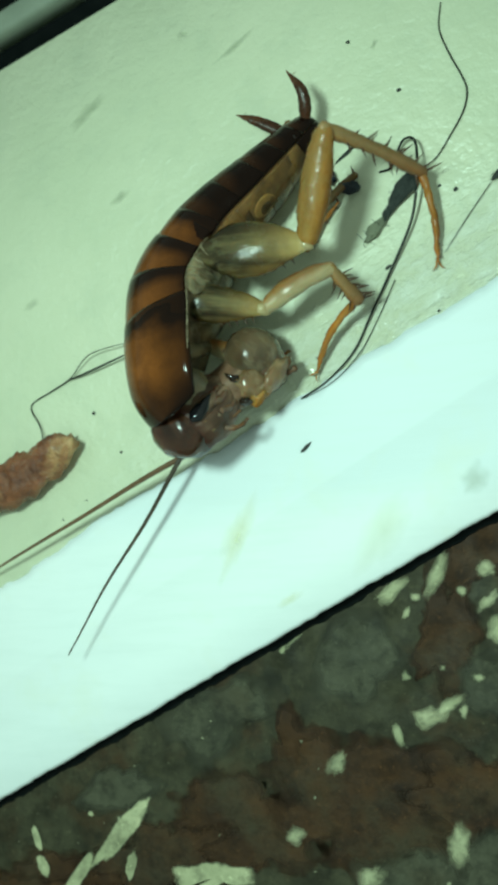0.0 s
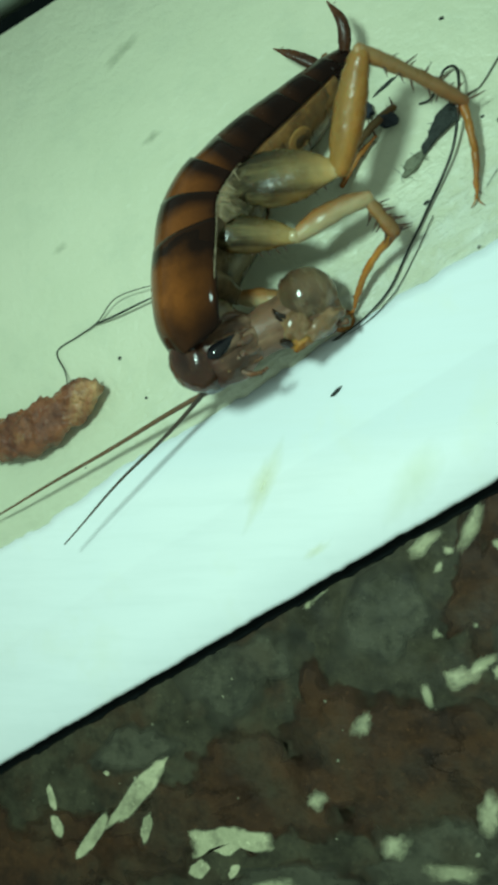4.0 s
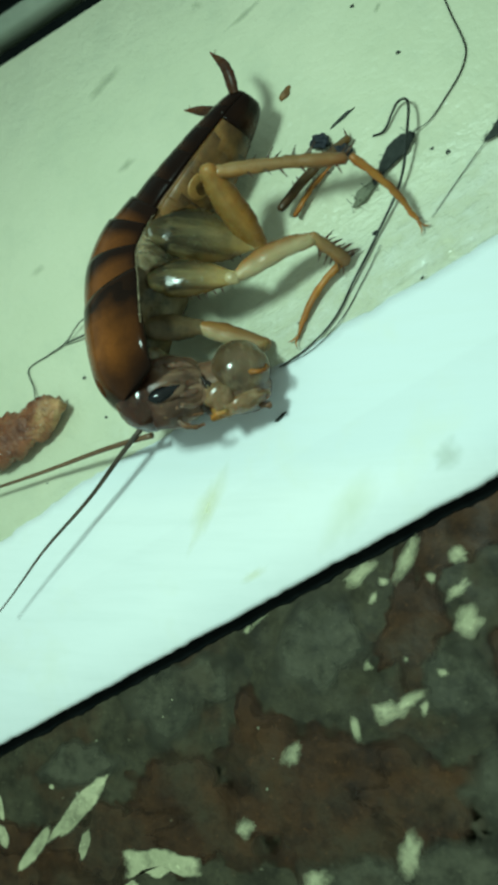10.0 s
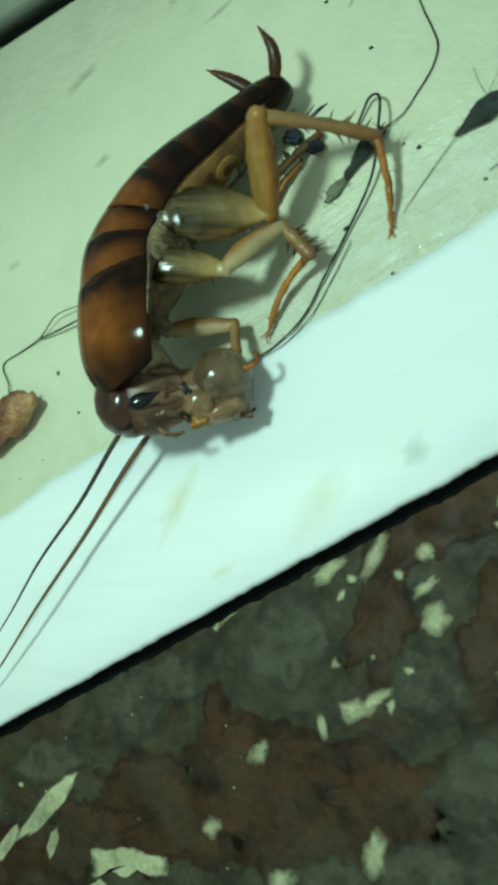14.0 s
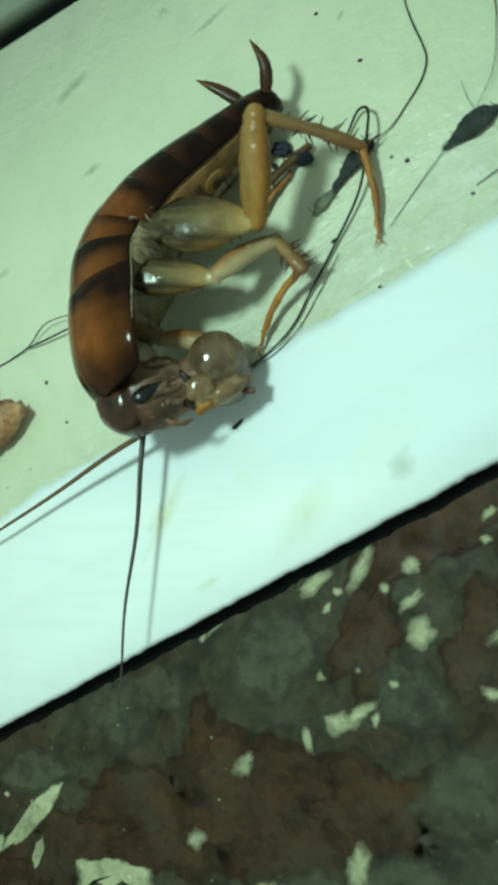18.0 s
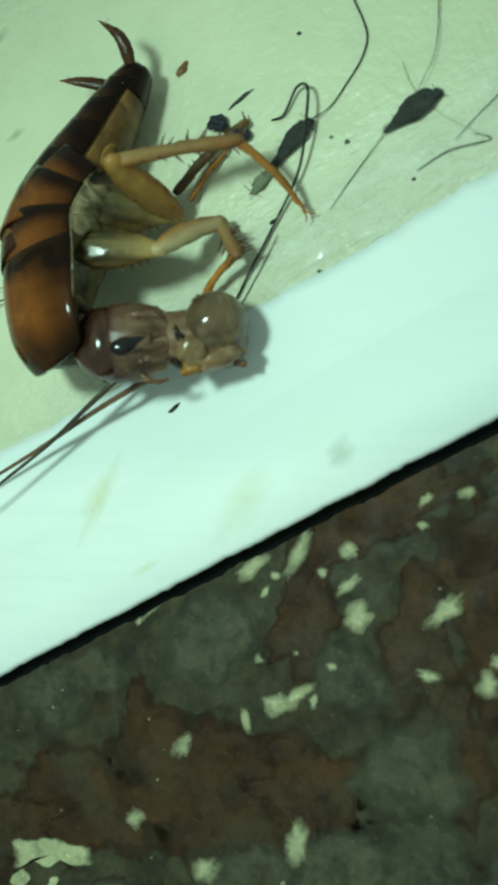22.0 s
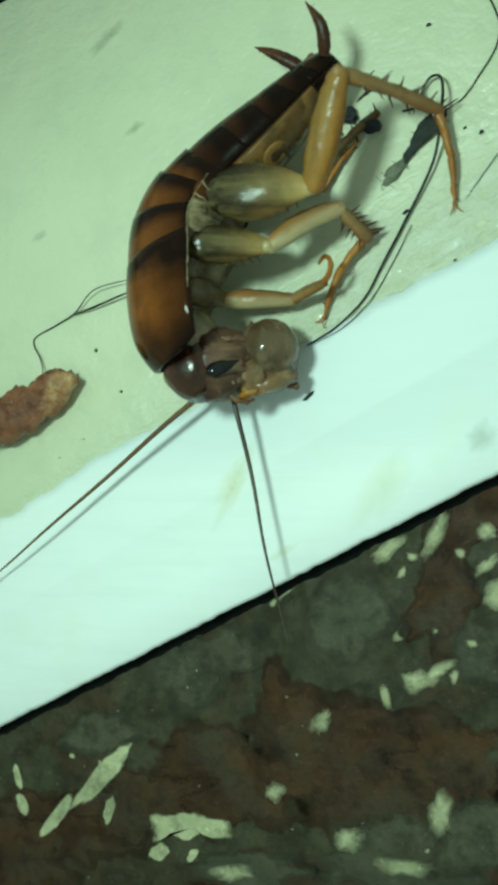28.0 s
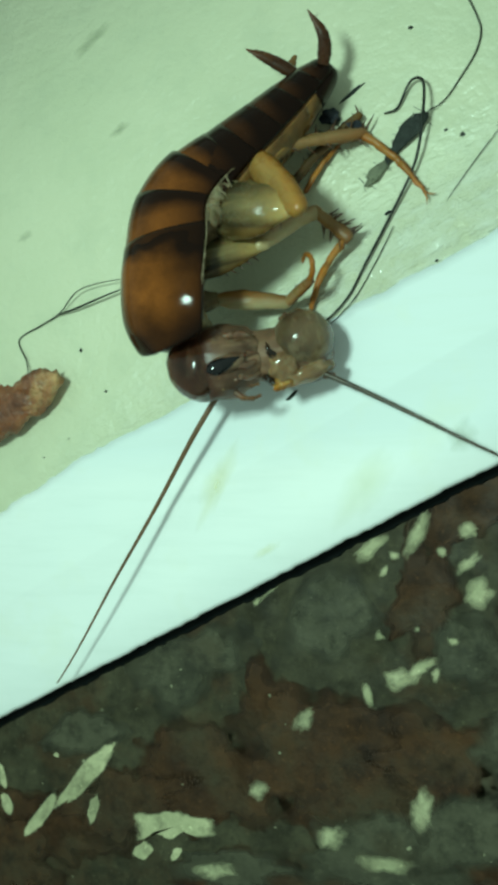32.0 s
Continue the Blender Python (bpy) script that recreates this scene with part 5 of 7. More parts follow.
def motions():
    walk(trunk, [
        (0, pose(-0.00132, -0.00044, 0.00621, -8.4, -7.3, -3.5)),
        (1, pose(-0.00100, -0.00064, 0.00621, -6.9, -7.2, -4.4)),
        (2, pose(-0.00095, 0.00021, 0.00622, -5.3, -7.3, -7.4)),
        (3, pose(-0.00089, 0.00047, 0.00621, -3.7, -7.3, -9.1)),
        (6, pose(-0.00153, -0.00013, 0.00631, -8.2, -3.4, -1.8)),
        (7, pose(-0.00229, -0.00016, 0.00634, -7.3, -1.1, -2.4)),
        (8, pose(-0.00209, -0.00079, 0.00633, -7.0, 0.7, 0.0)),
        (8.5, pose(-0.00226, -0.00084, 0.00622, -9.3, -0.8, 2.4)),
        (9, pose(-0.00381, -0.00083, 0.00617, -11.1, -1.5, 4.1)),
        (10, pose(-0.00508, -0.00233, 0.00607, -4.6, -3.9, 4.8)),
        (11, pose(-0.00357, 0.00035, 0.00613, -1.7, -2.0, -5.8)),
        (12, pose(-0.00249, -0.00066, 0.00619, 1.1, 0.1, -3.5)),
        (13, pose(-0.00094, -0.00153, 0.00632, -2.4, 2.6, -2.3)),
        (14, pose(-0.00055, -0.00212, 0.00653, -5.0, 6.6, -2.5)),
        (17, pose(-0.00076, -0.00160, 0.00653, -3.9, 3.1, 0.1)),
        (18, pose(-0.00064, -0.00137, 0.00653, -3.6, 1.9, 0.7)),
        (19, pose(-0.00044, -0.00068, 0.00657, -4.0, 3.1, 2.4)),
        (20, pose(-0.00008, -0.00109, 0.00660, -4.4, 4.0, 0.3)),
        (21, pose(0.00074, 0.00135, 0.00675, -1.7, 10.2, -6.7)),
        (22, pose(0.00014, 0.00002, 0.00649, -0.3, 2.2, -1.9)),
        (23, pose(-0.00271, -0.00179, 0.00634, -0.7, -0.5, 15.5)),
        (24, pose(-0.00215, -0.00099, 0.00625, -6.1, -0.5, 3.2)),
        (24.5, pose(-0.00207, 0.00003, 0.00625, -6.4, -2.5, 1.6)),
        (26.5, pose(-0.00459, -0.00186, 0.00622, -8.0, -9.4, 5.3)),
        (27, pose(-0.00214, -0.00112, 0.00627, -6.5, -11.3, -1.1)),
        (28, pose(-0.00177, -0.00082, 0.00627, -7.7, -8.8, -0.0)),
        (28.5, pose(-0.00071, -0.00106, 0.00630, -8.5, -7.0, -2.8)),
        (28.8, pose(-0.00058, -0.00111, 0.00638, -8.0, -4.3, -5.9)),
        (29, pose(-0.00135, -0.00095, 0.00640, -7.5, -2.0, -9.4)),
        (29.3, pose(-0.00291, -0.00091, 0.00655, -4.5, 12.9, -7.4)),
        (29.6, pose(-0.00121, -0.00311, 0.00662, -4.6, 12.3, -14.2)),
        (30, pose(0.00042, -0.00248, 0.00654, -7.7, 8.1, -17.1)),
        (31, pose(0.00045, -0.00032, 0.00669, -4.1, 4.8, -14.4)),
        (32, pose(0.00095, 0.00015, 0.00672, -6.6, 6.2, -9.9)),
    ])
    walk(abdomen, [
        (0, pose(-0.00080, -0.00064, 0.00606, -6.1, 6.0, 10.9)),
        (1, pose(-0.00065, -0.00122, 0.00606, -5.8, 7.2, 11.5)),
        (2, pose(-0.00071, -0.00078, 0.00607, -5.8, 8.2, 11.0)),
        (3, pose(-0.00085, -0.00088, 0.00607, -5.8, 9.1, 10.0)),
        (6, pose(-0.00063, -0.00046, 0.00608, -6.2, 3.3, 11.9)),
        (7, pose(-0.00162, -0.00041, 0.00620, -1.6, 3.9, 9.1)),
        (8, pose(-0.00174, -0.00091, 0.00626, 3.0, 4.6, 7.3)),
        (8.5, pose(-0.00236, -0.00138, 0.00632, -1.0, 5.7, 11.1)),
        (9, pose(-0.00410, -0.00192, 0.00647, -8.1, 2.3, 22.0)),
        (10, pose(-0.00444, -0.00389, 0.00591, -9.9, -8.0, 20.3)),
        (11, pose(-0.00329, -0.00078, 0.00586, -6.5, -9.0, 2.5)),
        (12, pose(-0.00252, -0.00137, 0.00580, -3.0, -9.6, -0.0)),
        (13, pose(-0.00066, -0.00164, 0.00611, -1.1, 0.3, 5.5)),
        (14, pose(0.00001, -0.00164, 0.00649, 2.2, 11.1, 10.9)),
        (17, pose(-0.00028, -0.00162, 0.00652, 3.2, 12.7, 10.0)),
        (18, pose(-0.00020, -0.00156, 0.00651, 3.6, 13.2, 9.9)),
        (19, pose(-0.00053, -0.00145, 0.00663, 3.4, 13.0, 14.0)),
        (20, pose(-0.00060, -0.00251, 0.00672, 1.6, 12.8, 17.0)),
        (21, pose(0.00025, -0.00164, 0.00661, -0.9, 11.9, 31.4)),
        (22, pose(-0.00143, -0.00393, 0.00709, -1.4, 10.9, 31.2)),
        (23, pose(-0.00374, -0.00398, 0.00638, -23.8, -11.4, 26.5)),
        (24, pose(-0.00317, -0.00253, 0.00666, -31.1, -10.6, 38.2)),
        (24.5, pose(-0.00297, -0.00140, 0.00658, -28.4, -11.2, 32.3)),
        (26.5, pose(-0.00480, -0.00293, 0.00630, -19.2, -5.8, 21.5)),
        (27, pose(-0.00198, -0.00219, 0.00626, -14.7, -0.4, 15.7)),
        (28, pose(-0.00097, -0.00208, 0.00609, -0.6, -0.0, 8.8)),
        (28.5, pose(0.00010, -0.00227, 0.00613, 3.5, 9.8, 12.0)),
        (28.8, pose(0.00053, -0.00241, 0.00618, 9.4, 16.4, 20.8)),
        (29, pose(0.00015, -0.00237, 0.00614, 16.0, 19.7, 30.7)),
        (29.3, pose(-0.00201, -0.00237, 0.00612, 25.2, 27.2, 35.1)),
        (29.6, pose(-0.00109, -0.00479, 0.00633, 20.3, 27.8, 19.6)),
        (30, pose(-0.00025, -0.00442, 0.00643, 10.0, 18.0, 7.7)),
        (31, pose(0.00061, -0.00270, 0.00647, 4.3, 15.2, 10.6)),
        (32, pose(0.00098, -0.00270, 0.00646, 7.4, 16.1, 12.7)),
    ])
    walk(hind_coxa, [
        (0, aim(-6.4, 21.7, 10.9, 5.1, 21.5, 9.5)),
        (1, aim(-6.3, 21.2, 10.9, 5.1, 21.9, 9.5)),
        (2, aim(-6.6, 21.7, 11.0, 4.9, 22.1, 9.2)),
        (3, aim(-6.6, 21.7, 11.0, 4.8, 22.1, 9.0)),
        (6, aim(-6.3, 21.4, 10.8, 5.1, 21.4, 8.8)),
        (7, aim(-6.2, 21.6, 10.7, 5.3, 21.1, 8.8)),
        (8, aim(-5.9, 21.4, 10.7, 5.5, 20.4, 9.2)),
        (8.5, aim(-6.1, 21.8, 10.7, 5.3, 20.5, 9.0)),
        (9, aim(-8.3, 22.0, 10.6, 2.2, 18.8, 6.8)),
        (10, aim(-9.8, 19.8, 11.2, -1.1, 19.5, 3.5)),
        (11, aim(-7.0, 21.6, 10.8, 4.6, 21.9, 10.0)),
        (12, aim(-5.9, 20.8, 10.8, 5.5, 20.9, 8.8)),
        (13, aim(-5.8, 20.5, 11.1, 5.2, 20.1, 7.5)),
        (14, aim(-5.3, 20.3, 11.0, 4.8, 21.0, 5.2)),
        (17, aim(-4.6, 20.2, 10.8, 6.8, 19.5, 8.5)),
        (18, aim(-4.9, 20.2, 11.0, 6.2, 20.3, 7.8)),
        (19, aim(-6.1, 21.2, 11.2, 4.8, 21.2, 7.2)),
        (20, aim(-6.1, 20.7, 11.4, 3.4, 20.8, 4.8)),
        (21, aim(-5.9, 21.5, 10.3, 5.6, 19.6, 9.8)),
        (22, aim(-6.5, 21.4, 11.1, 1.2, 21.0, 2.5)),
        (23, aim(-7.9, 21.2, 11.9, -0.6, 19.9, 3.0)),
        (24, aim(-8.8, 19.3, 11.3, -1.6, 21.6, 2.5)),
        (24.5, aim(-8.4, 20.6, 11.5, -1.1, 21.1, 2.5)),
        (26.5, aim(-8.5, 20.1, 10.3, -0.3, 21.6, 2.2)),
        (27, aim(-8.0, 20.4, 10.8, 3.6, 20.6, 10.8)),
        (28, aim(-7.2, 20.9, 11.1, 4.3, 20.9, 9.5)),
        (28.5, aim(-7.0, 20.9, 11.1, 4.5, 20.8, 9.5)),
        (29, aim(-5.8, 20.6, 10.7, 5.7, 19.9, 12.0)),
        (30, aim(-4.5, 15.2, 9.1, 6.3, 18.1, 12.0)),
        (31, aim(-5.5, 18.4, 9.5, 5.8, 18.1, 12.0)),
        (32, aim(-6.1, 19.3, 9.4, 5.2, 18.2, 11.8)),
    ])
    walk(hind_femur, [
        (0, aim(5.2, 21.9, 9.6, 8.7, 32.3, 12.5)),
        (1, aim(5.2, 22.2, 9.6, 8.9, 32.5, 12.5)),
        (2, aim(5.0, 22.4, 9.3, 8.6, 32.7, 12.5)),
        (3, aim(4.8, 22.1, 9.0, 8.6, 32.1, 12.5)),
        (6, aim(5.2, 21.8, 8.9, 8.4, 32.1, 12.5)),
        (7, aim(5.3, 21.1, 8.8, 8.2, 31.0, 12.5)),
        (8, aim(5.5, 20.4, 9.2, 8.8, 30.6, 12.5)),
        (8.5, aim(5.3, 20.5, 9.0, 8.6, 30.5, 12.5)),
        (9, aim(2.2, 18.5, 6.6, 3.1, 27.4, 12.5)),
        (10, aim(-1.1, 19.3, 3.2, -2.1, 24.5, 12.5)),
        (10.5, aim(4.1, 20.8, 8.0, 4.9, 30.6, 12.5)),
        (11, aim(4.8, 22.3, 10.1, 10.5, 32.0, 12.5)),
        (12, aim(5.6, 21.1, 8.9, 8.9, 31.2, 12.5)),
        (13, aim(5.1, 19.9, 7.4, 7.5, 29.0, 12.5)),
        (14, aim(4.7, 20.8, 5.0, 7.1, 28.1, 12.5)),
        (17, aim(6.8, 19.2, 8.4, 8.3, 28.9, 12.5)),
        (18, aim(6.1, 20.1, 7.7, 8.2, 29.4, 12.5)),
        (19, aim(4.7, 21.0, 7.1, 7.0, 29.9, 12.5)),
        (20, aim(3.3, 20.6, 4.6, 6.0, 27.4, 12.5)),
        (21, aim(5.7, 19.3, 9.8, 1.3, 29.1, 9.5)),
        (22, aim(1.2, 20.9, 2.2, -0.6, 23.5, 12.5)),
        (23, aim(-0.5, 19.8, 2.7, -3.6, 22.9, 12.5)),
        (24, aim(-1.6, 21.5, 2.2, -2.6, 24.2, 12.5)),
        (24.5, aim(-1.1, 21.0, 2.3, -3.1, 23.5, 12.5)),
        (26.5, aim(-0.3, 21.6, 2.0, -2.4, 22.5, 12.5)),
        (27, aim(3.7, 20.8, 10.8, 9.0, 30.5, 12.5)),
        (28, aim(4.3, 20.9, 9.5, 8.1, 30.9, 12.5)),
        (28.5, aim(4.4, 20.5, 9.4, 6.8, 30.5, 12.5)),
        (29, aim(5.8, 19.7, 12.1, 1.6, 29.2, 9.5)),
        (29.5, aim(5.7, 16.7, 12.6, -1.4, 21.4, 8.0)),
        (30, aim(7.1, 17.6, 12.5, -0.3, 22.5, 8.0)),
        (31, aim(6.1, 17.8, 12.2, -0.4, 24.9, 8.0)),
        (32, aim(5.4, 18.0, 11.9, -1.2, 25.5, 8.0)),
    ])
    walk(hind_tibia, [
        (0, aim(8.6, 32.3, 12.6, 16.8, 29.0, 3.2)),
        (1, aim(8.8, 32.6, 12.7, 16.7, 28.8, 3.2)),
        (2, aim(8.5, 32.8, 12.6, 16.5, 28.6, 3.4)),
        (3, aim(8.5, 32.1, 12.6, 16.7, 28.8, 3.2)),
        (6, aim(8.3, 32.2, 12.6, 16.8, 28.8, 3.6)),
        (7, aim(8.1, 31.0, 12.6, 17.6, 27.9, 4.4)),
        (8, aim(8.7, 30.6, 12.6, 17.6, 28.2, 3.6)),
        (8.5, aim(8.4, 30.5, 12.6, 18.0, 27.9, 4.4)),
        (9, aim(3.6, 27.4, 12.3, 16.0, 26.9, 6.6)),
        (10, aim(-1.2, 24.6, 12.1, 11.8, 25.8, 6.6)),
        (10.5, aim(4.9, 30.6, 12.5, 16.1, 28.1, 6.2)),
        (11, aim(10.4, 32.1, 12.6, 19.1, 27.7, 4.2)),
        (12, aim(8.8, 31.2, 12.6, 17.8, 28.1, 4.0)),
        (13, aim(7.4, 29.0, 12.6, 16.2, 28.8, 3.2)),
        (14, aim(7.0, 28.1, 12.6, 16.6, 27.7, 4.0)),
        (17, aim(8.2, 28.9, 12.7, 16.7, 28.4, 3.0)),
        (18, aim(8.1, 29.4, 12.7, 15.6, 28.9, 2.2)),
        (19, aim(6.9, 29.9, 12.7, 15.3, 28.9, 3.0)),
        (20, aim(5.8, 27.4, 12.6, 15.2, 27.8, 3.8)),
        (21, aim(1.3, 29.1, 9.5, 12.9, 26.4, 4.0)),
        (22, aim(-0.8, 23.5, 12.6, 10.6, 26.2, 7.2)),
        (23, aim(-3.4, 22.9, 12.4, 8.5, 24.4, 6.6)),
        (24, aim(-2.2, 24.3, 12.4, 10.4, 26.1, 7.8)),
        (24.5, aim(-2.7, 23.5, 12.3, 9.8, 25.1, 7.4)),
        (26.5, aim(-1.9, 22.6, 12.3, 10.6, 25.3, 7.8)),
        (27, aim(8.9, 30.5, 12.6, 16.4, 29.2, 2.2)),
        (28, aim(8.0, 30.9, 12.7, 15.8, 29.5, 2.6)),
        (28.5, aim(6.6, 30.5, 12.6, 16.4, 28.7, 4.4)),
        (29, aim(1.5, 29.2, 9.6, 12.2, 28.8, 2.4)),
        (29.5, aim(-1.6, 21.3, 8.0, 10.0, 26.6, 5.8)),
        (30, aim(-0.5, 22.4, 8.1, 8.9, 28.4, 1.6)),
        (31, aim(-0.8, 24.8, 8.3, 9.1, 28.4, 1.2)),
        (32, aim(-1.4, 25.5, 8.1, 9.2, 28.5, 1.4)),
    ])
    walk(hind_tarsus, [
        (0, aim(16.8, 29.0, 3.2, 17.4, 19.5, 0.6)),
        (1, aim(16.7, 28.8, 3.2, 16.9, 19.6, 0.6)),
        (2, aim(16.5, 28.6, 3.4, 17.1, 19.4, 0.6)),
        (3, aim(16.7, 28.8, 3.2, 17.0, 19.5, 0.6)),
        (6, aim(16.8, 28.8, 3.6, 17.5, 19.4, 0.6)),
        (7, aim(17.6, 27.9, 4.4, 17.1, 19.5, 0.6)),
        (8, aim(17.6, 28.2, 3.6, 17.1, 19.5, 0.6)),
        (8.5, aim(18.0, 27.9, 4.4, 17.2, 19.4, 0.6)),
        (9, aim(16.0, 26.9, 6.6, 17.5, 19.3, 0.6)),
        (10, aim(11.8, 25.8, 6.6, 17.4, 19.3, 0.6)),
        (10.5, aim(16.1, 28.1, 6.2, 16.8, 19.9, 0.6)),
        (11, aim(19.1, 27.7, 4.2, 17.6, 19.5, 0.6)),
        (12, aim(17.8, 28.1, 4.0, 16.9, 19.6, 0.6)),
        (13, aim(16.2, 28.8, 3.2, 17.3, 19.5, 0.6)),
        (14, aim(16.6, 27.7, 4.0, 16.9, 19.5, 0.6)),
        (17, aim(16.7, 28.4, 3.0, 17.2, 19.4, 0.6)),
        (18, aim(15.6, 28.9, 2.2, 17.0, 19.4, 0.6)),
        (19, aim(15.3, 28.9, 3.0, 16.4, 19.8, 0.6)),
        (20, aim(15.2, 27.8, 3.8, 16.6, 19.1, 0.6)),
        (21, aim(12.9, 26.4, 4.0, 16.7, 19.1, 0.6)),
        (22, aim(10.6, 26.2, 7.2, 16.8, 19.0, 0.6)),
        (23, aim(8.5, 24.4, 6.6, 17.1, 18.9, 0.6)),
        (24, aim(10.4, 26.1, 7.8, 17.2, 20.0, 0.6)),
        (24.5, aim(9.8, 25.1, 7.4, 17.3, 20.0, 0.6)),
        (26.5, aim(10.6, 25.3, 7.8, 17.3, 19.4, 0.6)),
        (27, aim(16.4, 29.2, 2.2, 16.8, 19.8, 0.6)),
        (28, aim(15.8, 29.5, 2.6, 17.1, 19.9, 0.6)),
        (28.5, aim(16.4, 28.7, 4.4, 17.0, 19.9, 0.6)),
        (29, aim(12.2, 28.8, 2.4, 17.1, 19.8, 0.6)),
        (29.5, aim(10.0, 26.6, 5.8, 17.2, 19.7, 0.6)),
        (30, aim(8.9, 28.4, 1.6, 17.3, 19.6, 0.6)),
        (31, aim(9.1, 28.4, 1.2, 17.1, 19.6, 0.6)),
        (32, aim(9.2, 28.5, 1.4, 17.5, 19.8, 0.6)),
    ])
    walk(mid_coxa, [
        (0, aim(-8.8, 16.6, 11.5, -0.7, 15.4, 8.0)),
        (1, aim(-8.8, 16.1, 11.6, -0.7, 15.7, 8.0)),
        (2, aim(-9.1, 16.7, 11.7, -1.0, 15.8, 8.0)),
        (3, aim(-9.0, 16.7, 11.6, -0.9, 16.0, 8.0)),
        (6, aim(-8.4, 16.1, 10.9, 0.0, 15.6, 8.0)),
        (7, aim(-8.9, 16.4, 10.9, -0.5, 15.7, 8.0)),
        (8, aim(-8.8, 16.2, 11.1, -0.5, 15.5, 8.0)),
        (9, aim(-9.3, 16.6, 10.6, -0.9, 15.4, 8.0)),
        (10, aim(-9.9, 14.4, 10.8, -1.4, 14.4, 8.0)),
        (11, aim(-10.3, 16.6, 11.3, -2.2, 15.2, 8.0)),
        (12, aim(-8.5, 15.6, 11.1, -0.2, 14.5, 8.0)),
        (13, aim(-8.0, 15.4, 11.3, 0.2, 14.5, 8.0)),
        (14, aim(-7.1, 15.1, 10.9, 1.3, 14.3, 8.0)),
        (17, aim(-6.8, 15.0, 11.0, 1.6, 14.2, 8.0)),
        (18, aim(-6.9, 14.9, 11.1, 1.4, 14.7, 8.0)),
        (19, aim(-9.0, 15.8, 12.2, -1.2, 15.6, 8.0)),
        (20, aim(-7.3, 15.3, 11.0, 1.1, 14.7, 8.0)),
        (21, aim(-6.3, 15.5, 10.7, 2.1, 16.1, 8.0)),
        (22, aim(-5.9, 15.7, 10.6, 2.6, 15.7, 8.0)),
        (23, aim(-7.8, 15.4, 11.1, 0.5, 15.7, 8.0)),
        (24, aim(-8.6, 14.2, 10.7, -0.4, 16.1, 8.0)),
        (24.5, aim(-9.6, 15.1, 11.2, -1.4, 16.1, 8.0)),
        (26.5, aim(-9.2, 14.6, 10.7, -0.7, 15.0, 8.0)),
        (27, aim(-9.6, 15.1, 11.9, -1.6, 15.2, 8.0)),
        (28, aim(-9.0, 15.7, 12.0, -1.0, 15.6, 8.0)),
        (28.5, aim(-9.0, 15.6, 11.8, -0.9, 15.7, 8.0)),
        (29, aim(-9.8, 15.7, 11.0, -1.4, 14.8, 8.0)),
        (30, aim(-8.2, 10.5, 10.1, -0.4, 14.1, 8.0)),
        (31, aim(-9.0, 13.5, 10.5, -0.6, 15.0, 8.0)),
        (32, aim(-7.8, 13.2, 11.3, -0.0, 15.8, 8.0)),
    ])
    walk(mid_femur, [
        (0, aim(-0.7, 15.4, 8.0, 6.6, 19.1, 6.5)),
        (1, aim(-0.7, 15.7, 8.0, 6.6, 19.3, 6.5)),
        (2, aim(-1.0, 15.8, 8.0, 5.9, 19.6, 5.9)),
        (3, aim(-0.9, 16.0, 8.0, 6.7, 19.4, 6.7)),
        (6, aim(0.0, 15.6, 8.0, 6.6, 19.3, 4.7)),
        (7, aim(-0.5, 15.7, 8.0, 5.2, 19.6, 3.7)),
        (8, aim(-0.5, 15.5, 8.0, 5.5, 19.6, 4.1)),
        (9, aim(-0.6, 15.6, 7.9, 6.9, 19.4, 5.5)),
        (10, aim(-0.9, 14.6, 7.8, 6.7, 18.4, 5.3)),
        (11, aim(-2.2, 15.2, 8.0, 3.8, 19.5, 4.5)),
        (12, aim(-0.2, 14.5, 8.0, 5.0, 19.6, 4.3)),
        (13, aim(0.2, 14.5, 8.0, 5.6, 19.3, 4.1)),
        (14, aim(1.3, 14.3, 8.0, 5.7, 19.8, 3.7)),
        (17, aim(1.6, 14.2, 8.0, 6.8, 19.0, 4.1)),
        (18, aim(1.4, 14.7, 8.0, 6.5, 19.4, 3.7)),
        (19, aim(-0.9, 15.7, 7.9, 6.7, 19.0, 5.5)),
        (20, aim(1.1, 14.7, 8.0, 6.3, 19.3, 3.7)),
        (21, aim(2.0, 15.9, 8.2, 5.5, 20.3, 2.5)),
        (22, aim(2.5, 15.6, 8.2, 6.7, 19.5, 2.5)),
        (23, aim(0.5, 15.7, 8.0, 7.8, 18.5, 5.1)),
        (24, aim(-0.4, 16.1, 8.0, 6.9, 19.8, 5.5)),
        (24.5, aim(-0.9, 16.3, 7.8, 7.0, 19.7, 5.3)),
        (26.5, aim(-0.2, 15.2, 7.9, 7.7, 18.7, 5.9)),
        (27, aim(-1.6, 15.2, 8.0, 5.4, 19.5, 6.3)),
        (28, aim(-1.0, 15.6, 8.0, 5.7, 19.5, 5.3)),
        (28.5, aim(-0.9, 15.7, 8.0, 5.5, 20.0, 5.1)),
        (29, aim(-1.4, 14.8, 8.0, 3.8, 20.0, 4.5)),
        (29.5, aim(-0.9, 14.1, 8.0, 3.9, 18.2, 2.9)),
        (30, aim(-0.4, 14.1, 8.0, 4.5, 18.6, 3.3)),
        (31, aim(-0.6, 15.0, 8.0, 5.0, 19.2, 3.9)),
        (32, aim(-0.0, 15.8, 8.0, 4.2, 20.1, 2.5)),
    ])
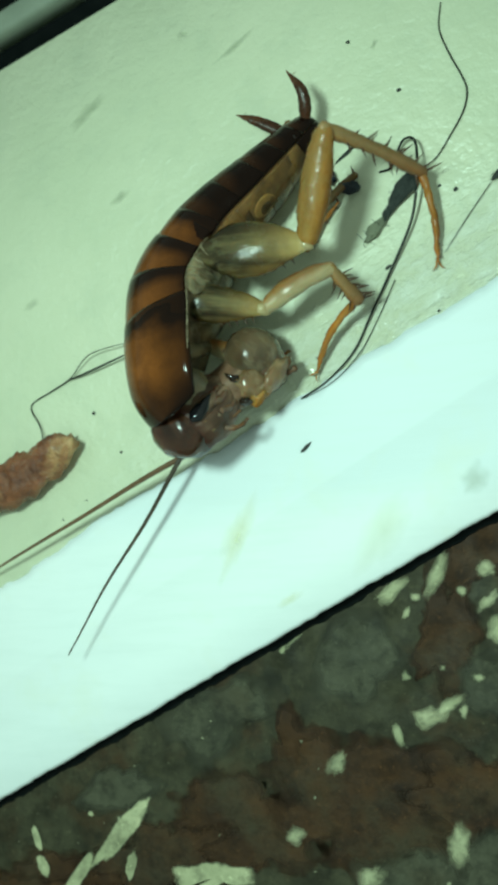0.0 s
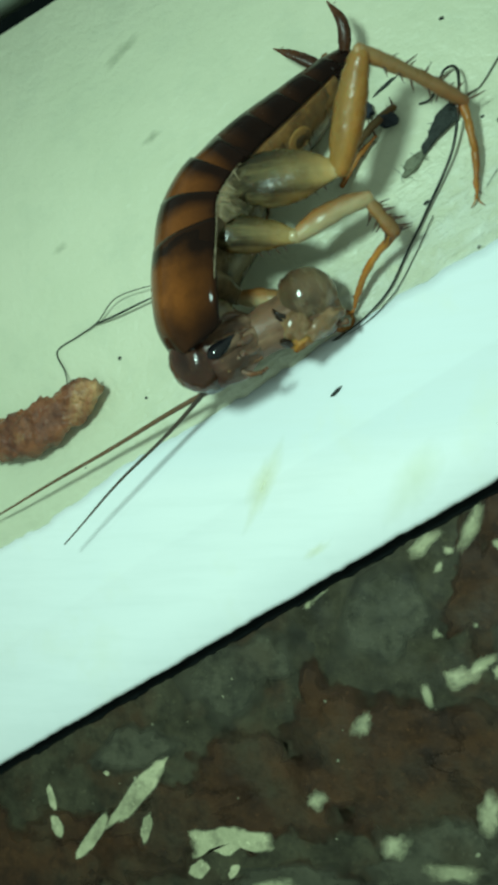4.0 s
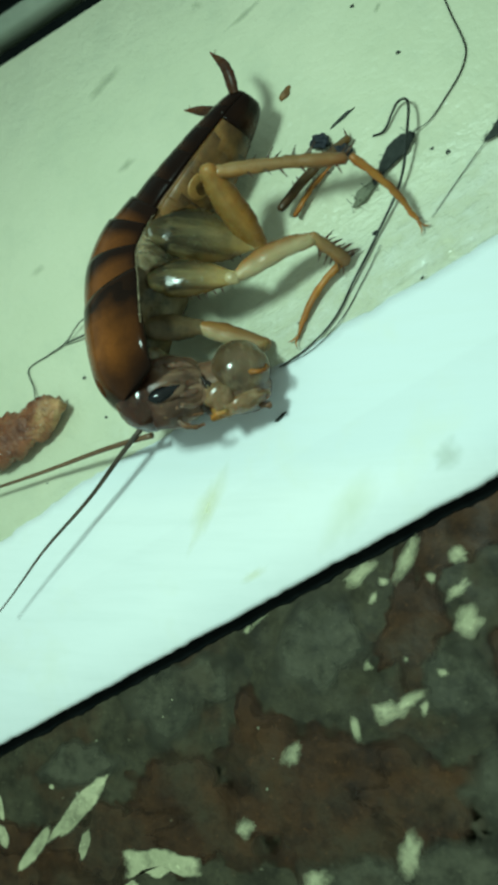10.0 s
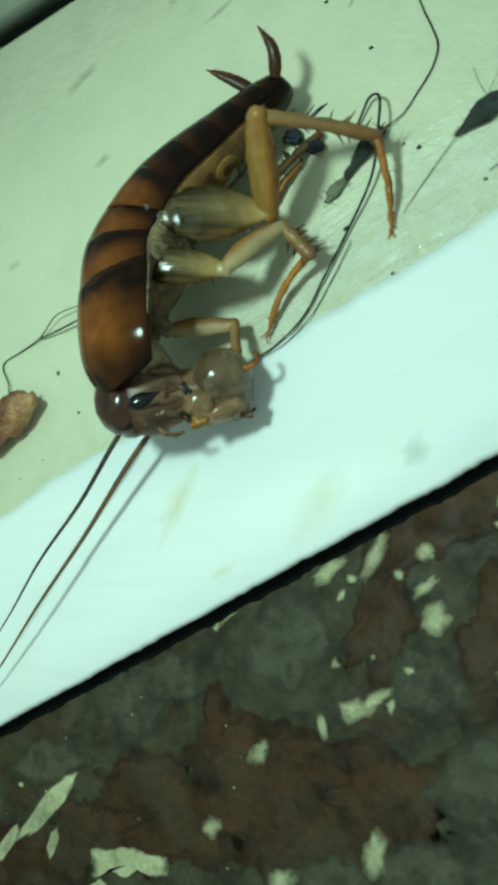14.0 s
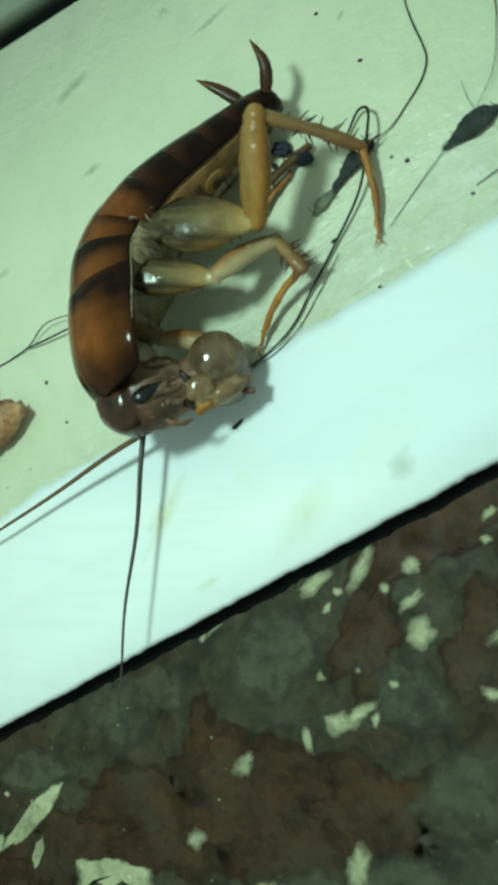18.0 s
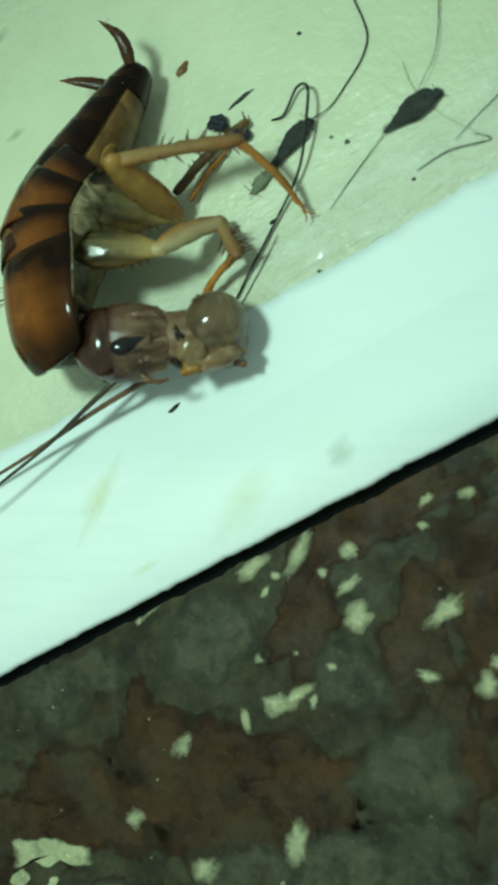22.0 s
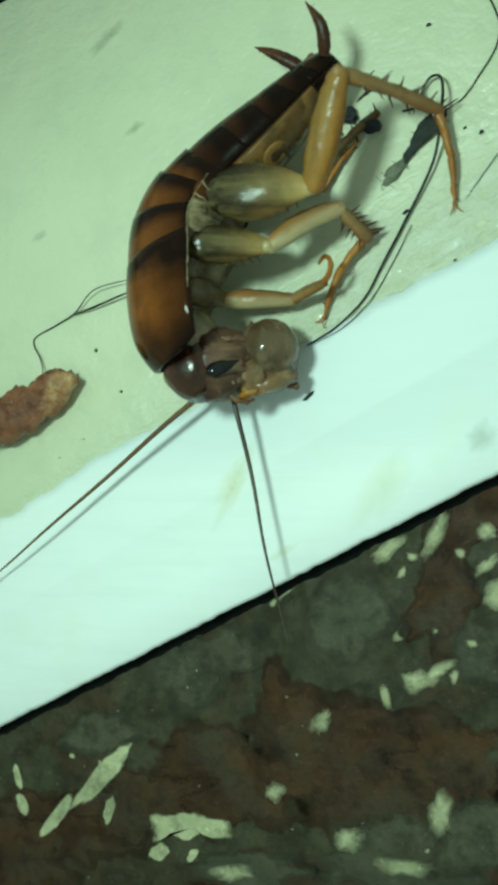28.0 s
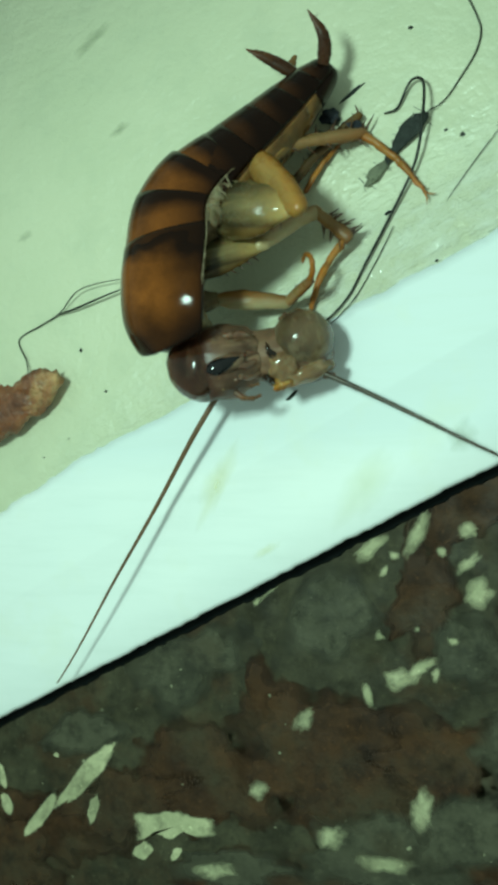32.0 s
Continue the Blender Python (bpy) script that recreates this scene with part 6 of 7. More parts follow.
    walk(mid_tibia, [
        (0, aim(6.6, 19.1, 6.5, 8.9, 15.7, 4.2)),
        (1, aim(6.6, 19.3, 6.5, 9.0, 16.1, 4.0)),
        (2, aim(5.9, 19.6, 5.9, 8.7, 16.1, 4.2)),
        (3, aim(6.7, 19.4, 6.7, 9.2, 15.6, 4.8)),
        (6, aim(6.6, 19.3, 4.7, 9.3, 16.0, 2.6)),
        (7, aim(5.2, 19.6, 3.7, 8.3, 16.6, 1.6)),
        (8, aim(5.5, 19.6, 4.1, 8.8, 16.5, 2.2)),
        (9, aim(6.9, 19.4, 5.5, 9.4, 16.4, 2.8)),
        (10, aim(6.7, 18.4, 5.3, 8.7, 16.8, 1.4)),
        (11, aim(4.4, 19.2, 4.2, 8.7, 16.7, 1.8)),
        (12, aim(5.2, 19.5, 4.2, 8.6, 16.7, 1.8)),
        (13, aim(5.6, 19.3, 4.1, 8.7, 16.4, 2.0)),
        (14, aim(5.7, 19.8, 3.7, 8.8, 16.4, 3.0)),
        (17, aim(6.8, 19.0, 4.1, 9.9, 15.5, 4.0)),
        (18, aim(6.5, 19.4, 3.7, 9.6, 15.9, 3.6)),
        (19, aim(6.7, 19.0, 5.5, 8.1, 17.2, 1.4)),
        (20, aim(6.3, 19.3, 3.7, 9.2, 15.6, 4.0)),
        (21, aim(5.5, 20.3, 2.5, 7.9, 16.3, 1.6)),
        (22, aim(6.7, 19.5, 2.5, 9.2, 15.6, 3.6)),
        (23, aim(7.8, 18.6, 5.4, 8.3, 17.4, 1.0)),
        (24, aim(6.9, 19.8, 5.5, 8.2, 17.6, 1.6)),
        (24.5, aim(7.0, 19.7, 5.3, 8.2, 17.8, 1.2)),
        (26.5, aim(7.7, 18.7, 5.9, 8.3, 16.9, 1.6)),
        (27, aim(5.4, 19.5, 6.3, 8.2, 17.6, 3.0)),
        (28, aim(5.7, 19.5, 5.3, 7.9, 17.0, 2.0)),
        (28.5, aim(5.5, 20.0, 5.1, 8.0, 17.4, 2.2)),
        (29, aim(3.8, 20.0, 4.5, 7.7, 17.6, 2.6)),
        (29.5, aim(3.9, 18.2, 2.9, 7.5, 16.0, 5.0)),
        (30, aim(4.5, 18.6, 3.3, 8.6, 16.7, 4.4)),
        (31, aim(5.0, 19.2, 3.9, 8.8, 16.4, 4.0)),
        (32, aim(4.2, 20.1, 2.5, 7.8, 17.0, 2.4)),
    ])
    walk(mid_tarsus, [
        (0, aim(8.9, 15.7, 4.2, 2.0, 8.0, 0.5)),
        (1, aim(9.0, 16.1, 4.0, 1.9, 8.1, 0.5)),
        (2, aim(8.7, 16.1, 4.2, 1.8, 8.2, 0.5)),
        (3, aim(9.2, 15.6, 4.8, 2.5, 8.1, 0.5)),
        (6, aim(9.3, 16.0, 2.6, 2.3, 7.9, 0.5)),
        (7, aim(8.3, 16.6, 1.6, 2.3, 8.0, 0.5)),
        (8, aim(8.8, 16.5, 2.2, 2.1, 8.1, 0.5)),
        (9, aim(9.4, 16.4, 2.8, 2.2, 8.3, 0.5)),
        (10, aim(8.7, 16.8, 1.4, 2.1, 8.2, 0.5)),
        (11, aim(8.7, 16.7, 1.8, 2.0, 8.0, 0.5)),
        (12, aim(8.6, 16.7, 1.8, 2.5, 8.1, 0.5)),
        (13, aim(8.7, 16.4, 2.0, 2.2, 8.2, 0.5)),
        (14, aim(8.8, 16.4, 3.0, 2.2, 8.3, 0.5)),
        (17, aim(9.9, 15.5, 4.0, 2.1, 7.8, 0.5)),
        (18, aim(9.6, 15.9, 3.6, 2.8, 8.0, 0.5)),
        (19, aim(8.1, 17.2, 1.4, 2.3, 8.4, 0.5)),
        (20, aim(9.2, 15.6, 4.0, 2.0, 7.3, 0.5)),
        (21, aim(7.9, 16.3, 1.6, 2.1, 8.0, 0.5)),
        (22, aim(9.2, 15.6, 3.6, 2.2, 7.9, 0.5)),
        (23, aim(8.3, 17.4, 1.0, 2.5, 9.3, 0.5)),
        (24, aim(8.2, 17.6, 1.6, 3.3, 10.7, 0.5)),
        (24.5, aim(8.2, 17.8, 1.2, 3.6, 11.2, 0.5)),
        (26.5, aim(8.3, 16.9, 1.6, 3.3, 10.4, 0.5)),
        (27, aim(8.2, 17.6, 3.0, 2.8, 9.1, 0.5)),
        (28, aim(7.9, 17.0, 2.0, 2.1, 8.3, 0.5)),
        (28.5, aim(8.0, 17.4, 2.2, 2.2, 8.4, 0.5)),
        (29, aim(7.7, 17.6, 2.6, 2.0, 8.7, 0.5)),
        (29.5, aim(7.5, 16.0, 5.0, 2.1, 8.8, 0.5)),
        (30, aim(8.6, 16.7, 4.4, 1.8, 8.6, 0.5)),
        (31, aim(8.8, 16.4, 4.0, 1.9, 8.6, 0.5)),
        (32, aim(7.8, 17.0, 2.4, 2.8, 8.9, 0.5)),
    ])
    walk(front_coxa, [
        (0, aim(-10.1, 11.5, 10.5, -9.1, 12.8, 4.8)),
        (3, aim(-10.2, 12.3, 10.4, -8.8, 11.0, 4.8)),
        (6, aim(-10.7, 11.6, 10.6, -9.9, 11.2, 4.8)),
        (7, aim(-11.6, 12.0, 9.9, -8.9, 10.8, 4.8)),
        (8, aim(-11.0, 11.9, 9.8, -8.3, 10.2, 4.8)),
        (9, aim(-12.4, 12.1, 9.0, -8.6, 10.4, 4.8)),
        (10, aim(-11.7, 9.5, 8.9, -7.5, 10.2, 4.8)),
        (11, aim(-12.0, 12.0, 9.2, -8.4, 10.3, 4.8)),
        (12, aim(-10.6, 11.0, 9.4, -7.2, 9.7, 4.8)),
        (13, aim(-9.6, 11.0, 10.1, -7.5, 9.5, 4.8)),
        (14, aim(-9.7, 11.1, 10.1, -7.8, 9.2, 4.8)),
        (17, aim(-9.1, 10.6, 10.1, -6.8, 9.5, 4.8)),
        (18, aim(-8.6, 10.7, 10.4, -7.2, 9.5, 4.8)),
        (19, aim(-8.7, 11.3, 10.2, -6.7, 10.2, 4.8)),
        (20, aim(-8.8, 10.7, 9.3, -5.2, 9.5, 4.8)),
        (21, aim(-6.9, 10.1, 10.1, -6.9, 12.8, 4.8)),
        (22, aim(-7.5, 11.2, 10.6, -7.7, 9.9, 4.8)),
        (23, aim(-7.7, 10.3, 10.2, -10.0, 10.8, 4.8)),
        (24, aim(-10.9, 9.0, 9.2, -7.3, 10.9, 4.8)),
        (24.5, aim(-11.0, 10.1, 9.8, -8.2, 11.5, 4.8)),
        (26.5, aim(-11.5, 9.6, 9.0, -7.4, 10.1, 4.8)),
        (27, aim(-10.0, 10.5, 10.5, -8.5, 10.4, 4.8)),
        (28, aim(-9.3, 11.1, 10.6, -8.1, 10.9, 4.8)),
        (28.5, aim(-9.7, 11.0, 10.3, -7.7, 11.0, 4.8)),
        (29, aim(-11.5, 11.2, 8.8, -7.2, 11.3, 4.8)),
        (30, aim(-11.0, 7.5, 8.5, -7.1, 9.9, 4.8)),
        (31, aim(-11.7, 10.1, 8.9, -7.6, 10.9, 4.8)),
        (32, aim(-9.1, 9.6, 10.1, -6.8, 10.8, 4.8)),
    ])
    walk(front_femur, [
        (0, aim(-9.1, 12.8, 4.8, -2.4, 9.3, 5.6)),
        (3, aim(-8.8, 11.0, 4.8, -1.2, 10.4, 4.6)),
        (6, aim(-9.9, 11.2, 4.8, -3.0, 8.0, 5.4)),
        (7, aim(-8.9, 10.8, 4.8, -1.5, 10.8, 2.8)),
        (8, aim(-8.3, 10.2, 4.8, -1.2, 10.4, 1.8)),
        (9, aim(-8.6, 10.4, 4.8, -1.6, 10.7, 1.6)),
        (10, aim(-7.5, 10.2, 4.8, -1.0, 8.3, 1.4)),
        (11, aim(-8.4, 10.3, 4.8, -0.9, 10.1, 3.8)),
        (12, aim(-7.2, 9.7, 4.8, 0.2, 9.4, 3.0)),
        (13, aim(-7.5, 9.5, 4.8, -0.5, 10.2, 1.6)),
        (14, aim(-7.8, 9.2, 4.8, -0.4, 9.6, 3.0)),
        (17, aim(-6.8, 9.5, 4.8, 0.7, 9.1, 3.8)),
        (18, aim(-7.2, 9.5, 4.8, 0.3, 8.6, 4.4)),
        (19, aim(-6.7, 10.2, 4.8, 0.8, 10.2, 3.4)),
        (20, aim(-5.2, 9.5, 4.8, 2.3, 8.8, 6.2)),
        (21, aim(-6.9, 12.8, 4.8, 0.1, 9.8, 4.6)),
        (22, aim(-7.7, 9.9, 4.8, -0.5, 8.3, 6.4)),
        (23, aim(-10.0, 10.8, 4.8, -2.7, 8.8, 5.0)),
        (24, aim(-6.8, 10.7, 4.6, 0.3, 8.0, 1.2)),
        (24.5, aim(-7.9, 11.4, 4.7, -1.1, 8.6, 1.6)),
        (26.5, aim(-7.4, 10.1, 4.8, -0.2, 7.5, 4.6)),
        (27, aim(-8.4, 10.4, 4.8, -0.8, 10.3, 2.6)),
        (28, aim(-8.1, 10.9, 4.8, -0.5, 10.7, 2.6)),
        (28.5, aim(-7.7, 11.0, 4.8, -0.1, 10.1, 5.0)),
        (29, aim(-7.2, 11.3, 4.8, -0.1, 9.2, 2.8)),
        (29.5, aim(-5.8, 10.4, 4.8, 0.8, 6.8, 6.6)),
        (30, aim(-7.1, 9.9, 4.8, 0.5, 9.0, 5.2)),
        (31, aim(-7.6, 10.9, 4.8, -0.2, 10.3, 3.0)),
        (32, aim(-6.6, 10.8, 4.8, 0.9, 10.3, 2.6)),
    ])
    walk(front_tibia, [
        (0, aim(-2.4, 9.3, 5.6, -1.7, 9.1, 0.6)),
        (3, aim(-1.2, 10.4, 4.6, 0.6, 7.6, 0.8)),
        (6, aim(-3.0, 8.0, 5.4, -1.0, 6.7, 1.0)),
        (7, aim(-1.5, 10.8, 2.8, 0.2, 6.4, 4.6)),
        (8, aim(-1.2, 10.4, 1.8, 0.1, 6.3, 4.2)),
        (9, aim(-1.6, 10.7, 1.6, 0.2, 6.3, 3.4)),
        (10, aim(-1.0, 8.3, 1.4, -1.1, 5.0, 5.2)),
        (11, aim(-0.9, 10.1, 3.8, 0.9, 5.5, 5.0)),
        (12, aim(0.2, 9.4, 3.0, 1.5, 5.1, 5.0)),
        (13, aim(-0.5, 10.2, 1.6, 0.3, 6.0, 4.2)),
        (14, aim(-0.4, 9.6, 3.0, 1.0, 5.0, 4.6)),
        (17, aim(0.7, 9.1, 3.8, -1.4, 6.4, 0.6)),
        (18, aim(0.3, 8.6, 4.4, -1.5, 6.3, 0.6)),
        (19, aim(0.8, 10.2, 3.4, -0.1, 13.6, 0.6)),
        (20, aim(2.3, 8.8, 6.2, 1.5, 7.2, 1.6)),
        (21, aim(0.1, 9.8, 4.6, 1.4, 10.5, 0.6)),
        (22, aim(-0.5, 8.3, 6.4, 0.4, 7.5, 1.6)),
        (23, aim(-2.7, 8.8, 5.0, 1.0, 8.5, 1.6)),
        (24, aim(0.3, 8.0, 1.2, 5.1, 9.0, 2.4)),
        (24.5, aim(-1.1, 8.6, 1.6, 4.3, 9.9, 0.6)),
        (26.5, aim(-0.2, 7.5, 4.6, 4.8, 8.7, 2.8)),
        (27, aim(-0.8, 10.3, 2.6, 3.4, 11.4, 5.0)),
        (28, aim(-0.5, 10.7, 2.6, 3.9, 11.8, 4.8)),
        (28.5, aim(-0.1, 10.1, 5.0, 2.5, 12.4, 1.4)),
        (29, aim(-0.1, 9.2, 2.8, 3.8, 9.6, 5.8)),
        (29.5, aim(0.8, 6.8, 6.6, 2.7, 8.3, 2.2)),
        (30, aim(0.5, 9.0, 5.2, 1.8, 11.7, 1.2)),
        (31, aim(-0.2, 10.3, 3.0, 3.7, 11.7, 5.8)),
        (32, aim(0.9, 10.3, 2.6, 4.6, 11.9, 5.6)),
    ])
    walk(head, [
        (0, aim(-11.7, 2.8, 9.0, -3.4, 9.8, 4.2)),
        (1, aim(-11.3, 3.2, 9.0, -3.3, 9.4, 4.2)),
        (2, aim(-11.8, 3.8, 9.0, -2.3, 10.5, 4.2)),
        (3, aim(-12.5, 3.8, 9.0, -0.7, 9.5, 4.2)),
        (6, aim(-12.2, 3.1, 9.0, -2.4, 7.5, 4.2)),
        (7, aim(-10.2, 3.3, 9.0, -3.7, 4.6, 4.2)),
        (8, aim(-10.9, 3.5, 9.0, -2.8, 4.4, 4.2)),
        (9, aim(-11.4, 4.3, 9.0, -4.0, 3.8, 4.2)),
        (10, aim(-12.5, 1.9, 9.0, -2.5, 3.7, 4.2)),
        (11, aim(-13.7, 3.5, 9.0, -3.0, 3.9, 4.2)),
        (12, aim(-11.5, 2.6, 9.0, 0.0, 2.4, 4.2)),
        (13, aim(-11.2, 1.5, 9.0, -2.7, 2.0, 4.2)),
        (14, aim(-10.9, 0.6, 9.0, -0.9, 2.1, 4.2)),
        (17, aim(-9.6, 0.8, 9.0, -2.4, 2.2, 4.2)),
        (18, aim(-8.9, 1.6, 9.0, 0.3, 5.2, 4.2)),
        (19, aim(-8.0, 3.1, 9.0, 4.1, 6.1, 4.2)),
        (20, aim(-6.3, 2.4, 9.0, 8.5, 7.5, 4.2)),
        (21, aim(-2.9, 6.9, 9.0, 7.6, 8.1, 4.2)),
        (22, aim(-3.6, 5.9, 9.0, 7.2, 7.1, 4.2)),
        (23, aim(-6.5, 4.2, 9.0, 4.9, 4.5, 4.2)),
        (24, aim(-10.7, 2.9, 9.0, 2.1, 1.0, 4.2)),
        (24.5, aim(-10.3, 2.3, 9.0, 1.1, 1.2, 4.2)),
        (26.5, aim(-11.1, 0.4, 9.0, -0.9, 1.7, 4.2)),
        (27, aim(-11.2, 2.6, 9.0, -2.3, 3.4, 4.2)),
        (28, aim(-10.2, 3.0, 9.0, -2.9, 3.9, 4.2)),
        (28.5, aim(-11.0, 2.8, 9.0, -3.8, 4.8, 4.2)),
        (29, aim(-12.9, 1.9, 9.0, -5.3, 4.0, 4.2)),
        (29.5, aim(-14.0, 0.2, 9.0, -5.2, 4.3, 4.2)),
        (30, aim(-11.8, 0.7, 9.0, -3.7, 3.9, 4.2)),
        (31, aim(-11.2, 2.4, 9.0, -2.3, 3.8, 4.2)),
        (32, aim(-7.6, 2.9, 9.0, 3.2, 4.6, 4.2)),
    ])
    walk(mouth, [
        (0, aim(-3.4, 9.8, 4.2, 4.9, 16.7, 0.2)),
        (1, aim(-3.3, 9.4, 4.2, 4.6, 15.7, 0.2)),
        (2, aim(-2.3, 10.5, 4.2, 7.3, 17.2, 0.2)),
        (3, aim(-0.7, 9.5, 4.2, 11.1, 15.2, 0.2)),
        (6, aim(-2.4, 7.5, 4.2, 7.4, 11.8, 0.2)),
        (7, aim(-3.7, 4.6, 4.2, 2.8, 5.9, 0.2)),
        (8, aim(-2.8, 4.4, 4.2, 5.2, 5.4, 0.2)),
        (9, aim(-4.0, 3.8, 4.2, 3.5, 3.3, 0.2)),
        (10, aim(-2.5, 3.7, 4.2, 7.5, 5.5, 0.2)),
        (11, aim(-3.0, 3.9, 4.2, 7.7, 4.4, 0.2)),
        (12, aim(0.0, 2.4, 4.2, 11.6, 2.1, 0.2)),
        (13, aim(-2.7, 2.0, 4.2, 5.7, 2.4, 0.2)),
        (14, aim(-0.9, 2.1, 4.2, 9.0, 3.6, 0.2)),
        (17, aim(-2.4, 2.2, 4.2, 4.7, 3.6, 0.2)),
        (18, aim(0.3, 5.2, 4.2, 9.5, 8.9, 0.2)),
        (19, aim(4.1, 6.1, 4.2, 16.2, 9.2, 0.2)),
        (20, aim(8.5, 7.5, 4.2, 23.2, 12.6, 0.2)),
        (21, aim(7.6, 8.1, 4.2, 18.2, 9.3, 0.2)),
        (22, aim(7.2, 7.1, 4.2, 18.0, 8.2, 0.2)),
        (23, aim(4.9, 4.5, 4.2, 16.3, 4.9, 0.2)),
        (24, aim(2.1, 1.0, 4.2, 14.8, -0.9, 0.2)),
        (24.5, aim(1.1, 1.2, 4.2, 12.5, 0.1, 0.2)),
        (26.5, aim(-0.9, 1.7, 4.2, 9.3, 3.0, 0.2)),
        (27, aim(-2.3, 3.4, 4.2, 6.5, 4.3, 0.2)),
        (28, aim(-2.9, 3.9, 4.2, 4.4, 4.8, 0.2)),
        (28.5, aim(-3.8, 4.8, 4.2, 3.4, 6.8, 0.2)),
        (29, aim(-5.3, 4.0, 4.2, 2.4, 6.2, 0.2)),
        (29.5, aim(-5.2, 4.3, 4.2, 3.5, 8.4, 0.2)),
        (30, aim(-3.7, 3.9, 4.2, 4.3, 7.1, 0.2)),
        (31, aim(-2.3, 3.8, 4.2, 6.7, 5.3, 0.2)),
        (32, aim(3.2, 4.6, 4.2, 14.1, 6.2, 0.2)),
    ])
    walk(antenna_a, [
        (0, aim(-14.4, -0.3, 4.0, -41.1, -10.6, 2.6)),
        (1, aim(-12.9, 0.3, 4.0, -38.8, -10.1, 2.6)),
        (2, aim(-10.0, 0.9, 4.0, -35.9, -12.7, 2.6)),
        (3, aim(-14.3, 0.7, 4.0, -39.3, -4.2, 2.6)),
        (5.5, aim(-12.0, 1.3, 4.0, -40.7, -19.4, 2.6)),
        (6, aim(-13.4, 1.2, 4.0, -40.6, -9.8, 2.6)),
        (7, aim(-15.0, 1.6, 4.0, -34.9, -11.3, 2.6)),
        (8, aim(-14.8, 0.0, 4.0, -39.1, -6.8, 2.6)),
        (9, aim(-14.2, 0.8, 4.0, -35.1, -17.1, 2.6)),
        (10, aim(-16.6, -2.2, 4.0, -38.7, -6.1, 2.6)),
        (11, aim(-16.9, 0.2, 4.0, -36.8, -11.1, 2.6)),
        (12, aim(-13.1, -1.1, 4.0, -34.8, -5.3, 2.6)),
        (13, aim(-13.4, -1.4, 4.0, -33.7, -4.6, 2.6)),
        (14, aim(-10.7, -2.7, 4.0, -29.1, -23.4, 2.6)),
        (14.5, aim(-10.1, -2.1, 4.0, -32.1, -22.3, 2.6)),
        (17, aim(-11.8, -2.3, 4.0, -31.3, -13.1, 2.6)),
        (18, aim(-10.3, -1.5, 4.0, -31.6, -11.0, 2.6)),
        (19, aim(-6.9, 0.3, 4.0, -41.1, -20.3, 2.6)),
        (20, aim(-5.0, 0.3, 4.0, -23.1, -6.5, 2.6)),
        (21, aim(-1.4, 3.9, 4.0, -22.7, -13.8, 2.6)),
        (22, aim(-2.7, 1.8, 4.0, -20.9, -6.4, 2.6)),
        (23, aim(-8.1, 1.0, 4.0, -18.9, 2.2, 2.6)),
        (24, aim(-9.3, -0.8, 4.0, -25.5, -2.4, 2.6)),
        (24.5, aim(-10.6, -0.4, 4.0, -29.4, -4.4, 2.6)),
        (26.5, aim(-14.0, -2.1, 4.0, -33.3, -2.8, 2.6)),
        (27, aim(-12.1, -0.6, 4.0, -39.1, -6.5, 2.6)),
        (28, aim(-12.0, -0.3, 4.0, -40.1, -18.9, 2.6)),
        (28.5, aim(-12.4, -0.2, 4.0, -39.4, -8.3, 2.6)),
        (29, aim(-16.9, 0.1, 4.0, -40.4, -4.5, 2.6)),
        (29.5, aim(-18.5, -0.5, 4.0, -41.1, -7.3, 2.6)),
        (30, aim(-16.5, -0.6, 4.0, -41.2, -8.1, 2.6)),
        (31, aim(-13.3, -0.6, 4.0, -36.0, -18.4, 2.6)),
        (32, aim(-7.5, -0.6, 4.0, -31.8, -35.0, 2.6)),
    ])
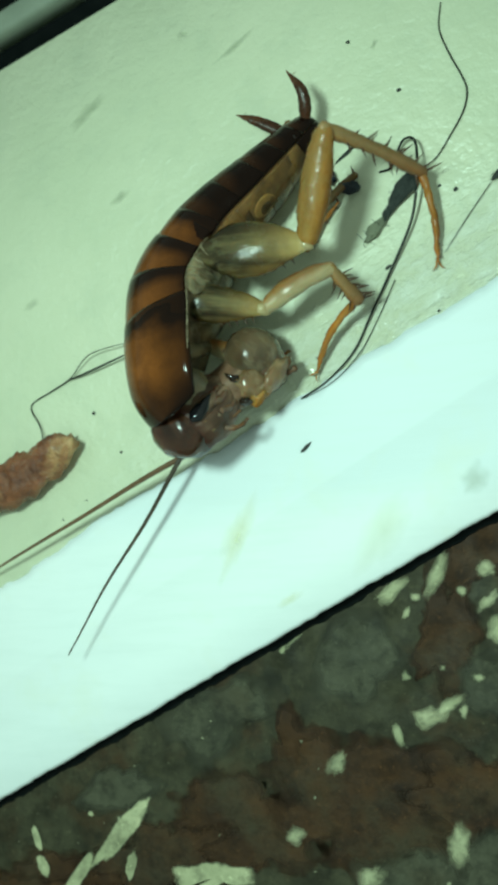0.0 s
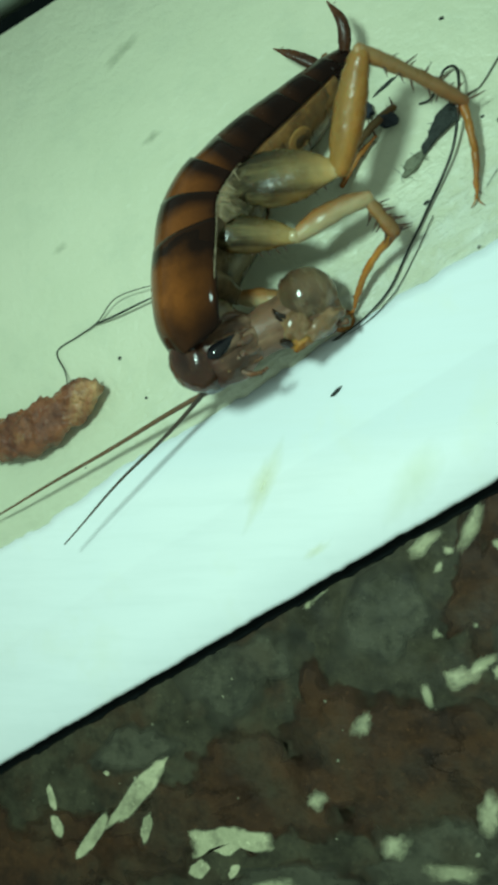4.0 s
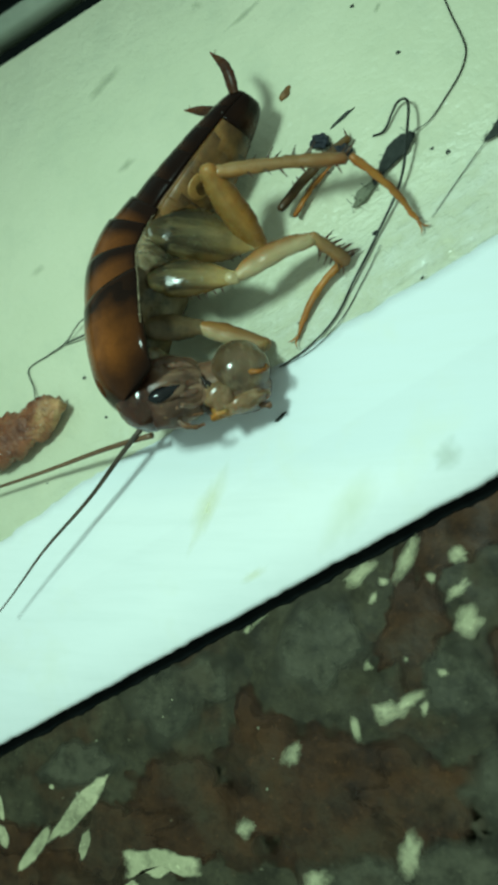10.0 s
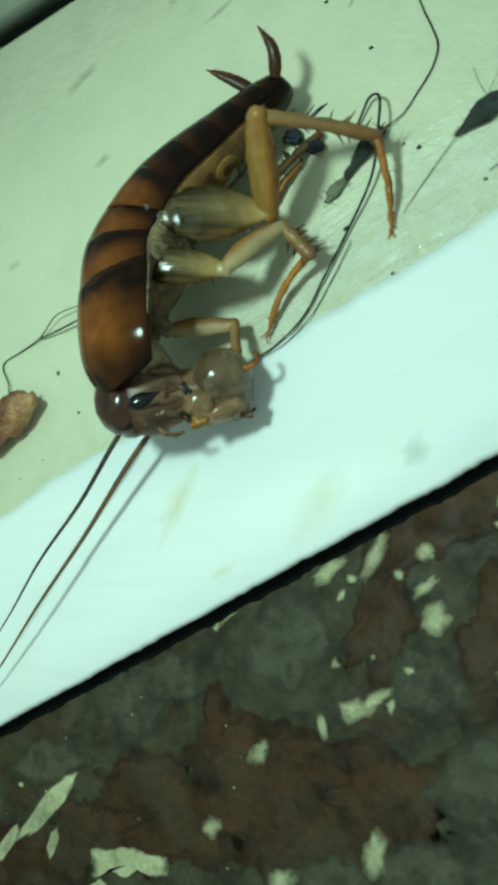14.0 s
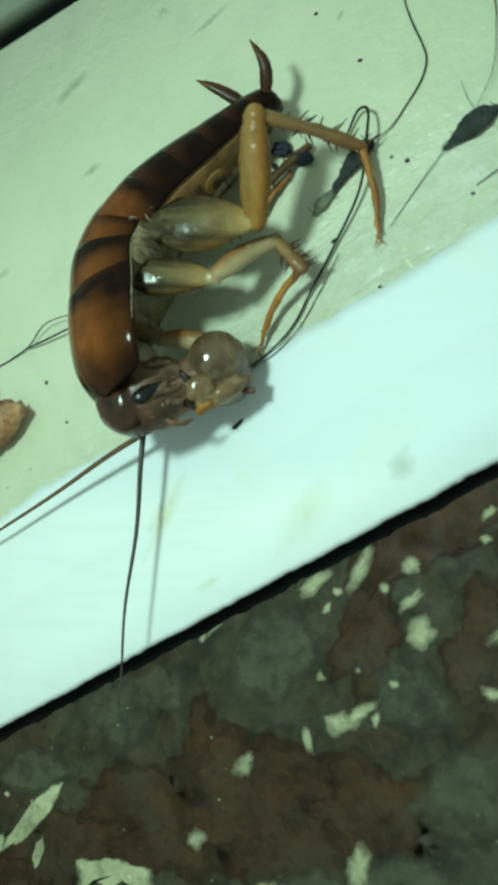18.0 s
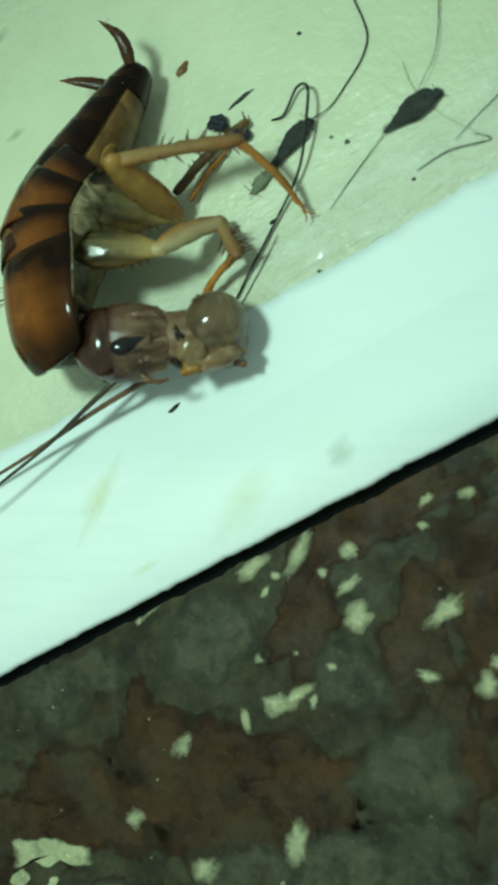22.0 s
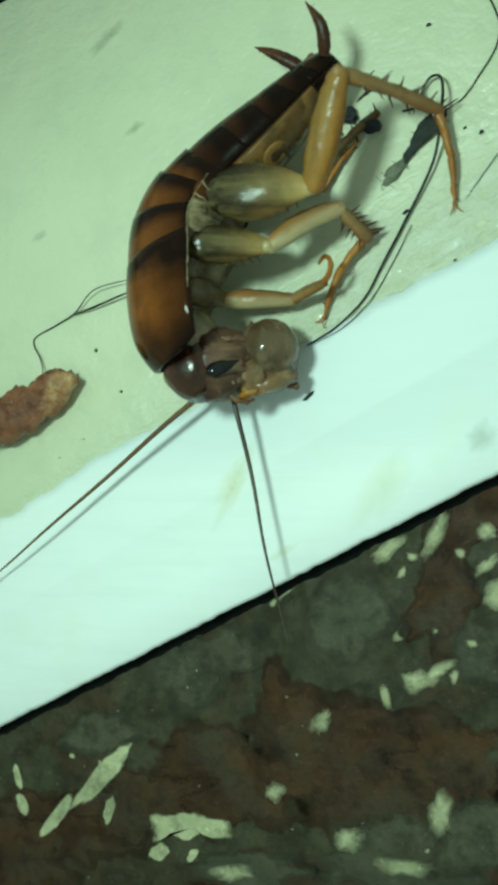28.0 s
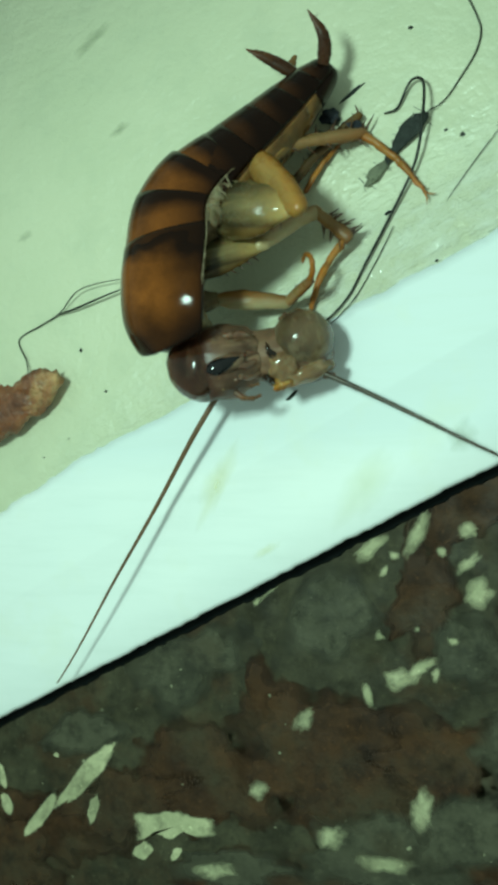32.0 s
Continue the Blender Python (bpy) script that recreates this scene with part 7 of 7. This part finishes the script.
    walk(antenna_b, [
        (0, aim(-13.4, 0.2, 4.5, -40.0, -39.8, 4.2)),
        (1, aim(-8.9, 2.3, 4.5, -5.1, -20.2, 4.2)),
        (1.5, aim(-12.6, 1.6, 4.5, -22.7, -13.7, 4.2)),
        (2, aim(-9.1, 1.1, 4.5, -3.2, -15.1, 4.2)),
        (2.5, aim(-10.4, 4.2, 4.5, -10.4, -21.0, 4.2)),
        (3, aim(-14.5, 0.2, 4.5, -26.3, -16.9, 4.2)),
        (3.5, aim(-12.0, 3.1, 4.5, -40.3, -22.4, 4.2)),
        (5.5, aim(-11.0, 1.2, 4.5, -34.9, -26.0, 4.2)),
        (6, aim(-16.8, 3.6, 4.5, -39.4, -2.8, 4.2)),
        (6.5, aim(-12.6, 0.7, 4.5, -21.2, -14.9, 4.2)),
        (7, aim(-16.3, 3.9, 4.5, -34.4, 8.3, 4.2)),
        (7.5, aim(-11.6, 0.9, 4.5, -20.8, -17.4, 4.2)),
        (8, aim(-5.4, 1.9, 4.5, -2.6, -16.9, 4.2)),
        (8.2, aim(-8.9, 1.4, 4.5, -22.0, -16.9, 4.2)),
        (8.3, aim(-13.5, 3.0, 6.5, -36.0, 6.0, 9.0)),
        (8.4, aim(-10.5, 5.0, 9.5, -17.0, 15.5, 22.0)),
        (8.5, aim(-14.2, 2.4, 6.0, -37.5, 4.7, 4.2)),
        (8.6, aim(-12.6, 1.0, 4.5, -30.0, -18.0, 4.2)),
        (8.8, aim(-13.5, 3.0, 7.0, -36.0, 6.0, 8.0)),
        (9, aim(-9.5, 5.2, 10.2, -15.4, 23.5, 24.0)),
        (9.2, aim(-10.5, 5.0, 9.5, -17.0, 12.5, 20.0)),
        (9.5, aim(-18.7, 3.1, 4.5, -37.2, 6.7, 4.2)),
        (10, aim(-16.3, -2.0, 4.5, -29.3, -16.8, 4.2)),
        (11, aim(-16.1, -0.2, 4.5, -25.9, -16.6, 4.2)),
        (12, aim(-12.3, -1.2, 4.5, -33.3, -5.1, 4.2)),
        (13, aim(-10.3, -1.6, 4.5, -24.2, -32.7, 4.2)),
        (14, aim(-14.1, -2.2, 4.5, -23.8, -16.6, 4.2)),
        (14.5, aim(-7.9, -2.3, 4.5, -7.6, -22.2, 4.2)),
        (17, aim(-11.4, -2.7, 4.5, -15.2, -15.8, 4.2)),
        (18, aim(-9.2, -2.2, 4.5, -9.8, -25.0, 4.2)),
        (19, aim(-12.0, 1.9, 4.5, -40.4, -8.5, 4.2)),
        (20, aim(-7.2, 0.6, 4.5, -21.6, -9.1, 4.2)),
        (21, aim(-0.8, 3.2, 4.5, 5.2, -16.3, 4.2)),
        (22, aim(-5.5, 1.8, 4.5, -19.5, -10.0, 4.2)),
        (23, aim(-6.7, 0.7, 4.5, 1.9, -17.6, 4.2)),
        (23.5, aim(-7.1, 1.6, 4.5, -14.3, -4.4, 4.2)),
        (24, aim(-10.1, 0.7, 4.5, -18.9, -3.8, 4.2)),
        (24.5, aim(-15.3, 2.1, 4.5, -28.2, -0.6, 4.2)),
        (26.5, aim(-10.2, -1.9, 4.5, -8.8, -20.8, 4.2)),
        (27, aim(-9.0, -0.4, 4.5, -3.9, -18.0, 4.2)),
        (28, aim(-7.2, 0.7, 4.5, -1.4, -19.9, 4.2)),
        (28.5, aim(-7.5, 0.2, 4.5, -3.3, -18.6, 4.2)),
        (29, aim(-10.2, -0.1, 4.5, -8.0, -18.5, 4.2)),
        (29.5, aim(-10.8, -0.9, 4.5, -7.9, -23.4, 4.2)),
        (30, aim(-8.0, 0.0, 4.5, -7.2, -17.8, 4.2)),
        (30.5, aim(-6.9, -0.6, 4.5, 9.6, -13.2, 4.2)),
        (31, aim(-10.2, -0.7, 4.5, -14.7, -17.6, 4.2)),
        (31.5, aim(-8.5, -2.1, 4.5, -13.4, -23.6, 4.2)),
        (31.8, aim(-3.1, -0.1, 4.5, 3.9, -15.9, 4.2)),
        (32, aim(4.4, 2.5, 4.5, 19.2, -3.8, 4.2)),
    ])
    far_tibia.matrix_basis = aim(1.5, 23.5, 2.6, 7.6, 29.6, 1.2)
    far_tarsus.matrix_basis = aim(2.6, 23.0, 1.2, 6.8, 28.4, 0.6)


motions()
